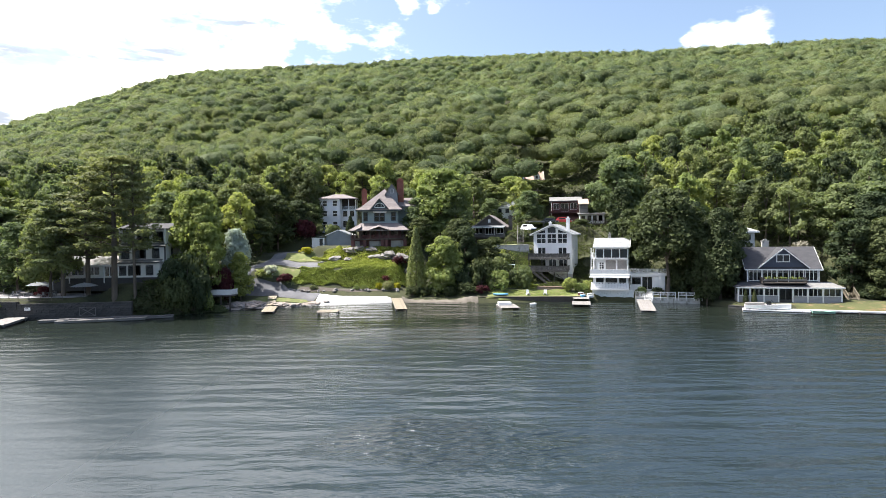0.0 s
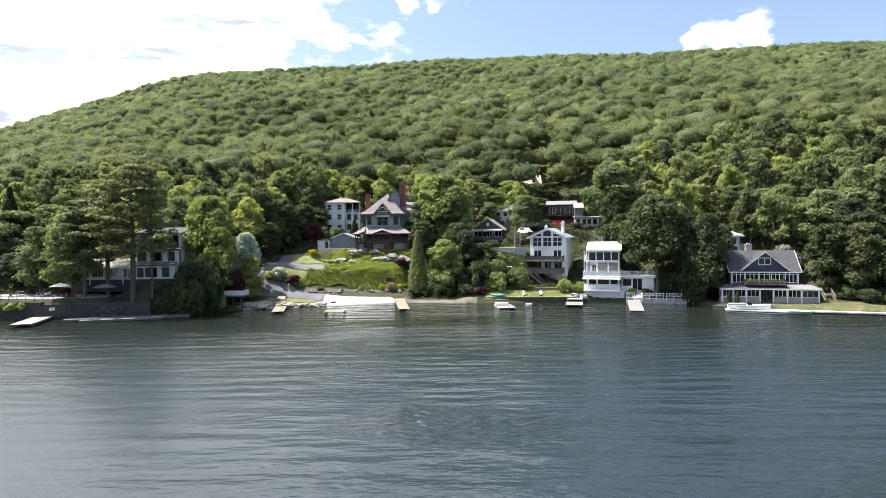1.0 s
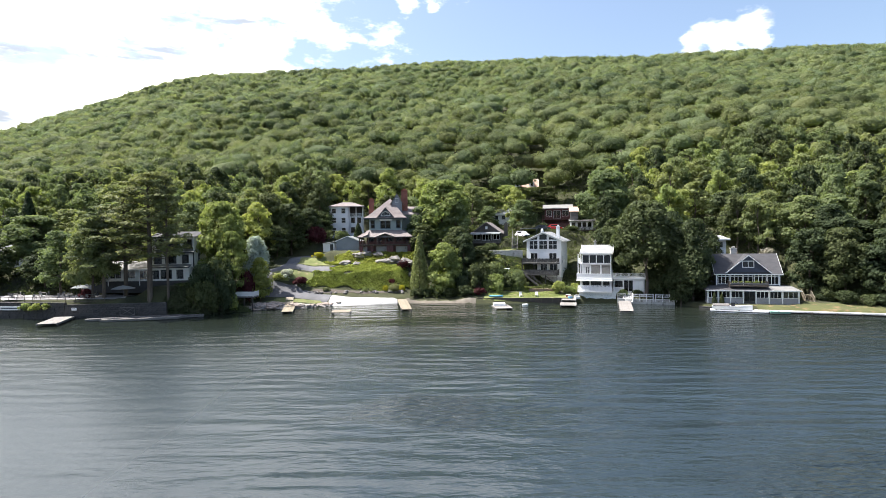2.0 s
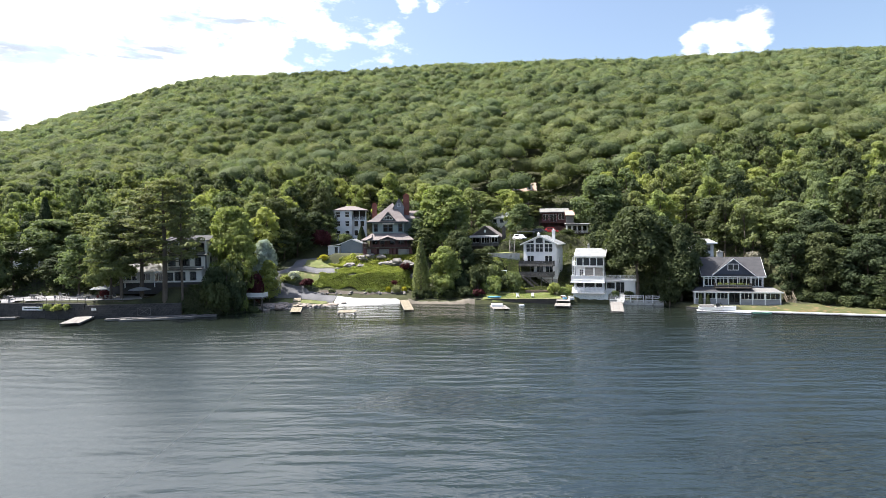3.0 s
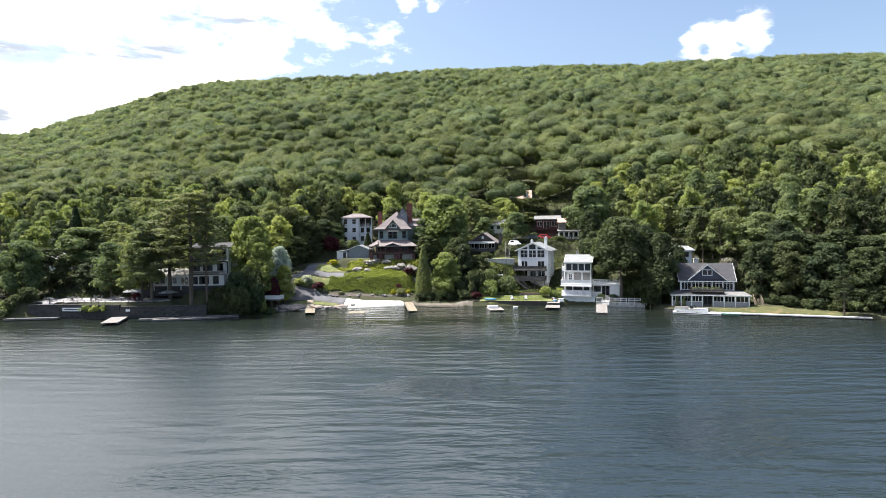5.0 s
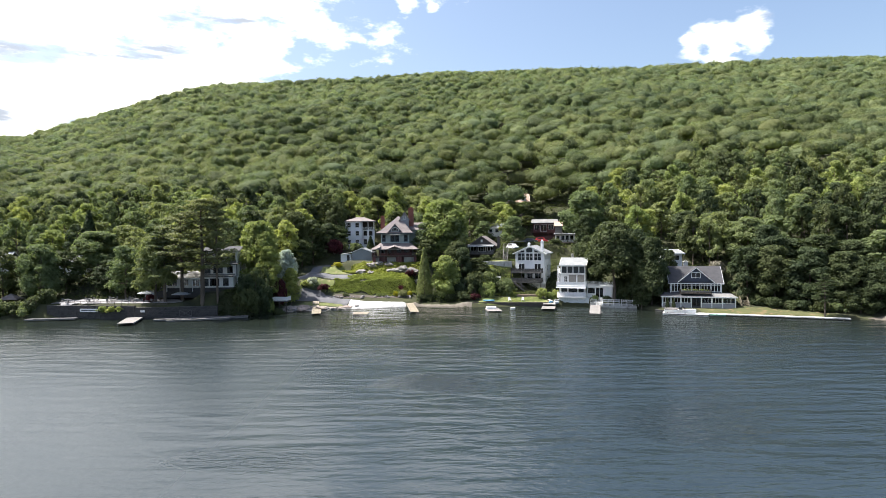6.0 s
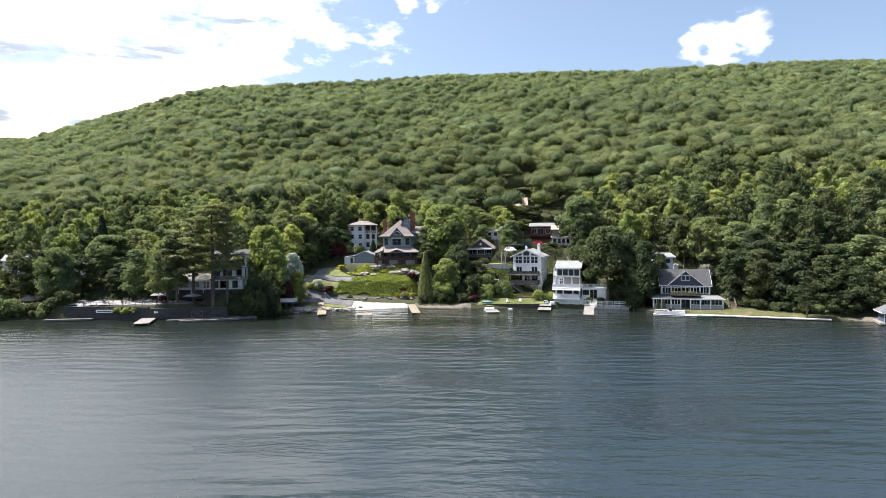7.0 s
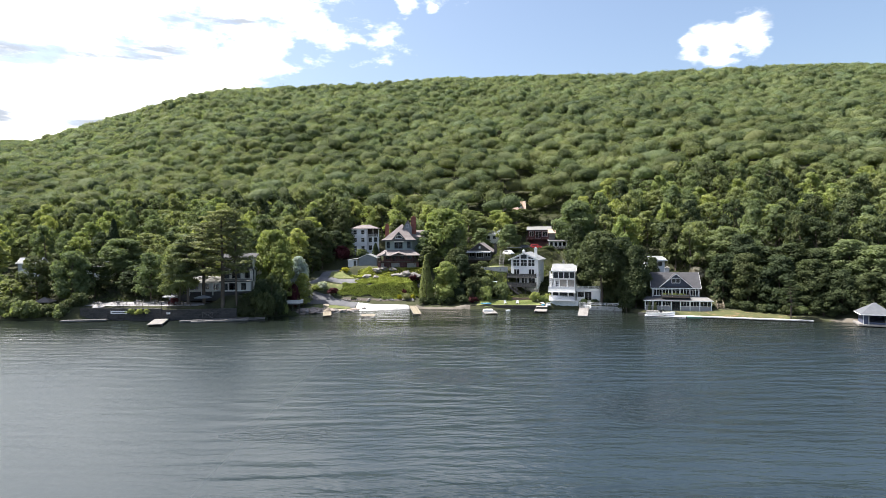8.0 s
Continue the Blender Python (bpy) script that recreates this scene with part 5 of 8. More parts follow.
def deck_house():
    h = thing("terraced_house", pose(30.4, 164.5, 15.8, 0, 0, -10), "maroon house with white windows and a deck above the slope", "house")
    windows(h, (0, 2), (7.6, 2), 3.6, 6.6, WHITE, [(0.5, 2.0, 4.3, 6.0, 2, 1), (2.6, 4.6, 3.7, 6.0, 2, 1), (5.2, 6.9, 4.3, 6.0, 2, 1)], MAROON)
    shell(h, 0, 7.6, 2, 9, 0, 6.6, WHITE_SIDING)
    wall(h, (0, 2), (7.6, 2), 0, 3.6, MAROON)
    roof_slab(h, [(-0.6, 1.2, 6.7), (8.4, 1.2, 6.7), (8.4, 5.8, 8.0), (-0.6, 5.8, 8.0)], MID_ROOF, 0.2, trim=(GREY_WOOD, (0,)))
    roof_slab(h, [(-0.6, 5.8, 8.0), (8.4, 5.8, 8.0), (8.4, 9.8, 6.7), (-0.6, 9.8, 6.7)], MID_ROOF, 0.2)
    deck(h, -0.8, 8.0, -1.2, 2, 3.5, MAROON)
    railing(h, [(-0.7, 2, 3.5), (-0.7, -1.1, 3.5), (7.9, -1.1, 3.5)], MAROON, 1.0, 1.8, 0.2)
    posts(h, [(-0.6, -1.0), (2.2, -1.0), (5.0, -1.0), (7.8, -1.0)], -1.0, 3.5, 0.2, MAROON)
    part("porch_front", boxes((-0.6, 7.8, -0.2, 0.0, -0.6, 2.2)), MAROON, h)
    k = thing("corner_house", pose(36.8, 158.5, 13.9, 0, 0, -10), "small white house with an orange-brown roof corner and deck", "house")
    windows(k, (0, 0), (6.4, 0), 2.0, 4.6, WHITE, [(0.4, 1.4, 2.7, 4.2), (2.0, 3.0, 2.7, 4.2), (3.4, 4.4, 2.7, 4.2), (4.9, 5.9, 2.7, 4.2)], WHITE_SIDING)
    part("basement", boxes((0, 6.4, 0, 6, -1.8, 2.0)), DARK_WOOD, k)
    shell(k, 0, 6.4, 0, 6, 2.0, 4.6, WHITE_SIDING)
    roof_slab(k, [(-0.4, -0.6, 4.7), (6.8, -0.6, 4.7), (6.8, 6.4, 5.3), (-0.4, 6.4, 5.3)], PALE_SHINGLE, 0.2, trim=(GREY_WOOD, (0,)))
    part("tower", boxes((0.0, 2.2, 1.2, 4.0, 4.9, 7.4)), GREY_WOOD, k)
    roof_slab(k, [(-0.3, 0.8, 7.4), (2.5, 0.8, 7.4), (2.5, 4.3, 8.9), (-0.3, 4.3, 8.9)], ORANGE_ROOF, 0.16, "tower_roof")
    deck(k, -0.3, 7.0, -2.4, 0, 1.9, DARK_WOOD)
    railing(k, [(-0.2, -2.3, 1.9), (6.9, -2.3, 1.9), (6.9, 0, 1.9)], GREY_WOOD, 1.0, 1.7, 0.2)
    posts(k, [(0, -2.2), (3.4, -2.2), (6.8, -2.2)], -2.0, 1.9, 0.18, DARK_WOOD)


def upper_house():
    h = thing("upper_house", pose(25.6, 206.0, 28.0, 0, 0, -6), "white house with a faded orange roof and two dormers, uphill", "house")
    windows(h, (0, 0), (9.4, 0), 0, 3.8, WHITE, [(0.8, 2.0, 1.6, 3.0), (3.0, 4.2, 1.6, 3.0), (5.4, 6.6, 1.6, 3.0), (7.6, 8.6, 1.6, 3.0)], WHITE_SIDING)
    shell(h, 0, 9.4, 0, 8, -1.0, 3.8, WHITE_SIDING)
    roof_x(h, 0, 9.4, 0, 8, 3.8, 7.2, ORANGE_ROOF, WHITE, 0.4)
    side_gable(h, 0, 0, 8, 3.8, 7.2, WHITE_SIDING), side_gable(h, 9.2, 0, 8, 3.8, 7.2, WHITE_SIDING)
    for x in (2.0, 7.2):
        part("dormer", boxes((x - 0.9, x + 0.9, 0.4, 3.0, 4.0, 5.6)), WHITE_SIDING, h)
        gable(h, x - 0.9, x + 0.9, 0.4, 5.6, 6.7, WHITE_SIDING)
        roof_y(h, x - 0.9, x + 0.9, 0.4, 3.2, 5.6, 6.7, ORANGE_ROOF, WHITE, 0.2, 0.1)
        part("pane", boxes((x - 0.4, x + 0.4, 0.36, 0.4, 4.5, 5.5)), SCREEN, h)
    w = part("porch", boxes((-2.4, 0, 0.5, 5, -0.5, 2.6)), WHITE_SIDING, h)
    roof_slab(h, [(-2.8, 0.2, 2.7), (0.1, 0.2, 4.4), (0.1, 5.2, 4.4), (-2.8, 5.2, 2.7)], ORANGE_ROOF, 0.14, "porch_roof")


def back_house():
    h = thing("hillside_house", pose(57.6, 119.5, 8.6, 0, 0, -8), "small white house with a dark porch above the lake house", "house")
    windows(h, (0, 0), (5.2, 0), -2.5, 4.6, WHITE, [(0.6, 1.8, 0.4, 1.7, 2, 1), (3.4, 4.5, 2.9, 4.1)], WHITE_SIDING)
    # flat dark plate on the wall; the porch's shade is put into its colour
    part("porch_recess", boxes((0.5, 2.8, -0.04, 0.0, 2.6, 4.2)), SCREEN, h)
    railing(h, [(-0.2, -1.0, 2.3), (3.0, -1.0, 2.3)], WHITE, 0.9, 1.2, 0.2)
    part("balcony", boxes((-0.2, 3.0, -1.1, 0, 2.1, 2.3)), GREY_WOOD, h)
    posts(h, [(-0.1, -1.0), (2.9, -1.0)], -2.5, 2.1, 0.14, WHITE)
    shell(h, 0, 5.2, 0, 6, -2.5, 4.6, WHITE_SIDING)
    roof_slab(h, [(-0.5, -1.3, 4.7), (5.7, -1.3, 4.7), (5.7, 6.4, 5.6), (-0.5, 6.4, 5.6)], PALE_SHINGLE, 0.2, trim=(WHITE, (0, 1, 3)))


def boathouse():
    h = thing("boathouse", pose(91.6, 79.4, 0.25, 0, 0, -24) @ Matrix.Diagonal((0.74, 0.74, 1, 1)), "open grey-blue boathouse with a pale hip roof on a deck", "boathouse")
    part("deck", boxes((-1.2, 7.6, -0.9, 0.2, 0.0, 0.35), (-1.2, 0.1, 0.2, 7.4, 0.0, 0.35)), PALE_WOOD, h)
    part("side_wall", boxes((0.1, 0.3, 0.2, 7.0, 0.3, 2.6)), NAVY_SIDING, h)
    part("side_wall", boxes((6.7, 6.9, 0.2, 7.0, 0.3, 2.6)), NAVY_SIDING, h)
    part("back_wall", boxes((0.3, 6.7, 6.8, 7.0, 0.3, 2.6)), NAVY_SIDING, h)
    part("front_wall", boxes((0.1, 1.4, 0.0, 0.2, 0.3, 2.6), (5.6, 6.9, 0.0, 0.2, 0.3, 2.6), (1.4, 5.6, 0.0, 0.2, 2.2, 2.6)), NAVY_SIDING, h)
    part("sill_board", boxes((1.4, 5.6, 0.02, 0.18, 0.35, 0.8)), NAVY_SIDING, h)
    posts(h, [(0.05, -0.04), (1.4, -0.04), (5.6, -0.04), (6.95, -0.04)], 0.35, 2.6, 0.16, WHITE)
    e, r = [(-0.9, -1.0, 2.55), (7.9, -1.0, 2.55), (7.9, 7.8, 2.55), (-0.9, 7.8, 2.55)], [(3.3, 3.4, 4.9), (3.7, 3.4, 4.9)]
    for pts in ([e[0], e[1], r[1], r[0]], [e[1], e[2], r[1]], [e[2], e[3], r[0], r[1]], [e[3], e[0], r[0]]):
        roof_slab(h, pts, BLUE_SHINGLE, 0.14, trim=(WHITE, (0,)))


def far_roof(x, y, z, w, turn, label):
    h = thing("cabin", pose(x, y, z, 0, 0, turn), label, "house")
    part("wall", boxes((0, w, 0, 5, -3, 2.5)), WHITE_SIDING, h)
    part("window", boxes((w * 0.2, w * 0.4, -0.05, 0, 0.8, 1.9)), SCREEN, h)
    part("window", boxes((w * 0.6, w * 0.8, -0.05, 0, 0.8, 1.9)), SCREEN, h)
    roof_x(h, 0, w, 0, 5, 2.5, 4.0, PALE_SHINGLE, WHITE, 0.4)


DECK_GREY = surf("grey_deck_boards", (0.045, 0.043, 0.043), (0.11, 0.105, 0.10), 1.2, 0.9, 0.01, 9, contrast=(0.38, 0.64))
BLUE_SHINGLE = surf("blue_grey_shingle", (0.085, 0.093, 0.105), (0.13, 0.138, 0.152), 0.7, 0.9, 0.01, 11)
NAVY_SIDING = siding("navy_siding", (0.045, 0.055, 0.10), (0.075, 0.09, 0.145), 0.14)
WHITE_STONE = surf("whitewashed_stone", (0.62, 0.66, 0.68), (0.78, 0.80, 0.80), 0.9, 0.8, 0.03, 5, worn=(0.42, 0.46, 0.48))
SCREEN = surf("dark_screen", (0.015, 0.017, 0.02), (0.03, 0.033, 0.038), 1.0, 0.25, 0.0, 12)
TEAL_DARK = surf("dark_teal_trim", (0.045, 0.065, 0.085), (0.07, 0.095, 0.115), 1.0, 0.6, 0.0, 12)
blue_house(), water_house(), gabled_house(), mansion(), pine_house(), tall_white_house(), shed(), brown_cottage(), deck_house(), upper_house(), back_house(), boathouse()
far_roof(114, 203, 38.5, 6.5, -12, "small pale cabin among the trees on the hill")
far_roof(14.5, 167, 18.6, 5.5, -12, "small white house half hidden behind a tree")
far_roof(-96, 330, 78, 6, 5, "pale cabin roof far up the wooded hill")
far_roof(66, 360, 100, 6, -5, "grey cabin roof far up the wooded hill")
far_roof(-108, 128, 10, 7, 12, "pale house end among the trees by the shore")
far_roof(-133, 134, 11.2, 6.0, 8, "pale house end showing between trees above the west shore")


# ---- single trees: x, y, height, crown radius, form, leaves ----
PINE_HOUSE_TREES = [(-70.0, 105.0, 16.0, 5.0, 'A', 'G'),
    (-80.7, 112.0, 13.5, 4.8, 'B', 'G'),
    (-48.6, 117.0, 18.0, 5.6, 'A', 'BR'),
    (-59.0, 128.0, 14.5, 5.5, 'B', 'G'),
    (-45.0, 113.0, 14.8, 3.4, 'B', 'BR'),
    (-42.6, 121.0, 13.2, 3.3, 'A', 'SI'),
    (-40.4, 117.4, 9.8, 2.8, 'B', 'BR'),
    (-42.5, 114.0, 6.8, 1.7, 'C', 'RE')]
SHORE_BUSHES = [(-46.9, 108.0, 10.2, 3.1, 'C', 'DK'),
    (-44.8, 107.0, 7.0, 2.3, 'C', 'DK'),
    (-49.5, 107.0, 4.9, 2.7, 'C', 'DK'),
    (-45.2, 106.2, 5.4, 2.1, 'C', 'DK'),
    (-46.9, 105.0, 6.3, 2.4, 'C', 'DK'),
    (-49.7, 105.0, 3.7, 2.2, 'C', 'DK'),
    (-43.0, 108.4, 3.4, 1.4, 'C', 'BR')]
DRIVE_TREES = [(-45.0, 140.0, 15.5, 5.1, 'A', 'DK'),
    (-40.8, 146.0, 13.9, 5.0, 'B', 'DK'),
    (-50.4, 140.0, 12.5, 4.7, 'B', 'G'),
    (-37.4, 152.0, 8.5, 4.1, 'B', 'DK'),
    (-41.4, 135.0, 8.3, 3.4, 'B', 'DK'),
    (-34.9, 150.0, 4.8, 2.9, 'C', 'RE'),
    (-35.2, 156.0, 16.0, 3.7, 'B', 'DK'),
    (-33.9, 154.0, 7.7, 2.9, 'B', 'G')]
MANSION_TREES = [(-0.2, 146.0, 19.3, 8.1, 'A', 'BR'),
    (-5.8, 143.0, 12.1, 4.4, 'B', 'G'),
    (3.2, 142.0, 14.3, 4.1, 'B', 'G'),
    (-4.9, 136.0, 7.4, 3.4, 'B', 'DK'),
    (3.6, 130.0, 13.0, 4.0, 'A', 'DK'),
    (0.3, 124.2, 11.6, 4.5, 'R', 'BR'),
    (4.7, 126.0, 13.3, 3.4, 'B', 'DK'),
    (9.1, 127.0, 6.3, 3.4, 'B', 'DK'),
    (7.8, 122.5, 6.5, 2.8, 'C', 'DK'),
    (5.2, 122.5, 5.1, 2.8, 'C', 'DK'),
    (11.5, 125.0, 5.1, 2.6, 'C', 'G')]
GARDEN_SHRUBS = [(10.7, 121.0, 4.2, 2.2, 'C', 'BR'),
    (16.9, 123.0, 5.2, 2.4, 'C', 'G'),
    (14.4, 124.0, 3.7, 1.8, 'C', 'DK'),
    (25.9, 119.5, 2.9, 1.6, 'C', 'BR'),
    (28.5, 120.0, 2.0, 1.3, 'C', 'BR')]
VILLAGE_TREES = [(13.2, 161.0, 7.5, 3.4, 'B', 'G'),
    (22.2, 152.0, 9.2, 3.9, 'A', 'G'),
    (20.1, 172.0, 10.4, 4.3, 'B', 'BR'),
    (14.2, 170.0, 8.8, 4.6, 'B', 'G'),
    (10.8, 180.0, 8.1, 5.2, 'B', 'G'),
    (30.5, 180.0, 4.1, 3.8, 'B', 'G'),
    (26.5, 187.0, 5.0, 4.0, 'B', 'G'),
    (34.5, 186.0, 5.5, 4.0, 'B', 'DK'),
    (30.0, 193.0, 3.6, 3.4, 'B', 'G'),
    (22.5, 199.0, 8.0, 3.8, 'B', 'BR'),
    (39.5, 199.0, 9.0, 4.0, 'B', 'G'),
    (33.0, 201.5, 2.2, 2.8, 'C', 'DK'),
    (28.0, 201.0, 2.0, 2.6, 'C', 'G'),
    (43.6, 147.0, 19.5, 7.3, 'T', 'G'),
    (47.4, 153.0, 13.3, 4.7, 'B', 'DK'),
    (41.9, 138.0, 15.1, 4.0, 'B', 'DK')]
# waterside and east crowns: their shaded side is put into the dark leaf colour
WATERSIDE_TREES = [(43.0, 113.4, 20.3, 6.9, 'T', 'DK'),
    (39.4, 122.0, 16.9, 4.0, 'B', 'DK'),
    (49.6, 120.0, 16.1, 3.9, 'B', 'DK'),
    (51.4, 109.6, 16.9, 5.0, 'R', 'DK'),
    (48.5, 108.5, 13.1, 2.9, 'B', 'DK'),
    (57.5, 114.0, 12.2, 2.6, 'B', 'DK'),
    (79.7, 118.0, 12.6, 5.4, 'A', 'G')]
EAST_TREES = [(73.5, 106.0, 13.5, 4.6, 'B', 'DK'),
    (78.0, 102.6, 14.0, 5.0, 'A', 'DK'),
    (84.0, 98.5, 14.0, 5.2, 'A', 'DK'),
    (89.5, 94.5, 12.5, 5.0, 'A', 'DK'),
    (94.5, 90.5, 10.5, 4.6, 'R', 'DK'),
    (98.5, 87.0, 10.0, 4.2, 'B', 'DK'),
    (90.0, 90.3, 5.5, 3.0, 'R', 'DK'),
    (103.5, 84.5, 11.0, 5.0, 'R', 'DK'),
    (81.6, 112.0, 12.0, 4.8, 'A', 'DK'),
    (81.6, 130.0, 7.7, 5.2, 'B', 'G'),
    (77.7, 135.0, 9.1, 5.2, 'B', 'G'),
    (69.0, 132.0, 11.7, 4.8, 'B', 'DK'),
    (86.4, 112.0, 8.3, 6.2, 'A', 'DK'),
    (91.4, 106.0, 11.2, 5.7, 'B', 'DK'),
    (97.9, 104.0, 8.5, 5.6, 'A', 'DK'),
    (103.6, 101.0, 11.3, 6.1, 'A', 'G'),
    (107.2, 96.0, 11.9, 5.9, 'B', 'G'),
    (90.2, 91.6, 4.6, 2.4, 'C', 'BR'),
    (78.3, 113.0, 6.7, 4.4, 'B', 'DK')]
WEST_TREES = [(-102.6, 112.0, 15.8, 5.3, 'A', 'G'),
    (-113.5, 114.0, 14.4, 4.6, 'B', 'DK'),
    (-126.0, 116.0, 9.0, 4.6, 'B', 'G'),
    (-96.2, 126.0, 13.1, 7.4, 'A', 'G'),
    (-90.7, 132.0, 12.8, 6.3, 'B', 'G'),
    (-100.0, 118.0, 11.4, 4.5, 'B', 'DK'),
    (-88.0, 118.0, 8.5, 4.5, 'B', 'DK'),
    (-79.1, 116.0, 7.6, 3.5, 'B', 'G')]
LOW_SHRUBS = [(45.2, 117.5, 6.0, 2.6, 'C', 'DK'),
    (46.4, 114.8, 5.0, 2.3, 'C', 'DK'),
    (48.2, 113.2, 5.5, 2.4, 'C', 'DK'),
    # dark shrub row; its colour also stands for tree shade on the upper lawn
    (74.0, 102.0, 2.0, 1.9, 'C', 'DK'),
    (75.8, 99.0, 2.6, 2.0, 'C', 'DK'),
    (78.6, 97.6, 2.2, 1.9, 'C', 'DK'),
    (81.4, 96.0, 2.4, 2.0, 'C', 'DK'),
    (84.0, 94.2, 2.6, 2.0, 'C', 'DK'),
    (86.4, 92.4, 2.2, 1.8, 'C', 'G'),
    (75.5, 102.6, 2.8, 2.4, 'C', 'DK'),
    (80.5, 100.6, 2.6, 2.3, 'C', 'DK'),
    (86.0, 97.0, 2.6, 2.4, 'C', 'G'),
    (4.6, 120.6, 2.2, 2.0, 'C', 'DK'),
    (-1.8, 123.0, 2.0, 1.9, 'C', 'DK'),
    (-115.5, 107.0, 5.6, 3.9, 'C', 'G'),
    (-109.6, 106.0, 4.7, 3.6, 'C', 'G'),
    (-104.8, 105.5, 3.5, 2.7, 'C', 'DK'),
    (-122.3, 108.0, 5.0, 3.9, 'C', 'G'),
    (-111.9, 105.0, 3.5, 3.0, 'C', 'BR'),
    (-98.6, 104.2, 3.2, 2.6, 'C', 'DK')]
SLOPE_SHRUBS = [(-96.0, 105.2, 3.6, 2.4, 'C', 'DK'),
    (-101.5, 105.0, 3.8, 2.8, 'C', 'G'),
    (13.0, 127.8, 2.0, 1.9, 'C', 'G'),
    (16.4, 128.6, 1.6, 1.7, 'C', 'DK'),
    (18.4, 127.0, 2.2, 1.6, 'C', 'G'),
    (12.4, 133.6, 2.0, 1.7, 'C', 'DK'),
    (-6.4, 121.9, 2.2, 1.7, 'C', 'DK'),
    (-3.6, 122.0, 1.8, 1.8, 'C', 'DK'),
    (1.2, 121.6, 2.0, 2.0, 'C', 'DK'),
    (47.6, 114.6, 3.6, 2.0, 'C', 'DK'),
    (49.4, 116.4, 4.2, 2.4, 'C', 'DK'),
    (5.4, 119.7, 1.5, 1.5, 'C', 'DK'),
    (7.0, 119.3, 1.3, 1.3, 'C', 'G'),
    (-41.0, 108.9, 2.0, 1.8, 'C', 'DK'),
    (24.6, 145.6, 2.0, 1.9, 'C', 'DK'),
    (27.8, 147.6, 1.2, 1.6, 'C', 'G'),
    (35.2, 150.5, 1.3, 2.0, 'C', 'DK'),
    (18.6, 143.0, 2.2, 1.8, 'C', 'DK'),
    (29.0, 159.6, 2.6, 2.2, 'C', 'DK'),
    (41.5, 163.0, 7.0, 3.0, 'C', 'DK')]


def pine_tree(seed, tiers=9, limbs=5):
    """Unit meshes of a tall white pine: bare lower trunk, flat layered boughs with gaps; height 4, reach 1."""
    rng = np.random.default_rng(seed)
    ls, bm = [], bmesh.new()
    tube(bm, (0, 0, -0.15), (0.02, 0, 1.6), 0.060, 0.050, 9), tube(bm, (0.02, 0, 1.6), (0, 0.02, 3.0), 0.050, 0.030, 8), tube(bm, (0, 0.02, 3.0), (0, 0, 3.9), 0.030, 0.010, 6)
    for k in range(tiers * limbs):
        t = (k + rng.random()) / (tiers * limbs)
        z = 1.25 + 2.6 * t
        a = k * 2.4 + rng.uniform(-0.5, 0.5)
        r = (1.0 - 0.72 * t ** 1.6) * rng.uniform(0.45, 1.08)
        end = Vector((r * math.cos(a), r * math.sin(a), z + rng.uniform(0.02, 0.24)))
        tube(bm, (0.02, 0, z - 0.08), end, 0.014, 0.004, 4)
        for f in (0.55, 0.78, 1.0):
            off = rng.normal(size=2) * 0.07
            ls.append((end.x * f + off[0], end.y * f + off[1], z + (end.z - z) * f + 0.03, 0.20 * (1.15 - 0.35 * t) * rng.uniform(0.7, 1.2), 0.30))
    ls.append((0, 0, 3.85, 0.14, 1.2))
    me = bpy.data.meshes.new("trunk")
    bm.to_mesh(me)
    bm.free()
    me.materials.append(BARK)
    v, tint = leaf_cloud(rng, ls, 44, 0.042, droop=0.2, up_bias=0.5, jitter=0.9)
    return me, mesh_of("crown", v, leaves(len(v) // 3), LEAF_PINE, tint=tint), 4.0


def cone_tree(seed, h=4.2, power=0.75, base=0.15, per=60, size=0.065):
    """Unit meshes of a narrow conical evergreen, leafy to the ground; height h, reach 1."""
    rng = np.random.default_rng(seed)
    ls = []
    for k in range(120):
        t = (k + rng.random()) / 120
        r = (1 - t) ** power * min(1, 0.62 + 2.4 * t) * 0.78
        a = k * 2.4
        ls.append((r * math.cos(a), r * math.sin(a), base + (h - base - 0.2) * t, 0.26 * (1 - 0.55 * t), 1.25))
    v, tint = leaf_cloud(rng, ls, per, size, droop=0.3, up_bias=0.2)
    bm = bmesh.new()
    tube(bm, (0, 0, -0.3), (0, 0, h * 0.9), 0.09, 0.02, 7)
    me = bpy.data.meshes.new("trunk")
    bm.to_mesh(me)
    bm.free()
    me.materials.append(BARK)
    return me, mesh_of("crown", v, leaves(len(v) // 3), LEAF_DARK, tint=tint), h


def shrub(seed):
    rng = np.random.default_rng(seed)
    ls = [(0.62 * rng.normal() * 0.7, 0.62 * rng.normal() * 0.7, rng.uniform(0.25, 1.15), rng.uniform(0.28, 0.48), 0.85) for _ in range(24)]
    ls = [(x, y, z * max(0.45, 1 - 0.35 * (x * x + y * y)), r, f) for x, y, z, r, f in ls]
    v, tint = leaf_cloud(rng, ls, 110, 0.085)
    v[:, 2] = np.maximum(v[:, 2], -0.05)
    bm = bmesh.new()
    for k in range(5):
        tube(bm, (0, 0, -0.2), (0.4 * math.cos(k * 1.26), 0.4 * math.sin(k * 1.26), 0.8), 0.05, 0.02, 5)
    me = bpy.data.meshes.new("trunk")
    bm.to_mesh(me)
    bm.free()
    me.materials.append(BARK)
    return me, mesh_of("crown", v, leaves(len(v) // 3), LEAF, tint=tint), float(v[:, 2].max())


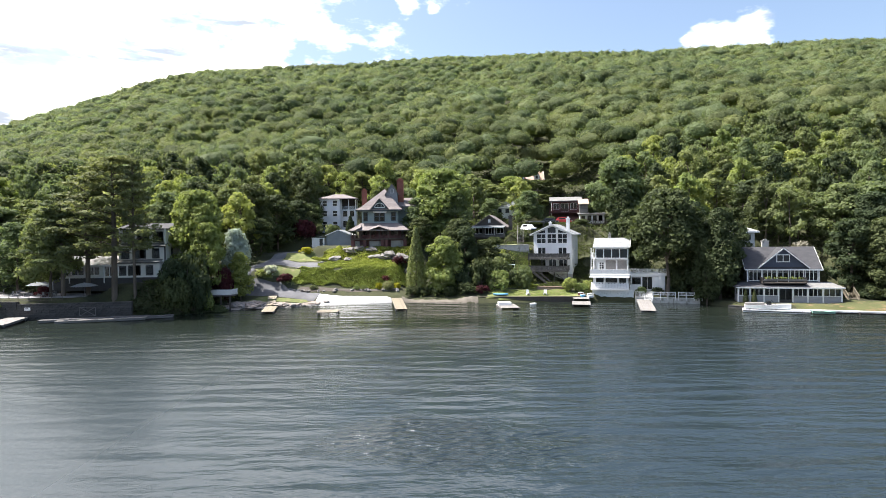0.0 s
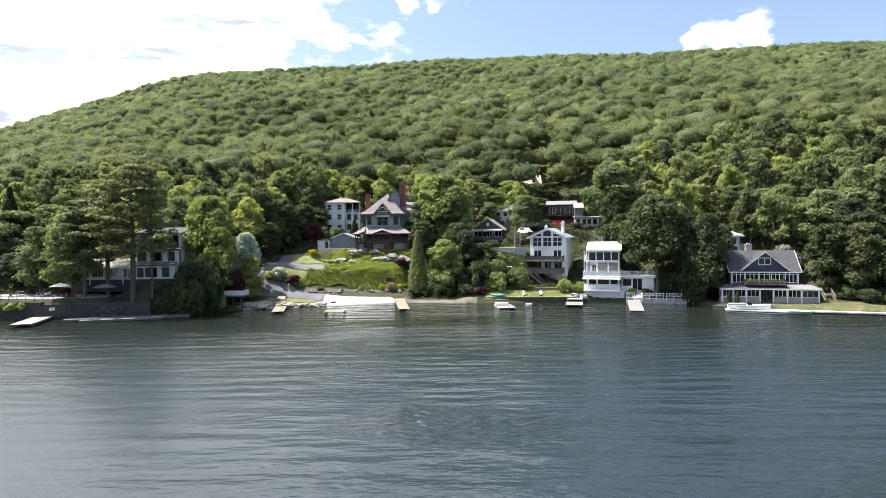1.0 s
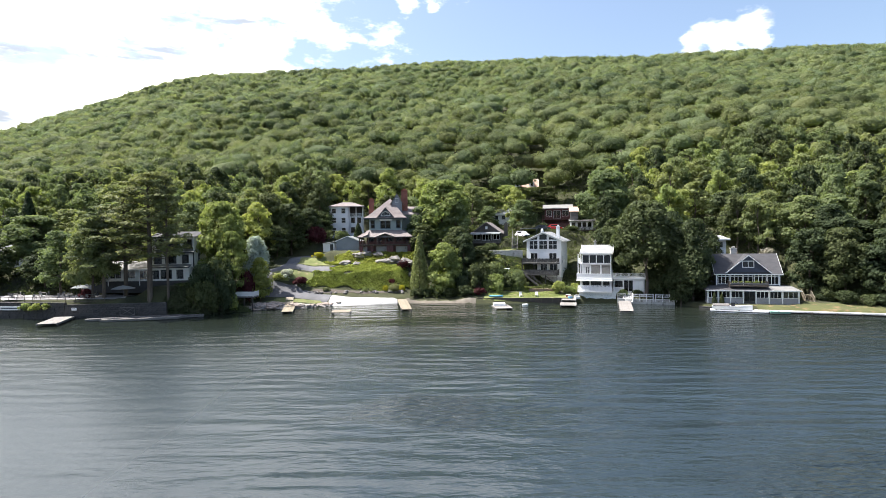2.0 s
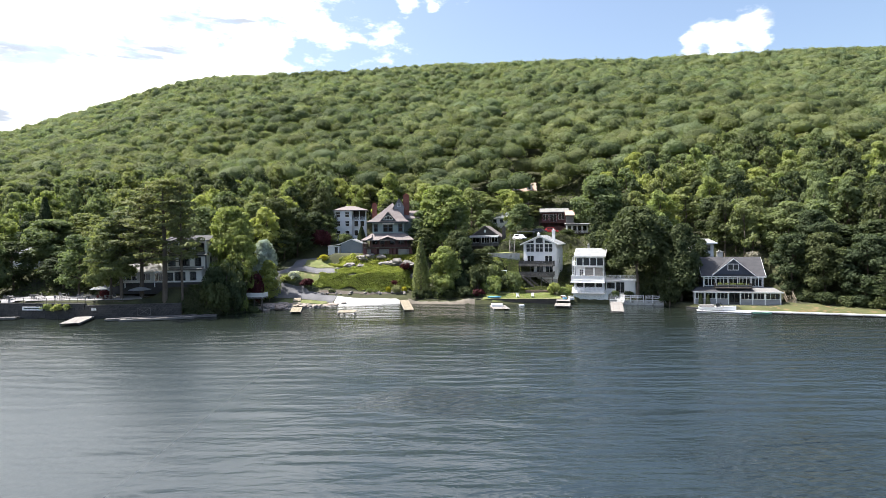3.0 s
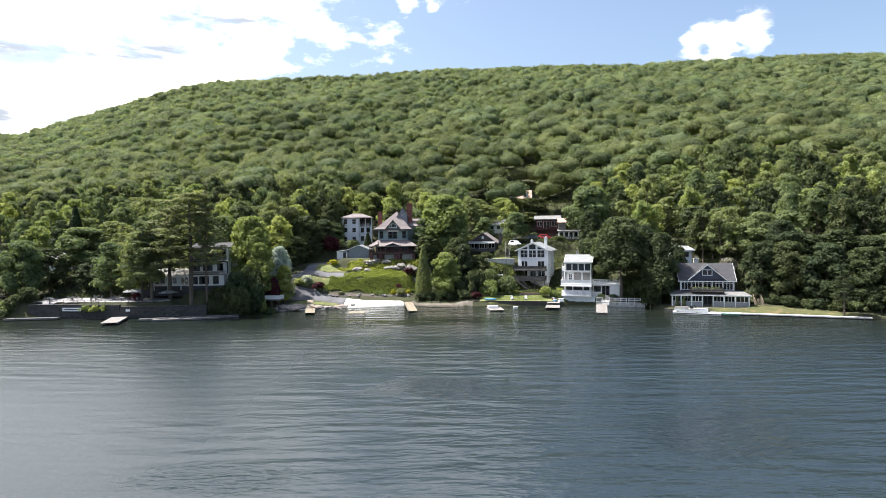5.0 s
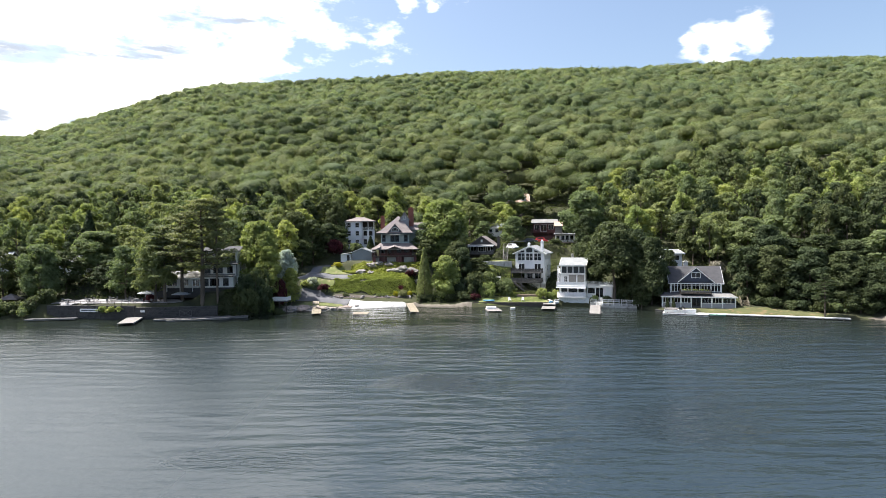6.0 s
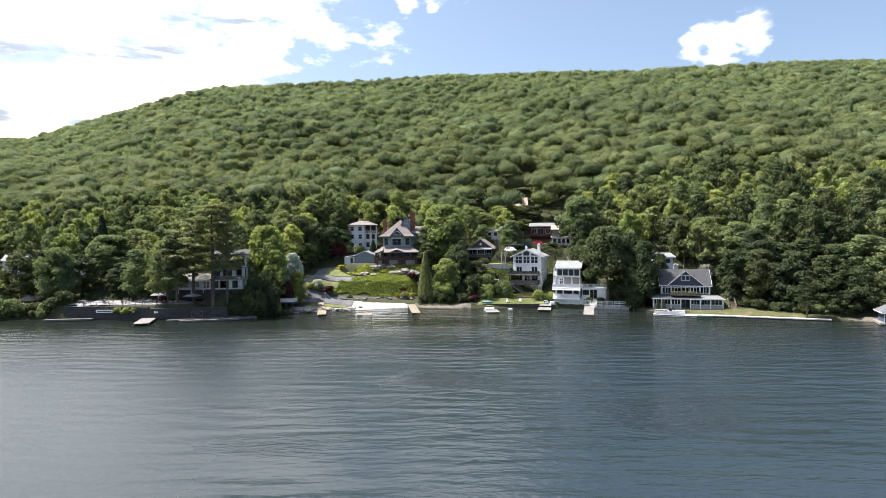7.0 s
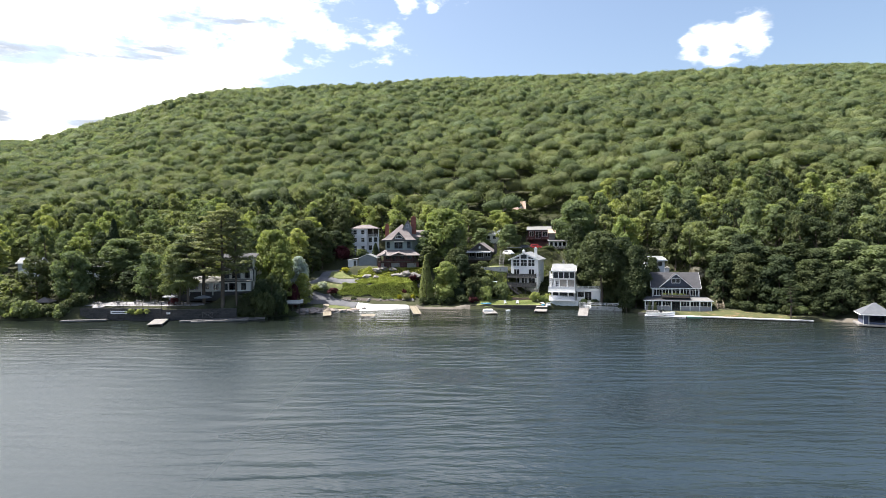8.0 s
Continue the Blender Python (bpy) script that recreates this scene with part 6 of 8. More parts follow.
FORMS = {"A": [(*broad_tree(s, 1.0, 2.6, 0.55, 80, 102, 0.053, 0.62, 12), 2.6) for s in (11, 12, 13)],
         "T": [(*broad_tree(s, 1.0, 2.9, 1.05, 80, 102, 0.053, 0.62, 14), 2.9) for s in (15, 16)],
         "R": [(*broad_tree(s, 1.0, 2.5, 0.12, 80, 102, 0.053, 0.7, 10), 2.5) for s in (17, 18)],
         "B": [(*broad_tree(s, 1.0, 3.1, 0.45, 60, 84, 0.060, 0.62, 8, 0.2), 3.1) for s in (21, 22, 23)],
         "C": [shrub(s) for s in (31, 32)],
         "M": [(*broad_tree(s, 1.0, 2.7, 0.7, 32, 46, 0.080, 0.66, 4), 2.7) for s in (41, 42, 43, 44)]}
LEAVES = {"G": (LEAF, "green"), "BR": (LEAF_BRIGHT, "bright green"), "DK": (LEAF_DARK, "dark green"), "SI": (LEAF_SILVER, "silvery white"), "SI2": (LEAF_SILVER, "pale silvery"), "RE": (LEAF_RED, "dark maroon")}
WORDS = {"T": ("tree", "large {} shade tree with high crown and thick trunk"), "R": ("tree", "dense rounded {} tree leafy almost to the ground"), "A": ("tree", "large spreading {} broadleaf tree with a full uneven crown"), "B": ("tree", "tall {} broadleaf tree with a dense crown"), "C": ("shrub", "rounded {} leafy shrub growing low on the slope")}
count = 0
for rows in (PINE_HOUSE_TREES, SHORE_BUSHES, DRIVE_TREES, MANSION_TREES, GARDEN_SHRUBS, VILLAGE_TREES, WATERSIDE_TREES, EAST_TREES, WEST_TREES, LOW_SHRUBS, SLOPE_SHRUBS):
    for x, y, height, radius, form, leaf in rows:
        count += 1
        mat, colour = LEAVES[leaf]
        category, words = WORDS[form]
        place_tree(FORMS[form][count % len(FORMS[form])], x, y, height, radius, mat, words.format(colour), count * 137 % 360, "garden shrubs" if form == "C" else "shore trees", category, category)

PINES, CONES = [pine_tree(s) for s in (51, 52)], [cone_tree(61), cone_tree(62, 3.2, 0.9)]
for k, (x, y, height, reach) in enumerate([(-58.9, 105.6, 25.0, 9.0), (-64.2, 106.5, 21.5, 7.2), (-67.6, 104.8, 18.5, 6.2), (-55.2, 105.6, 25.5, 4.6)]):
    place_tree(PINES[k % 2], x, y, height, reach, LEAF_PINE, "tall white pine with bare trunk and flat layered boughs", k * 70, "tall pines", "pine_tree", "pine tree")
place_tree(PINES[1], 81.6, 89.4, 9.5, 3.0, LEAF_DARK, "small sparse pine on the bank by the bulkhead", 40, "", "pine_tree", "pine tree")
place_tree(CONES[0], -5.6, 123.6, 14.4, 2.5, LEAF, "tall columnar arborvitae beside the white ramp", 0, "", "arborvitae", "conifer")
for x, y, height, reach in [(-23.3, 149.5, 8.0, 2.3), (-104, 136, 17, 3.6)]:
    place_tree(CONES[1], x, y, height, reach, LEAF_DARK, "dark pointed spruce among broadleaf trees", x * 11, "spruces", "spruce", "spruce")
for x, y in ((52.9, 103.0), (54.2, 102.6)):
    place_tree(CONES[0], x, y, 2.4, 0.55, LEAF_DARK, "small clipped conical evergreen in front of the porch", x * 31, "porch evergreens", "evergreen_shrub", "shrub")

# ---- the woods between the houses and up to the close forest ----
CLEAR = [(-43, -3, 96, 149), (-37, -19, 148, 170), (1, 52, 108, 158), (24, 48, 156, 178), (22, 41, 176, 219), (-80, -45, 96, 126), (-106, -60, 96, 115), (48, 71, 84, 117), (71, 87, 84, 100), (54, 67, 112, 131), (90, 112, 70, 84), (110, 124, 190, 209), (-112, -98, 120, 134), (3, 18, 142, 162), (-136, -118, 112, 137)]
rng = np.random.default_rng(77)
kept = [(r[0], r[1], r[3]) for rows in (PINE_HOUSE_TREES, DRIVE_TREES, MANSION_TREES, VILLAGE_TREES, WATERSIDE_TREES, EAST_TREES, WEST_TREES) for r in rows]
made = 0
for j in range(18):
    for i in range(52):
        x, y = -180 + (i + 0.5 * (j % 2) + rng.uniform(-0.35, 0.35)) * 7.0, 84 + (j + rng.uniform(-0.35, 0.35)) * 5.9
        if y < lerp(SHORE, x) + 4 or y > 187 or abs(x) > 0.80 * (y + 50) + 6 or any(a < x < b and c < y < d for a, b, c, d in CLEAR):
            continue
        if any((x - a) ** 2 + (y - b) ** 2 < (0.75 * r + 2.2) ** 2 for a, b, r in kept) or made >= 290:
            continue
        kept.append((x, y, 3.4))
        made += 1
        low = 0.8 if y < lerp(SHORE, x) + 25 else 1.0
        # east of the houses the mix is darker, with shade put into the leaf colour
        place_tree(FORMS["M"][made % 4], x, y, rng.uniform(10.5, 16) * low, rng.uniform(3.4, 5.0), ((LEAF, LEAF, LEAF_DARK, LEAF_BRIGHT) if x < 32 or y > 132 else (LEAF_DARK, LEAF, LEAF, LEAF_DARK))[int(rng.integers(4))], "woodland tree with a full green crown on the slope", rng.uniform(0, 360), "woodland trees")


def understory():
    """Undergrowth on the wooded slope, as one mass of small leaf tufts outside the cleared ground."""
    rng = np.random.default_rng(88)
    n = 150000
    x, y = rng.uniform(-140, 125, n), rng.uniform(72, 222, n)
    ok = (y > lerp(SHORE, x) + 1.5) & (np.abs(x) < 0.8 * (y + 50) + 6)
    for a, b, c, d in OPEN:
        ok &= ~((x > a) & (x < b) & (y > c) & (y < d))
    x, y = x[ok], y[ok]
    lump = 0.5 + 0.5 * np.sin(x * 0.9 + 2 * np.sin(y * 0.6)) * np.sin(y * 1.1 + x * 0.3)
    z = ground_z(x, y) + 1.5 * lump * rng.random(len(x)) + 0.1
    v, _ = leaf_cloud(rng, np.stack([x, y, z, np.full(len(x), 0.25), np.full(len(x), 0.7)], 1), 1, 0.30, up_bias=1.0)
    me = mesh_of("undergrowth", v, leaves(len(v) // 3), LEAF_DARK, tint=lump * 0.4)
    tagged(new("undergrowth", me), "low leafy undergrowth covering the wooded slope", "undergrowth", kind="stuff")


OPEN = [(-41, -5, 96, 147), (-36, -20, 142, 170), (5, 31, 108, 123), (8, 28, 123, 140), (28, 50, 105, 122), (5, 35, 138, 160), (-74, -49, 100, 124), (-98, -60, 96, 113), (49, 70, 84, 114), (70, 92, 80, 104), (86, 100, 70, 90)]
understory()

# ---- drives, ramp, lawns and garden cover ----
def drape(name, poly, mat, label, category, lift=0.05, step=0.35, kind="structure"):
    """A sheet that follows the ground inside the outline poly, a little above it."""
    px, py = np.array([p[0] for p in poly]), np.array([p[1] for p in poly])

    def inside(x, y):
        hit = np.zeros(x.shape, bool)
        j = len(px) - 1
        for i in range(len(px)):
            cross = ((py[i] > y) != (py[j] > y)) & (x < (px[j] - px[i]) * (y - py[i]) / (py[j] - py[i] + 1e-12) + px[i])
            hit ^= cross
            j = i
        return hit

    gx, gy = np.arange(px.min(), px.max() + step, step), np.arange(py.min(), py.max() + step, step)
    X, Y = np.meshgrid(gx, gy)
    ok = inside(X[:-1, :-1] + step / 2, Y[:-1, :-1] + step / 2)
    Z = ground_z(X, Y) + lift
    k = np.arange(X.size).reshape(X.shape)
    faces = np.stack([k[:-1, :-1], k[:-1, 1:], k[1:, 1:], k[1:, :-1]], -1)[ok]
    used, inv = np.unique(faces, return_inverse=True)
    me = mesh_of(name, np.stack([X, Y, Z], -1).reshape(-1, 3)[used], inv.reshape(-1, 4), mat, True)
    return tagged(new(name, me), label, category, kind=kind)


def ribbon(name, pts, width, mat, label, category, lift=0.08):
    """A way along the plan points, as wide as given, lying on the ground."""
    P = [Vector((*p, 0)) for p in pts]
    fine = []
    for a, b in zip(P, P[1:]):
        n = max(2, int((b - a).length / 0.6))
        fine += [a.lerp(b, k / n) for k in range(n)]
    fine.append(P[-1])
    for _ in range(6):
        fine = [fine[0]] + [(a + 2 * b + c) / 4 for a, b, c in zip(fine, fine[1:], fine[2:])] + [fine[-1]]
    V, cols = [], 7
    for k, c in enumerate(fine):
        d = (fine[min(k + 1, len(fine) - 1)] - fine[max(k - 1, 0)]).normalized()
        side = Vector((d.y, -d.x, 0))
        for s in range(cols):
            q = c + side * width * (s / (cols - 1) - 0.5)
            V.append((q.x, q.y, gz(q.x, q.y) + lift - (0.12 if s in (0, cols - 1) else 0)))
    F = [(k * cols + s, k * cols + s + 1, (k + 1) * cols + s + 1, (k + 1) * cols + s) for k in range(len(fine) - 1) for s in range(cols - 1)]
    return tagged(new(name, mesh_of(name, V, F, mat, True)), label, category, kind="structure")


WHITE_RAMP = surf("white_concrete", (0.52, 0.51, 0.495), (0.66, 0.65, 0.63), 0.5, 0.9, 0.01, 8, worn=(0.40, 0.385, 0.365))
GRAVEL = surf("shore_gravel", (0.085, 0.074, 0.060), (0.175, 0.155, 0.128), 0.6, 1.0, 0.04, 8)
PAVING = surf("patio_paving", (0.20, 0.195, 0.20), (0.33, 0.32, 0.325), 0.4, 0.9, 0.01, 8)
LEDGE = surf("pink_granite_ledge", (0.19, 0.150, 0.128), (0.40, 0.335, 0.290), 0.7, 0.9, 0.10, 5, worn=(0.15, 0.13, 0.11))
GARDEN_STONE = surf("red_tan_stone", (0.17, 0.11, 0.088), (0.33, 0.24, 0.20), 1.2, 0.95, 0.05, 6)
MULCH = surf("dark_mulch", (0.05, 0.042, 0.036), (0.10, 0.085, 0.072), 0.6, 1.0, 0.04, 8)
ribbon("road", [(-46, 123), (-42, 122.4), (-36, 121.6), (-30, 120.9), (-25.6, 119.6)], 3.9, ASPHALT, "grey asphalt drive along the shore to the ramp", "driveway")
ribbon("road", [(-42.5, 124.5), (-40.2, 127.5), (-37.4, 129.8), (-32, 130.2), (-26.5, 129.7)], 3.0, ASPHALT, "grey asphalt drive across the terraced slope", "driveway", 0.1)
ribbon("road", [(-38.0, 129.5), (-37.2, 134), (-36.2, 140), (-34, 145)], 3.0, ASPHALT, "grey asphalt drive climbing to the sheds", "driveway", 0.12)
drape("pavement", [(-25.8, 115.0), (-25.4, 121.0), (-22.5, 120.5), (-20, 120.0), (-17.5, 119.9), (-14, 119.6), (-11.5, 119.6), (-9.3, 119.2), (-9.0, 117.8), (-16, 115.2)], WHITE_RAMP, "bright white concrete boat ramp at the waterline", "boat ramp", 0.07, 0.1)
drape("lawn", [(-40, 116.6), (-37.5, 119.4), (-27.5, 118.6), (-27, 117.6), (-33, 117.0)], LAWN, "sunlit mown grass strip above the rocky shore", "lawn")
drape("lawn", [(-36, 131.6), (-30, 132), (-27, 132), (-28, 135), (-31, 138), (-35.3, 137.5)], LAWN, "mown lawn beside the upper drive", "lawn")
drape("lawn", [(-41.0, 126), (-37.6, 123.8), (-31, 124.4), (-31, 127.8), (-37, 127.8)], LAWN, "mown grass bank below the upper drive", "lawn", 0.06)
drape("lawn", [(8.5, 116.9), (27.6, 115.9), (27, 120.4), (19, 121.2), (10, 121)], LAWN, "small waterfront lawn behind the timber seawall", "lawn")
drape("lawn", [(11.5, 127.6), (19, 127.6), (19, 131), (11.5, 131)], LAWN, "rough grass terrace below a concrete wall", "lawn")
drape("lawn", [(12, 133.2), (19.6, 133.2), (19.6, 139), (12, 139)], LAWN, "grass terrace above a concrete wall", "lawn")
drape("lawn", [(58.5, 96.8), (69, 92.8), (84, 87.1), (86, 86.6), (83, 94), (77, 98.5), (70, 101), (67.4, 99.0), (58.5, 101.4)], DRY_SHADED_LAWN, "patchy lawn along the white bulkhead", "lawn")
drape("pavement", [(-27.0, 117.6), (-40.5, 113), (-42, 109), (-36, 109.8), (-30, 111.5), (-25.5, 114.2)], LEDGE, "pale rock ledge and gravel at the shore", "shore", 0.06)
drape("pavement", [(-8.8, 118.9), (-4, 118.0), (3, 117.0), (6.8, 116.4), (6.8, 117.6), (3, 118.4), (-4, 119.4), (-8.5, 120.2)], GRAVEL, "gravel strip beach below shrubs", "shore", 0.05)
drape("pavement", [(-94.5, 103.8), (-90, 103.4), (-64, 102.0), (-63.5, 109.5), (-74, 112), (-94.5, 112)], PAVING, "grey paved patio above the stone seawall", "patio", 0.07)
drape("pavement", [(-30.5, 122.6), (-22, 122.2), (-10, 122.0), (-9, 123.8), (-22, 124.2), (-30, 124.2)], MULCH, "dark mulched bed below the green bank", "garden bed", 0.05)
drape("pavement", [(89.0, 87.3), (92, 86), (98, 81.2), (100, 83), (93, 87.6)], GRAVEL, "gravel shore beside the boathouse", "shore", 0.06)


def ground_cover(name, poly, n, size, tall, mat, label, seed):
    """Low creeping growth as one mass of small leaf tufts inside a box of the plan."""
    rng = np.random.default_rng(seed)
    (x0, x1, y0, y1) = poly
    x, y = rng.uniform(x0, x1, n), rng.uniform(y0, y1, n)
    ragged = 0.5 + 0.9 * np.sin(x * 0.9) * np.sin(x * 0.37 + 1)
    keep = (y > y0 + 0.6 * ragged) & (y < y1 - 0.5 * ragged) & (x > x0 + 2.5 * (0.5 + 0.5 * np.sin(y * 1.3))) & (x < x1 - 1.2 * (0.5 + 0.5 * np.sin(y * 1.7)))
    x, y = x[keep], y[keep]
    n = len(x)
    lump = 0.5 + 0.5 * np.sin(x * 1.7 + np.sin(y * 1.9) * 1.4) * np.sin(y * 2.3 + x * 0.6)
    z = ground_z(x, y) + tall * lump * rng.random(n) + 0.05
    q, tint = leaf_cloud(rng, np.stack([x, y, z, np.full(n, size * 0.8), np.full(n, 0.6)], 1), 1, size, up_bias=1.8, jitter=0.4)
    tint = lump * 0.35 + rng.random(n) * 0.1
    return tagged(new(name, mesh_of(name, q, leaves(len(q) // 3), mat, tint=tint)), label, "ground cover", kind="stuff")


ground_cover("juniper_bank", (-33.0, -7.0, 124.5, 127.9), 44000, 0.115, 0.6, LEAF_LIME, "yellow-green creeping juniper covering the terraced bank", 3)
ground_cover("juniper_slope", (-30.0, -6.0, 131.9, 137.2), 34000, 0.13, 0.6, LEAF_LIME, "yellow-green ground cover between boulders below the mansion", 4)
ground_cover("juniper_terrace", (-27.5, -5.5, 127.2, 132.6), 32000, 0.115, 0.45, LEAF_LIME, "yellow-green creeping juniper on the terrace below boulders", 13)
ground_cover("lawn_tufts", (9, 27, 117.2, 120.8), 9000, 0.06, 0.12, LEAF_BRIGHT, "short grass blades on the waterfront lawn", 5)
ground_cover("terrace_weeds", (8.0, 20.5, 121.5, 131.2), 26000, 0.12, 0.7, LEAF_BRIGHT, "weedy green growth on the terrace slope", 6)
ground_cover("slope_weeds", (18.5, 33, 122, 141), 15000, 0.16, 0.6, LEAF_DARK, "weedy growth around the gabled house", 8)
ground_cover("hill_weeds", (3, 36, 138, 164), 20000, 0.18, 0.7, LEAF_DARK, "weedy growth between the upper houses", 9)
ground_cover("bank_weeds", (-56, -41.5, 101.5, 112), 14000, 0.16, 0.9, LEAF_DARK, "dark tangled growth on the steep shore bank", 7)


def boulder(seed, x, y, r, flat=0.7, sink=0.3, name="boulder", label="weathered grey granite boulder half sunk in the bank", group="boulders", mat=None):
    rng = np.random.default_rng(seed)
    bm = bmesh.new()
    bmesh.ops.create_icosphere(bm, subdivisions=3, radius=1)
    off = Vector(rng.uniform(-50, 50, 3))
    for v in bm.verts:
        d = v.co.normalized()
        k = 0.8 + 0.5 * noise.noise(d * 1.1 + off) + 0.35 * abs(noise.noise(d * 2.2 + off)) + 0.16 * noise.noise(d * 5 + off)
        k = 0.55 * k + 0.45 * round(k * 6) / 6
        v.co = Vector((d.x * (1 + 0.3 * rng.random() * 0.2), d.y, d.z * flat)) * k * r
    me = bpy.data.meshes.new(name)
    bm.to_mesh(me)
    bm.free()
    me.materials.append(mat or ROCK)
    ob = new(name, me)
    ob.matrix_world = pose(x, y, gz(x, y) + r * flat * (0.5 - sink), 0, 0, rng.uniform(0, 360))
    return tagged(ob, label, "rock", group)


for k, (x, y, r) in enumerate([(-21.2, 135.2, 1.7), (-19.2, 135.6, 1.5), (-24.0, 132.8, 1.7), (-21.4, 132.6, 1.2), (-15.2, 133.4, 1.9), (-12.4, 133.6, 2.5), (-9.6, 133.2, 2.4), (-16.2, 135.4, 1.4), (-7.8, 132.0, 1.6), (-31.6, 128.1, 0.6), (-27, 131.3, 0.5), (-7.2, 128.2, 0.9)]):
    boulder(100 + k, x, y, r * 0.95, 0.5, 0.42)
rng = np.random.default_rng(9)
for k in range(34):
    t = k / 33
    x = -40.5 + 16.5 * t + rng.normal() * 0.3
    boulder(200 + k, x, lerp(SHORE, x) + rng.uniform(-0.2, 1.9), rng.uniform(0.35, 1.0), 0.5, 0.25, "shore_rock", "pale rounded rock at the waterline", "shore rocks")
for k in range(20):
    x = -41.2 + 16.0 * (k + rng.random()) / 20
    if abs(x + 33.6) < 1.7:
        continue
    boulder(300 + k, x, lerp(SHORE, x) + rng.uniform(0.6, 3.8), rng.uniform(1.0, 1.9), 0.32, 0.36, "ledge_rock", "broad pinkish granite slab on the shore ledge", "ledge rocks", LEDGE)
for k in range(22):
    x = rng.uniform(-32, -9)
    boulder(260 + k, x, 122.2 + rng.uniform(-0.3, 0.8), rng.uniform(0.25, 0.6), 0.6, 0.2, "bed_rock", "pale stone edging the mulched bed", "bed rocks")


# ---- walls, docks and boats ----
def dry_wall(x0, y0, x1, y1, base, height, label, seed, name="stone_wall", mat=None, thick=0.7):
    """A wall of irregular stones in rough courses: each stone a block of its own, over a dark core."""
    rng = np.random.default_rng(seed)
    m, length = plan_frame((x0, y0), (x1, y1))
    top = thing(name, m @ Matrix.Translation((0, 0, base)), label, "wall")
    part("core", boxes((0.02, length - 0.02, 0.12, thick, -0.8, height - 0.05)), MULCH, top)
    kinds = []
    for _ in range(6):
        bm = boxes((-0.5, 0.5, 0, 1, 0, 1))
        for v in bm.verts:
            v.co += Vector(rng.uniform(-0.07, 0.07, 3))
        bmesh.ops.recalc_face_normals(bm, faces=bm.faces)
        me = bpy.data.meshes.new("stone")
        bm.to_mesh(me)
        bm.free()
        me.materials.append(mat or STONE_WALL)
        kinds.append(me)
    z, n = 0.0, 0
    while z < height - 0.1 and n < 300:
        c = min(rng.uniform(0.30, 0.48), height - z)
        u = -rng.uniform(0, 0.3)
        while u < length and n < 300:
            w = rng.uniform(0.45, 1.05)
            o = new("stone", kinds[int(rng.integers(6))])
            o.parent = top
            a, b = max(u, 0), min(u + w, length)
            o.matrix_local = Matrix.Translation(((a + b) / 2, rng.uniform(-0.05, 0.05), z)) @ Matrix.Diagonal((max(b - a, 0.1) * 0.97, 0.4, c * 0.96, 1))
            u += w
            n += 1
        z += c
    part("cap", boxes((0, length, -0.05, thick, height - 0.02, height + 0.06)), mat or STONE_WALL, top)
    return top


dry_wall(-95, 103.0, -72.5, 99.9, -0.2, 3.3, "dark field-stone seawall below the patio", 1)
dry_wall(-72.4, 99.9, -54, 101.9, -0.2, 2.9, "dark field-stone seawall with a lattice gate", 2)
dry_wall(19.3, 121.6, 25.6, 120.4, 1.1, 1.4, "low tan stone garden wall behind the lawn", 3, mat=GARDEN_STONE, thick=0.5)


def plain_wall(pts, base, height, thick, mat, name, label):
    top = thing(name, pose(*pts[0], base), label, "wall")
    for a, b in zip(pts, pts[1:]):
        m, length = plan_frame((a[0] - pts[0][0], a[1] - pts[0][1]), (b[0] - pts[0][0], b[1] - pts[0][1]))
        n = max(1, round(length / 2.4))
        for k in range(n):
            part("panel", boxes((length * k / n + 0.02, length * (k + 1) / n - 0.02, 0, thick, -1.2, height), m=m), mat, top)
        part("cap", boxes((0, length, -0.06, thick + 0.06, height, height + 0.1), m=m), mat, top)
    return top


plain_wall([(7.2, 117.4), (16.5, 116.4), (28.2, 115.3)], 0.0, 1.0, 0.3, DARK_WOOD, "timber_seawall", "dark timber seawall in front of the small lawn")
plain_wall([(10.8, 131.4), (19.2, 130.9)], 9.0, 2.0, 0.3, CONCRETE, "retaining_wall", "grey concrete retaining wall with a grassy top")
plain_wall([(37.0, 113.6), (47.8, 109.6)], -0.1, 1.0, 0.4, CONCRETE, "seawall", "low dark concrete seawall under a white fence")
plain_wall([(50.2, 103.8), (52.4, 101.6), (57.2, 98.4)], -0.1, 0.45, 0.4, STONE_WALL, "seawall", "low concrete seawall in front of the lake house")


OLD_PLANKS = surf("old_dark_planks", (0.03, 0.03, 0.033), (0.13, 0.128, 0.13), 0.8, 0.9, 0.01, 9, stretch=(0.4, 1, 1), contrast=(0.4, 0.62))


def plank_dock(x, y, turn, w, length, z, mat, label, name="dock", tilt=0.0, legs=True, category="dock"):
    """A dock of cross planks on two beams, from its landward end out along local -y."""
    d = thing(name, pose(x, y, z, tilt, 0, turn), label, category, "docks")
    for s in (-0.5, 0.5):
        part("beam", boxes((s * (w - 0.24) - 0.08, s * (w - 0.24) + 0.08, -length, 0, -0.34, -0.06)), GREY_WOOD, d)
    n = int(length / 0.3)
    share = boxes((-w / 2, w / 2, -0.14, 0.14, -0.055, 0.0))
    first = part("plank", share, mat, d)
    first.location = (0, -length / n / 2, 0)
    for k in range(1, n):
        o = new("plank", first.data)
        o.parent, o.location = d, (0, -length * (k + 0.5) / n, (k * 7 % 5) * 0.003)
    if legs:
        for s in (-1, 1):
            for v in (0.12, 0.95):
                bm = bmesh.new()
                tube(bm, (s * (w / 2 - 0.05), -length * v, -1.8), (s * (w / 2 - 0.05), -length * v, 0.12), 0.06, 0.06, 8)
                part("piling", bm, GREY_WOOD, d)
    return d


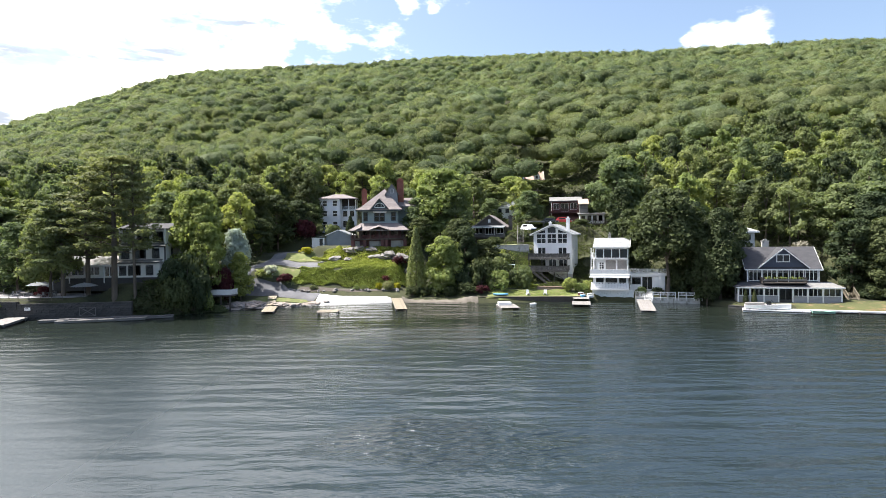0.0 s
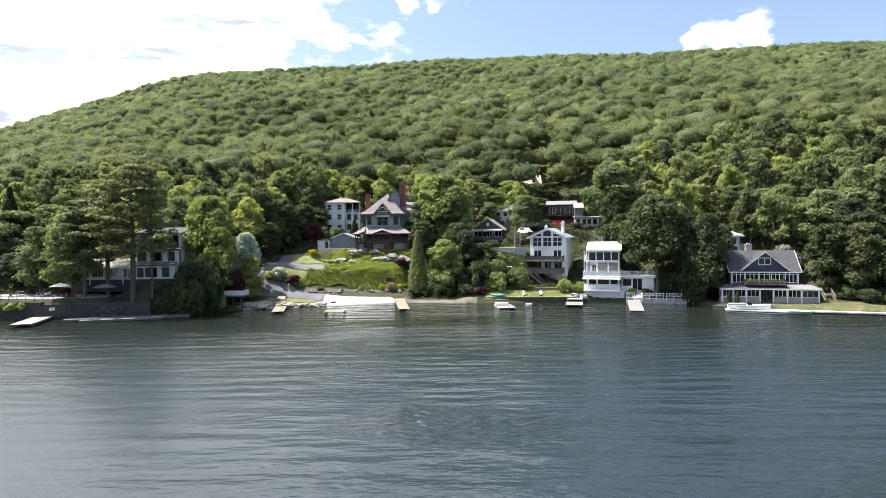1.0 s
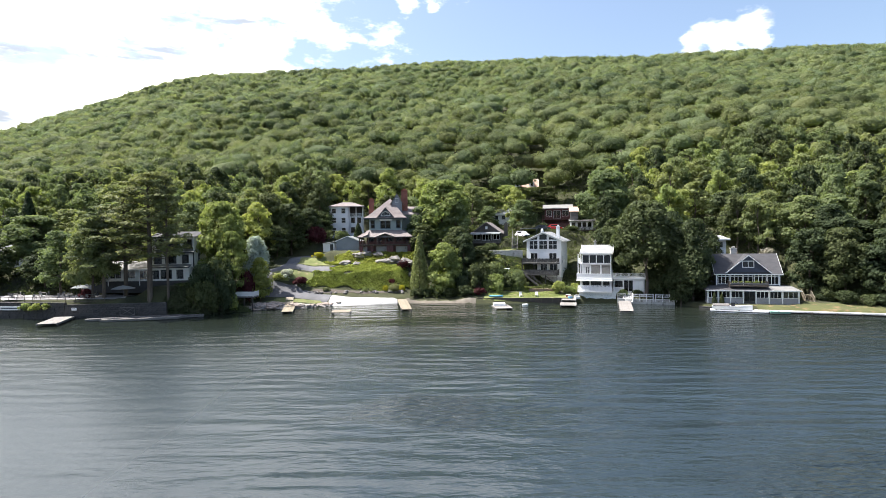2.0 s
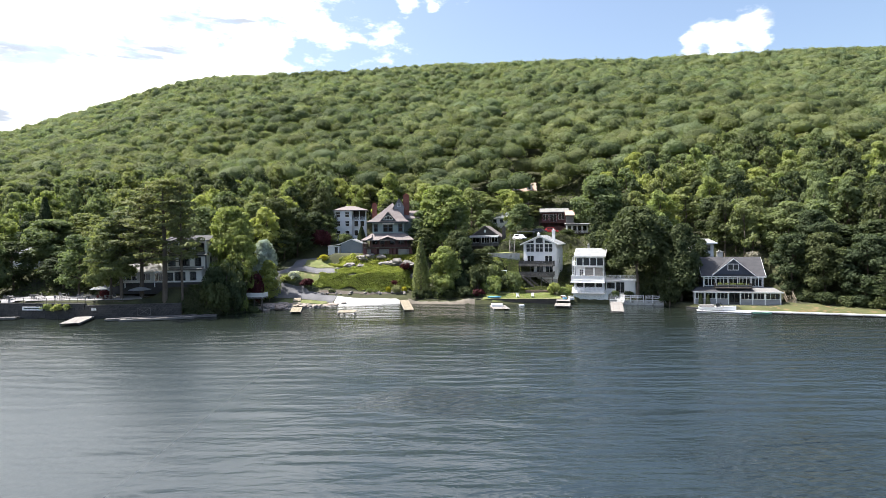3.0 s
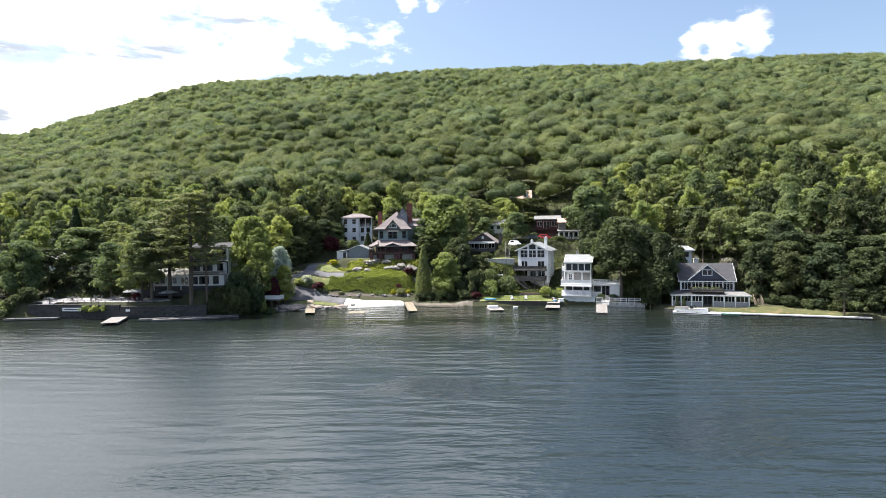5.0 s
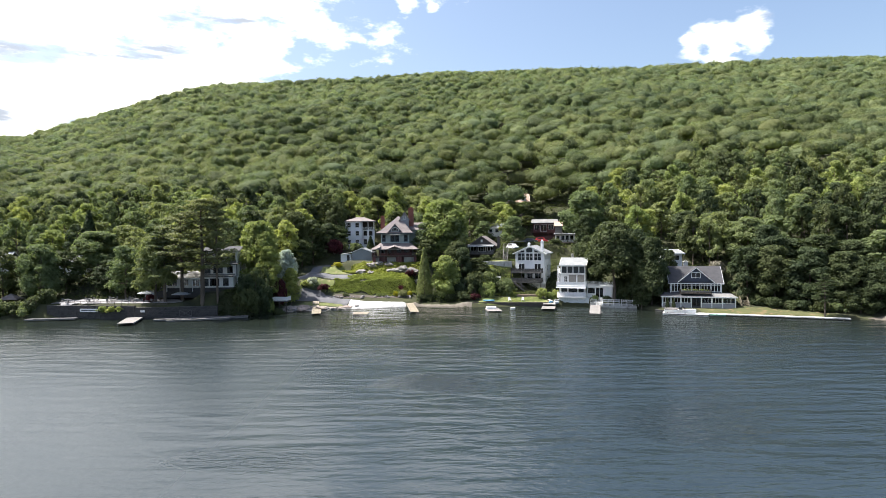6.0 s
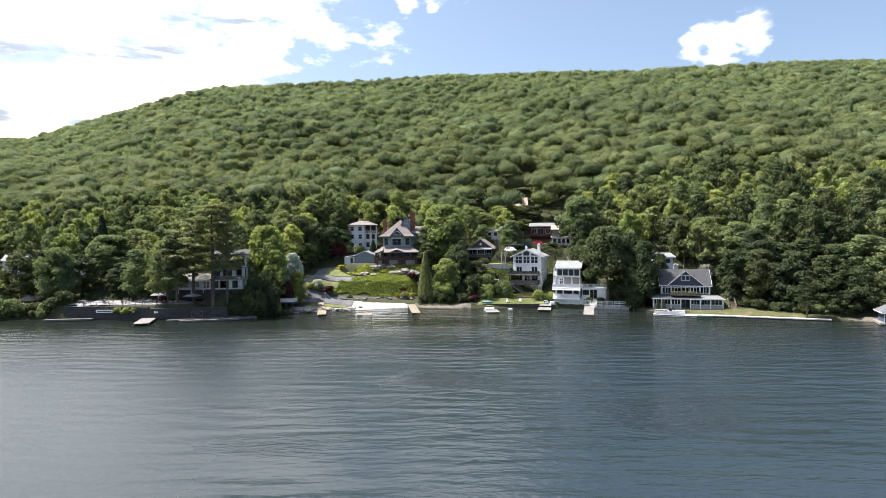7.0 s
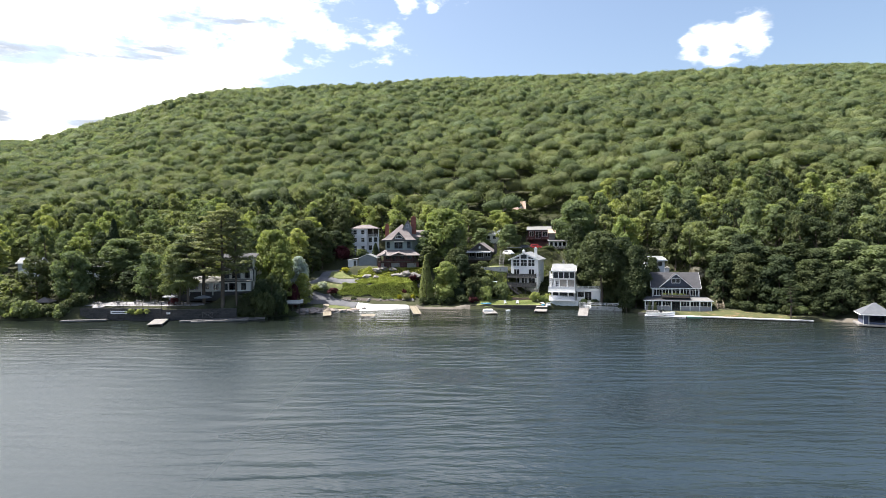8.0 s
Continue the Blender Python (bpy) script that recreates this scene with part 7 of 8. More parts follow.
plank_dock(37.9, 111.6, -15, 2.5, 13.5, 0.75, PALE_WOOD, "pale plank dock running out from the white fence", tilt=1.6)
plank_dock(27.7, 118.2, -13, 3.1, 6.0, 0.95, PALE_WOOD, "wide pale dock head littered with shore gear")
plank_dock(26.3, 112.2, -13, 3.3, 5.4, 0.5, PALE_WOOD, "wide bleached plank dock beside the lawn", legs=False)
plank_dock(-9.5, 119.6, 8, 2.1, 14.6, 0.85, TAN_WOOD, "tan plank dock beside the boat ramp", tilt=1.8)
plank_dock(-20.4, 105.6, 3, 3.6, 3.4, 0.4, TAN_WOOD, "tan swimming float lying off the ramp", "swim_float", legs=False, category="float")
plank_dock(-32.6, 111.8, 11, 2.2, 8.4, 0.45, TAN_WOOD, "tan plank dock end on the water", legs=False)
plank_dock(-33.3, 114.4, 11, 1.6, 2.6, 1.25, TAN_WOOD, "tan plank gangway step above the dock", "gangway", tilt=14, legs=False, category="gangway")
plank_dock(-33.9, 117.2, 11, 1.6, 2.7, 1.9, TAN_WOOD, "tan plank landing at the top of the gangway", "gangway", tilt=8, legs=False, category="gangway")
plank_dock(11.6, 111.0, 4, 3.4, 6.0, 0.35, PALE_WOOD, "white swimming float with a raised box", "swim_float", legs=False, category="float")
box_ob = part("float_box", boxes((10.2, 12.6, 108.6, 110.6, 0.36, 0.85)), WHITE, None)
tagged(box_ob, "white locker standing on the swimming float", "locker")
plank_dock(-72.2, 99.6, 16, 3.3, 9.6, 0.6, PALE_WOOD, "weathered plank dock angled out from the seawall")
for k, (x, y, turn, length) in enumerate([(-50.6, 101.2, -74, 16.5), (-50.0, 98.9, -76, 8.5), (-46.6, 101.6, -72, 6.5), (-58.4, 97.2, -75, 5)]):
    plank_dock(x, y, turn, 1.7, length, 0.45 - 0.02 * k, (OLD_PLANKS, GREY_WOOD)[k % 2], "dark weathered floating dock along the bank", legs=False)
for k, (x, y, length) in enumerate([(-86.5, 100.6, 11.0)]):
    plank_dock(x, y, -83, 1.8, length, 0.5, OLD_PLANKS, "dark floating dock below the stone seawall", legs=False)


def bulkhead_walk():
    d = thing("bulkhead_walk", pose(57.6, 96.9, 0.0, 0, 0, -21), "long white concrete bulkhead walk along the lawn shore", "walkway")
    n = 10
    for k in range(n):
        part("slab", boxes((29.4 * k / n, 29.4 * (k + 1) / n - 0.03, -0.6, 0.7, 0.24, 0.46)), WHITE_RAMP, d)
    part("retaining_board", boxes((0, 29.4, -0.3, -0.1, -1.0, 0.24)), DARK_WOOD, d)
    for k in range(8):
        bm = bmesh.new()
        tube(bm, (1.5 + 3.8 * k, -0.7, -1.5), (1.5 + 3.8 * k, -0.7, 0.35), 0.13, 0.12, 8)
        part("fender_post", bm, DARK_WOOD, d)


bulkhead_walk()


def motorboat():
    m = pose(50.6, 99.6, 0.0, 0, 0, -24)
    f = thing("white_float", m, "long white floating platform moored off the lake house", "float")
    part("deck_slab", boxes((0, 9.6, -2.2, 0.0, 0.05, 0.5)), WHITE, f)
    part("rub_rail", boxes((-0.05, 9.65, -2.26, -2.2, 0.18, 0.34)), BLACK, f)
    for x in (1.0, 4.8, 8.6):
        part("cleat", boxes((x - 0.15, x + 0.15, -2.05, -1.95, 0.5, 0.6)), GREY_WOOD, f)
    b = thing("motorboat", m @ pose(0.3, -1.1, 0.5) @ Matrix.Diagonal((1.3, 1.2, 1.25, 1)), "white motorboat under a pale cover with raised windscreen", "boat")
    bm = bmesh.new()
    ring = []
    for x, w, zt in ((0, 0.7, 0.55), (1.6, 0.85, 0.6), (3.4, 0.8, 0.65), (4.6, 0.45, 0.75), (5.2, 0.04, 0.82)):
        ring.append([bm.verts.new(p) for p in ((x, -w, zt), (x, -w * 0.75, 0.12), (x, 0, 0.0), (x, w * 0.75, 0.12), (x, w, zt))])
    for a, c in zip(ring, ring[1:]):
        for k in range(4):
            bm.faces.new((a[k], a[k + 1], c[k + 1], c[k]))
        bm.faces.new((a[4], a[0], c[0], c[4]))
    bm.faces.new(ring[0][::-1])
    part("hull", bm, WHITE, b)
    bm = bmesh.new()
    slab(bm, [(0.05, -0.68, 0.78), (2.2, -0.72, 0.86), (2.2, 0.72, 0.86), (0.05, 0.68, 0.78)], 0.25)
    part("cover", bm, PALE_WOOD, b, "pale canvas cover")
    bm = bmesh.new()
    slab(bm, [(3.0, -0.66, 1.25), (3.5, -0.62, 0.72), (3.5, 0.62, 0.72), (3.0, 0.66, 1.25)], 0.06)
    part("windscreen", bm, SCREEN, b)
    part("seat", boxes((2.45, 2.95, -0.6, 0.6, 0.6, 1.05)), SCREEN, b)
    g = thing("rowing_boat", m @ pose(9.9, -1.4, 0.15, 0, 0, 3), "small pale green dinghy moored beside the white float", "boat")
    bm = bmesh.new()
    ring = []
    for x, w in ((0, 0.45), (1.0, 0.75), (2.2, 0.75), (3.2, 0.05)):
        ring.append([bm.verts.new(p) for p in ((x, -w, 0.42), (x, -w * 0.6, 0.0), (x, w * 0.6, 0.0), (x, w, 0.42), (x, w * 0.55, 0.28), (x, -w * 0.55, 0.28))])
    for a, c in zip(ring, ring[1:]):
        for k in range(6):
            bm.faces.new((a[k], a[(k + 1) % 6], c[(k + 1) % 6], c[k]))
    bm.faces.new(ring[0][::-1]), bm.faces.new(ring[-1])
    part("hull", bm, GREEN_PAINT, g)
    part("thwart", boxes((1.2, 1.5, -0.6, 0.6, 0.36, 0.42)), GREY_WOOD, g)


GREEN_PAINT = surf("pale_green_paint", (0.20, 0.38, 0.30), (0.30, 0.48, 0.40), 1.0, 0.5, 0.0, 12)
BLUE_TARP = surf("blue_plastic", (0.06, 0.25, 0.42), (0.12, 0.36, 0.55), 1.0, 0.5, 0.02, 6)
RED_PAINT = surf("red_car_paint", (0.38, 0.03, 0.03), (0.48, 0.05, 0.05), 1.0, 0.25, 0.0, 12)
GREY_PAINT = surf("dark_car_paint", (0.05, 0.055, 0.065), (0.08, 0.085, 0.095), 1.0, 0.25, 0.0, 12)
CANVAS = surf("grey_canvas", (0.32, 0.34, 0.36), (0.42, 0.44, 0.46), 1.0, 0.9, 0.01, 9)
motorboat()


def long_fence():
    f = thing("white_fence", pose(36.8, 113.5, 0.95, 0, 0, -20.3), "white rail fence on the seawall beside the waterside house", "fence")
    railing(f, [(0.3, 0, 0), (1.8, 0, 0)], WHITE, 1.1, 1.5, 0.2)
    for a, b in ((3.4, 7.4), (7.9, 12.0)):
        n = 3
        for k in range(n + 1):
            u = a + (b - a) * k / n
            part("post", boxes((u - 0.07, u + 0.07, -0.07, 0.07, -0.4, 1.2)), WHITE, f)
        for z in (0.08, 0.6, 1.08):
            part("rail", boxes((a, b, -0.05, 0.05, z - 0.05, z + 0.05)), WHITE, f)
        bm = bmesh.new()
        for k in range(int((b - a) / 0.22)):
            box(bm, a + 0.11 + 0.22 * k - 0.02, a + 0.11 + 0.22 * k + 0.02, -0.02, 0.02, 0.6, 1.05)
        tagged(part("railing_infill", bm, WHITE, f), kind="stuff")
    steps(f, 1.9, 3.3, -0.9, -0.6, 0.3, 0.3, WHITE)


long_fence()


def bank_deck():
    d = thing("shore_deck", pose(-42.4, 110.2, 2.35, 0, 0, -8), "small white-railed deck on posts over the bank", "deck")
    deck(d, -1.2, 2.8, 0, 2.6, 0.5, GREY_WOOD)
    railing(d, [(-1.2, 0.05, 0.5), (2.8, 0.05, 0.5), (2.8, 2.5, 0.5)], WHITE, 1.0, 1.2, 0.16, 0.1, True)
    posts(d, [(-1.0, 0.1), (0.8, 0.1), (2.6, 0.1)], -2.6, 0.3, 0.2, DARK_WOOD)


bank_deck()


def car(x, y, z, turn, paint, label, tall=1.5):
    c = thing("car", pose(x, y, z, 0, 0, turn), label, "car", "parked cars")
    bm = bmesh.new()
    prof = [(-2.2, 0.35), (-2.2, 0.85), (-1.9, 0.98), (-1.25, tall), (0.7, tall), (1.35, 1.0), (2.15, 0.85), (2.25, 0.4)]
    a, b = [[bm.verts.new((px, s * (0.88 if pz < 1.05 else 0.72), pz)) for px, pz in prof] for s in (-1, 1)]
    bm.faces.new(a), bm.faces.new(b[::-1])
    for k in range(len(prof)):
        j = (k + 1) % len(prof)
        bm.faces.new((a[k], b[k], b[j], a[j]))
    body = part("body", bm, paint, c)
    part("side_glass", boxes((-1.05, 0.75, -0.84, 0.84, 1.02, tall - 0.12)), SCREEN, c)
    part("bumper", boxes((2.2, 2.32, -0.8, 0.8, 0.35, 0.6)), BLACK, c)
    for px in (-1.35, 1.4):
        for s in (-1, 1):
            bm = bmesh.new()
            tube(bm, (px, s * 0.72, 0.34), (px, s * 0.92, 0.34), 0.34, 0.34, 14)
            w = part("wheel", bm, BLACK, c)
            bm = bmesh.new()
            tube(bm, (px, s * 0.9, 0.34), (px, s * 0.935, 0.34), 0.2, 0.2, 10)
            part("rim", bm, CANVAS, w)
    for s in (-1, 1):
        part("headlight", boxes((2.16, 2.26, s * 0.62 - 0.16, s * 0.62 + 0.16, 0.66, 0.8)), WHITE, c)


car(21.2, 146.5, 14.05, -60, WHITE, "white sport utility car parked above the gabled house", 1.75)
car(27.8, 152.6, 15.85, -15, GREY_PAINT, "dark grey car parked below the maroon deck")
car(31.2, 152.6, 15.85, -20, RED_PAINT, "red car parked beside the dark car", 1.7)
c = thing("carport", pose(21.0, 149.5, 14.2, 0, 0, -14), "pale flat carport roof on thin posts by the cars", "carport")
part("canopy", boxes((0, 4.6, 0, 3.4, 2.2, 2.4)), PALE_SHINGLE, c)
posts(c, [(0.1, 0.1), (4.5, 0.1), (0.1, 3.3), (4.5, 3.3)], -0.4, 2.2, 0.12, GREY_WOOD)
h = thing("hillside_stairs", pose(16.9, 133.5, 11.0, 0, 0, -8), "long grey wooden stair climbing between terraces", "stairs")
steps(h, 0, 1.3, 0, 0.0, 8.5, 4.0, GREY_WOOD, "flight")
for x in (0, 1.3):
    bm = bmesh.new()
    bar(bm, (x, 0, 1.0), (x, 8.5, 5.0), 0.07, 0.08)
    part("handrail", bm, GREY_WOOD, h)


# ---- patio furniture, umbrellas, signs ----
def umbrella(x, y, z, mat, label, r=1.7, hgt=2.3):
    u = thing("parasol", pose(x, y, z), label, "parasol", "patio parasols")
    bm = bmesh.new()
    tube(bm, (0, 0, 0), (0, 0, hgt + 0.3), 0.03, 0.03, 6)
    part("pole", bm, GREY_WOOD, u)
    bm = bmesh.new()
    n = 8
    rim = [bm.verts.new((r * math.cos(6.283 * k / n), r * math.sin(6.283 * k / n), hgt - 0.35)) for k in range(n)]
    midr = [bm.verts.new((r * 0.5 * math.cos(6.283 * k / n), r * 0.5 * math.sin(6.283 * k / n), hgt + 0.05)) for k in range(n)]
    tip = bm.verts.new((0, 0, hgt + 0.3))
    for k in range(n):
        j = (k + 1) % n
        bm.faces.new((rim[k], rim[j], midr[j], midr[k])), bm.faces.new((midr[k], midr[j], tip))
    bmesh.ops.solidify(bm, geom=bm.faces[:], thickness=0.03)
    part("canopy", bm, mat, u)
    part("base", boxes((-0.3, 0.3, -0.3, 0.3, 0, 0.1)), CONCRETE, u)


umbrella(-63.6, 104.4, gz(-63.6, 104.4), CANVAS, "wide grey parasol open on the patio edge", 2.3, 2.2)
umbrella(-73.5, 106.5, gz(-73.5, 106.5), CANVAS, "open grey parasol on the paved patio")


def table_set():
    t = thing("patio_table", pose(-92, 106, gz(-92, 106) + 0.07), "grey round patio table with a centre leg", "table", "patio tables")
    bm = bmesh.new()
    tube(bm, (0, 0, 0.70), (0, 0, 0.75), 0.65, 0.65, 16)
    part("tabletop", bm, GREY_WOOD, t)
    bm = bmesh.new()
    tube(bm, (0, 0, 0), (0, 0, 0.70), 0.06, 0.05, 8)
    part("leg", bm, GREY_WOOD, t)
    c = thing("patio_chair", pose(-93.2, 106, gz(-93.2, 106) + 0.07), "grey patio chair pulled up to a table", "chair", "patio chairs")
    part("seat", boxes((-0.23, 0.23, -0.23, 0.23, 0.42, 0.46)), GREY_WOOD, c)
    part("backrest", boxes((-0.23, 0.23, 0.19, 0.23, 0.5, 0.95)), GREY_WOOD, c)
    for sx in (-0.2, 0.2):
        for sy in (-0.2, 0.2):
            part("leg", boxes((sx - 0.02, sx + 0.02, sy - 0.02, sy + 0.02, 0, 0.42)), GREY_WOOD, c)
    rng = np.random.default_rng(15)
    for k in range(9):
        x, y = -90.5 + 2.6 * k + rng.normal() * 0.3, 105.2 + (k % 2) * 2.8 + rng.normal() * 0.3
        copy_thing(t, pose(x, y, gz(x, y) + 0.07))
        for a in range(3):
            ang = a * 2.09 + rng.random()
            cx, cy = x + 1.05 * math.cos(ang), y + 1.05 * math.sin(ang)
            copy_thing(c, pose(cx, cy, gz(cx, cy) + 0.07, 0, 0, math.degrees(ang) - 90))


table_set()
f = thing("patio_railing", pose(-90, 102.9, 3.2), "thin dark railing along the patio edge", "railing")
railing(f, [(0, 0, 0), (17.4, -2.4, 0), (24.5, -1.7, 0)], DARK_WOOD, 0.95, 1.8, 50, 0.06)
g = thing("lattice_gate", pose(-62.4, 100.95, 0.5, 0, 0, 6), "weathered lattice gate panel in the stone seawall", "gate")
bm = bmesh.new()
for a in (((0, -0.1, 0), (2.6, -0.1, 1.5)), ((0, -0.1, 1.5), (2.6, -0.1, 0)), ((0, -0.1, 1.5), (2.6, -0.1, 1.5)), ((0, -0.1, 0), (2.6, -0.1, 0)), ((0, -0.1, 0), (0, -0.1, 1.5)), ((2.6, -0.1, 0), (2.6, -0.1, 1.5))):
    bar(bm, *a, 0.08, 0.08)
part("lattice", bm, GREY_WOOD, g)


def sign(x, y, z, turn, w, hh, label, rows):
    s = thing("sign", pose(x, y, z, 0, 0, turn), label, "sign", "wall signs")
    part("board", boxes((0, w, -0.06, 0, 0, hh)), WHITE, s)
    for k in range(rows):
        part("lettering", boxes((w * 0.08, w * (0.92 if k % 2 == 0 else 0.7), -0.068, -0.06, hh * (k + 0.35) / rows, hh * (k + 0.65) / rows)), GREY_PAINT, s)


sign(-86.2, 101.6, 1.75, -8, 4.6, 0.75, "long white sign with a line of lettering on the seawall", 1)
sign(-71.0, 99.75, 1.7, 6, 0.9, 0.5, "small white notice on the stone seawall", 2)
v = thing("box_trailer", pose(-75.2, 110.4, gz(-75, 110.4), 0, 0, 4), "pale grey enclosed trailer parked by the patio", "trailer")
part("body", boxes((0, 4.6, 0, 2.1, 0.45, 2.3)), PALE_SIDING, v)
part("stripe", boxes((0, 4.6, -0.02, 0.0, 0.5, 0.75)), GREY_PAINT, v)
for x in (1.8, 2.7):
    bm = bmesh.new()
    tube(bm, (x, -0.05, 0.33), (x, 0.2, 0.33), 0.33, 0.33, 12)
    part("wheel", bm, BLACK, v)
z = gz(-110, 112.0)
gz_ob = thing("gazebo", pose(-110, 112.0, z, 0, 0, 10), "small brown open gazebo with a hip roof by the shore", "gazebo")
posts(gz_ob, [(-1.5, -1.5), (1.5, -1.5), (-1.5, 1.5), (1.5, 1.5)], 0, 2.2, 0.16, TAN_WOOD)
e = [(-2.1, -2.1, 2.15), (2.1, -2.1, 2.15), (2.1, 2.1, 2.15), (-2.1, 2.1, 2.15)]
for k in range(4):
    roof_slab(gz_ob, [e[k], e[(k + 1) % 4], (0, 0, 3.5)], TAN_SHINGLE, 0.1)
place_tree(FORMS["C"][0], -71.5, 105.2, 2.0, 1.2, LEAF_RED, "reddish shrub in the bed beside the patio", 10, "", "shrub", "shrub")
for k, x in enumerate((-80.6, -78.4, -76.2)):
    place_tree(FORMS["C"][k % 2], x, 100.9 + 0.1 * k - 0.13 * (x + 80), 1.5, 1.25, LEAF_BRIGHT, "bright ivy clump hanging over the stone seawall", 50 * k, "ivy on the seawall", "ivy", "ivy", z=1.7)

# ---- garden things by the small lawn and the waterside house ----
for k, (x, y, hh, r, mat, label) in enumerate([(-31.6, 136.2, 1.6, 1.4, LEAF_GOLD, "round golden shrub beside the upper drive"), (-33.5, 124.2, 1.7, 1.7, LEAF_RED, "low maroon shrub by the shore drive"), (-36.6, 124.3, 2.2, 1.6, LEAF_SILVER, "pale silvery shrub by the shore drive"),
        (-38.2, 124.0, 1.6, 1.6, LEAF_BRIGHT, "bright green shrub by the shore drive"), (-9.8, 131.4, 2.3, 1.4, LEAF_RED, "maroon shrub at the foot of the boulders"), (-11, 122.9, 1.8, 1.5, LEAF_PINE, "blue-green spreading juniper in the mulched bed"),
        (-13.4, 123.2, 1.5, 0.8, LEAF_GOLD, "yellow shrub in the mulched bed"), (-16.4, 123.2, 1.1, 0.7, LEAF_BRIGHT, "small green shrub in the mulched bed"), (-18.2, 123.2, 1.1, 0.7, LEAF_BRIGHT, "small green shrub in the mulched bed"), (-10.0, 124.2, 1.5, 0.9, LEAF_GOLD, "yellow shrub in the mulched bed"),
        (-12.3, 125.9, 1.3, 1.0, LEAF_RED, "brown dry shrub on the juniper bank"), (-27.2, 123.2, 1.0, 0.8, LEAF_PINE, "low dark shrub among bed stones"), (8.0, 119.2, 1.7, 1.5, LEAF_RED, "brown brush pile beside the lawn"), (30.2, 121.5, 2.4, 1.2, LEAF_BRIGHT, "yellow-green shrub beside the waterside house"),
        (41.6, 115.0, 1.4, 1.3, LEAF_DARK, "dark shrub below the white wing"), (38.6, 114.9, 1.6, 1.0, LEAF, "green shrub beside the white steps"), (44.6, 114.4, 1.6, 1.3, LEAF_DARK, "dark shrub below the white wing"), (-29.5, 151.5, 2.6, 1.6, LEAF, "green shrub in front of the tall house"), (-31.8, 151.5, 2.8, 1.6, LEAF, "green shrub in front of the tall house"), (-27.6, 151.8, 2.2, 1.3, LEAF, "green shrub in front of the tall house")]):
    place_tree(FORMS["C"][k % 2], x, y, hh, r, mat, label, k * 47, "garden shrubs", "shrub", "shrub")
place_tree(FORMS["C"][1], 70.6, 117.5, 4.4, 2.6, BLOSSOM, "pale blossoming shrub on the bank behind the lake house", 20, "", "shrub", "shrub")
k = thing("kayak", pose(10.0, 117.9, 1.28, 0, 0, -6), "blue plastic kayak lying on the lawn edge", "kayak")
bm = bmesh.new()
ring = []
for x, w in ((0, 0.03), (0.8, 0.33), (2.0, 0.38), (3.0, 0.03)):
    ring.append([bm.verts.new((x, w * math.cos(a), 0.2 + 0.2 * math.sin(a))) for a in [6.283 * i / 8 for i in range(8)]])
for a, b in zip(ring, ring[1:]):
    for i in range(8):
        bm.faces.new((a[i], a[(i + 1) % 8], b[(i + 1) % 8], b[i]))
part("hull", bm, BLUE_TARP, k)
for x, y, turn in ((17.0, 118.0, 10), (20.4, 117.8, -15)):
    c = thing("lawn_chair", pose(x, y, gz(x, y) + 0.05, 0, 0, turn), "white slatted lawn chair facing the lake", "chair", "lawn chairs")
    part("seat", boxes((-0.3, 0.3, -0.35, 0.25, 0.3, 0.36)), WHITE, c)
    bm = bmesh.new()
    slab(bm, [(-0.3, 0.25, 0.3), (0.3, 0.25, 0.3), (0.3, 0.5, 1.0), (-0.3, 0.5, 1.0)], 0.05)
    part("backrest", bm, WHITE, c)
    for sx in (-0.3, 0.3):
        part("leg", boxes((sx - 0.04, sx + 0.04, -0.35, 0.4, 0, 0.3)), WHITE, c)
for k, (x, y, w, hh, mat, label) in enumerate([(29.0, 116.2, 1.1, 0.6, CANVAS, "grey storage tub on the dock"), (27.4, 115.6, 0.8, 0.5, BLUE_TARP, "blue plastic bin on the dock"), (28.6, 114.4, 1.3, 0.4, WHITE, "white cooler box on the dock"), (27.3, 117.0, 0.9, 0.7, MAROON, "maroon crate on the dock")]):
    b = thing("storage_box", pose(x, y, 0.95, 0, 0, 8 + 9 * k), label, "box")
    part("tub", boxes((-w / 2, w / 2, -0.3, 0.3, 0, hh)), mat, b)
    part("lid", boxes((-w / 2 - 0.03, w / 2 + 0.03, -0.33, 0.33, hh, hh + 0.06)), WHITE, b)
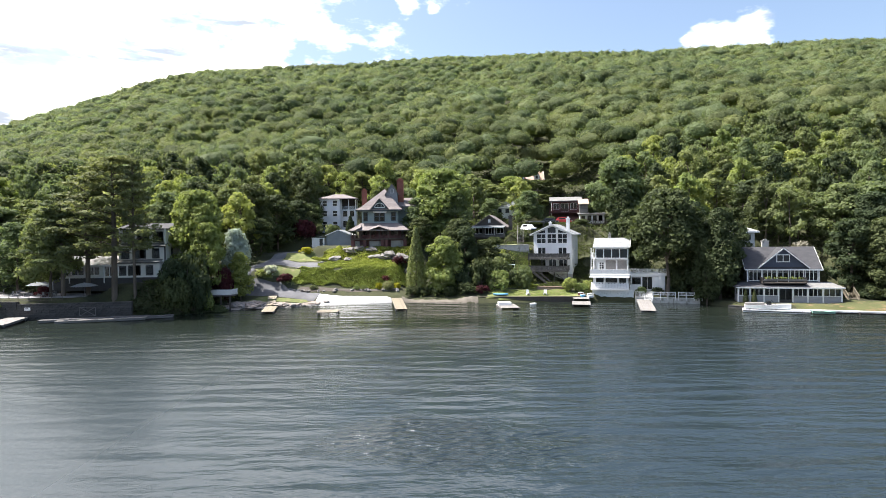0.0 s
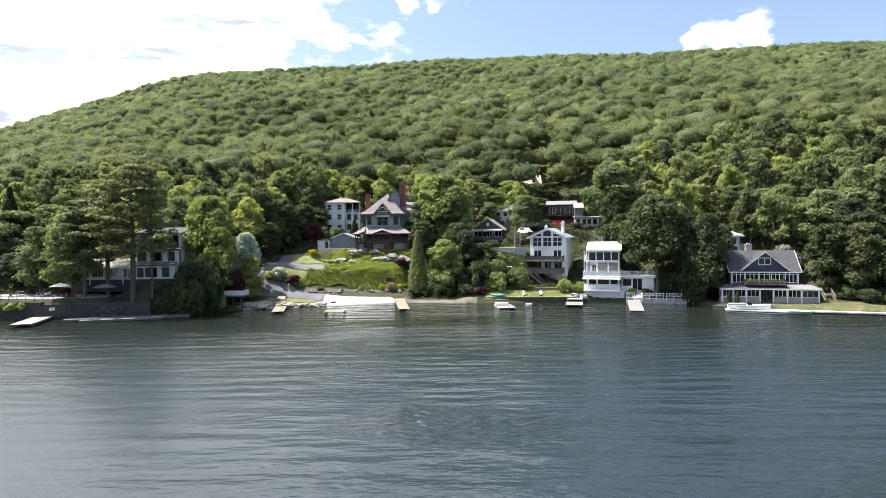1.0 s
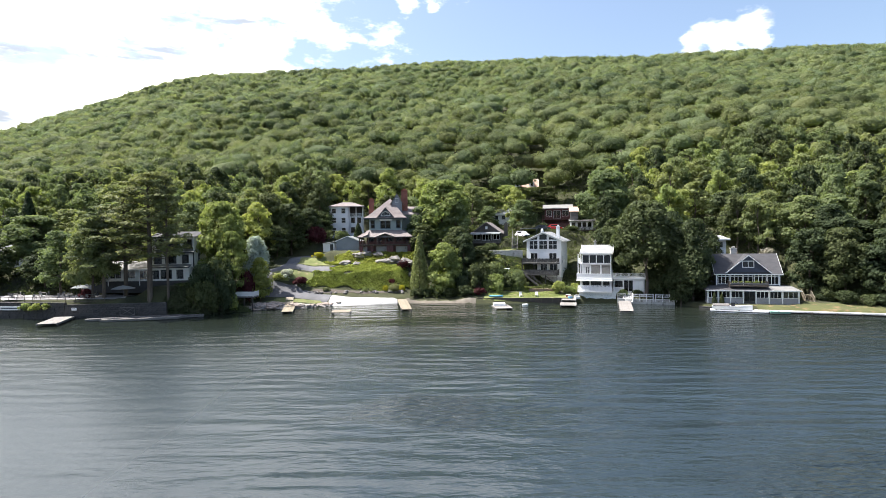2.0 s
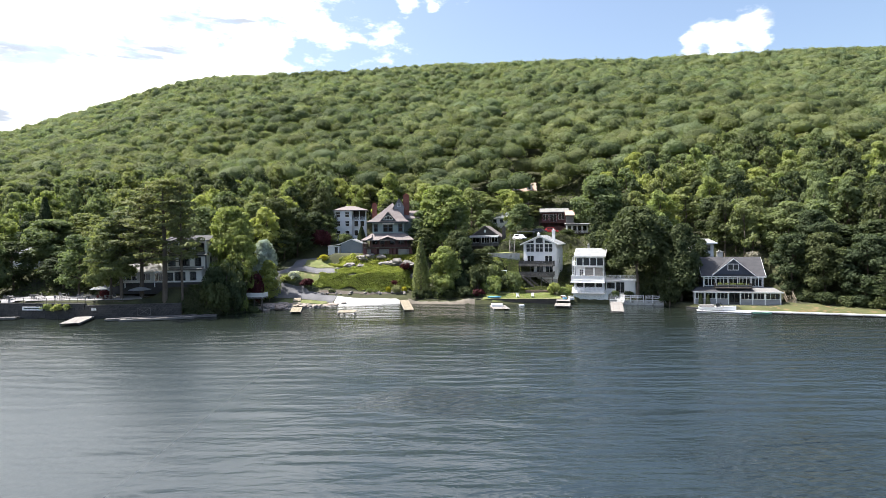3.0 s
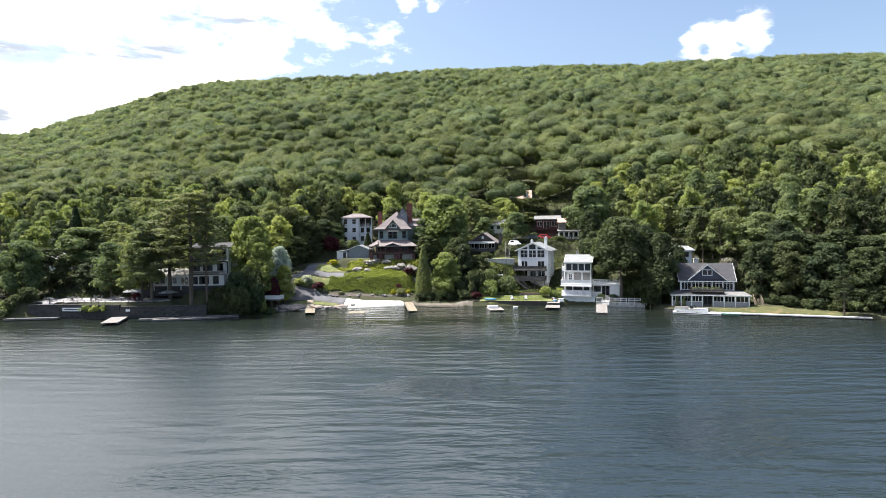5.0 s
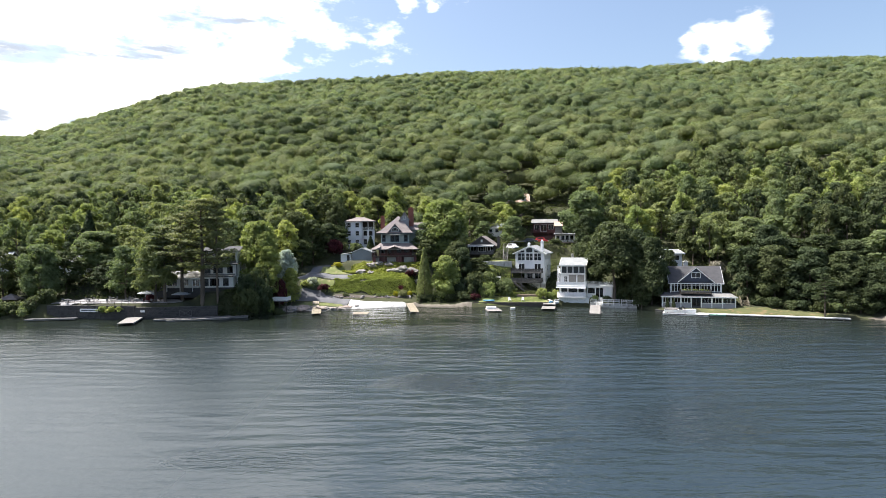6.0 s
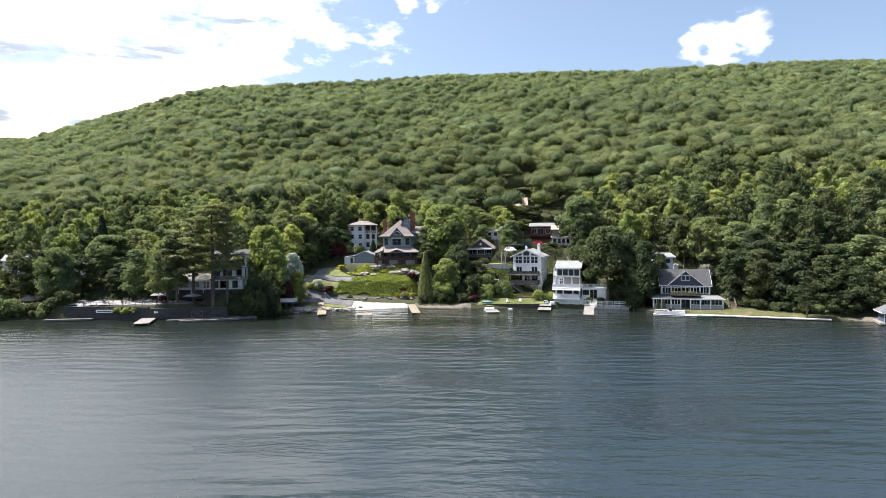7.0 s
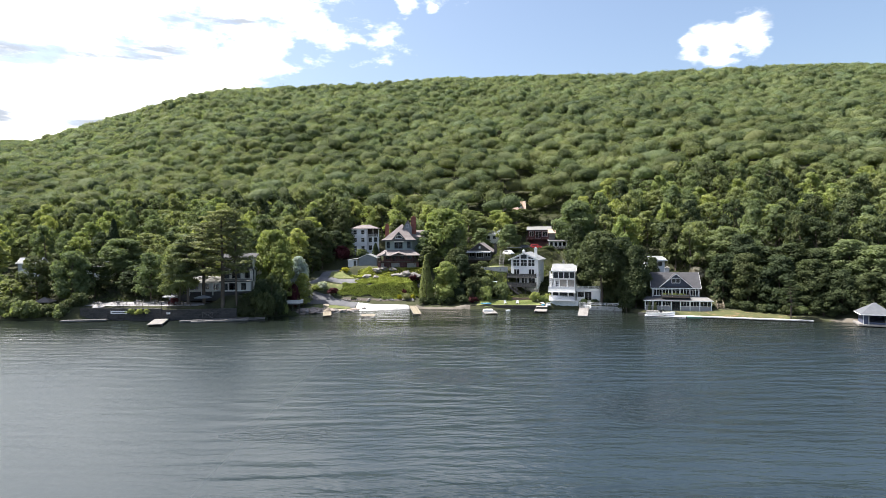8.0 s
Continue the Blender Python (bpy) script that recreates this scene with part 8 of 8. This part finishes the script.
t = thing("garden_table", pose(14.4, 126.6, gz(14.4, 126.6), 0, 0, -14), "white rectangular garden table on the weedy terrace", "table")
part("tabletop", boxes((-1.1, 1.1, -0.6, 0.6, 0.70, 0.76)), WHITE, t)
for sx in (-0.95, 0.95):
    for sy in (-0.45, 0.45):
        part("leg", boxes((sx - 0.04, sx + 0.04, sy - 0.04, sy + 0.04, -0.2, 0.70)), WHITE, t)
b = thing("buoy", pose(17.0, 112.0, 0.0), "white mooring buoy floating off the lawn", "buoy")
bm = bmesh.new()
tube(bm, (-0.5, 0, 0.1), (0.5, 0.1, 0.14), 0.22, 0.26, 10)
tube(bm, (0.5, 0.1, 0.14), (0.75, 0.12, 0.15), 0.26, 0.08, 10)
part("float", bm, WHITE, b)
s = thing("side_stairs", pose(69.9, 101.4, 0.95, 0, 0, -15), "pale wooden stair with rails climbing beside the lake house", "stairs")
steps(s, 0, 1.6, 0, 0, 2.6, 1.5, TAN_WOOD, "flight")
railing(s, [(0, 0.2, 0.2), (0, 2.6, 1.5)], TAN_WOOD, 0.9, 1.2, 0.25)
railing(s, [(1.6, 0.2, 0.2), (1.6, 2.6, 1.5)], TAN_WOOD, 0.9, 1.2, 0.25)
for x, y, hh in ((70.5, 124, 11.0), (24.0, 201.0, 14.0), (25.8, 160.0, 10.0)):
    p = thing("utility_pole", pose(x, y, gz(x, y)), "brown wooden utility pole with a cross arm", "utility pole", "utility poles")
    bm = bmesh.new()
    tube(bm, (0, 0, -0.5), (0, 0, hh), 0.14, 0.10, 8)
    part("pole", bm, BARK, p)
    for s in (-1, 1):
        bm = bmesh.new()
        sag = [(s * 9.0 * q / 6, 0.35 * s * q, hh - 0.6 - 2.2 * math.sin(math.pi * q / 12) + 1.1 * q / 6 * (s > 0)) for q in range(7)]
        for a, b in zip(sag, sag[1:]):
            tube(bm, a, b, 0.02, 0.02, 4)
        part("cable", bm, BLACK, p)
    part("cross_arm", boxes((-1.1, 1.1, -0.06, 0.06, hh - 0.7, hh - 0.55)), BARK, p)
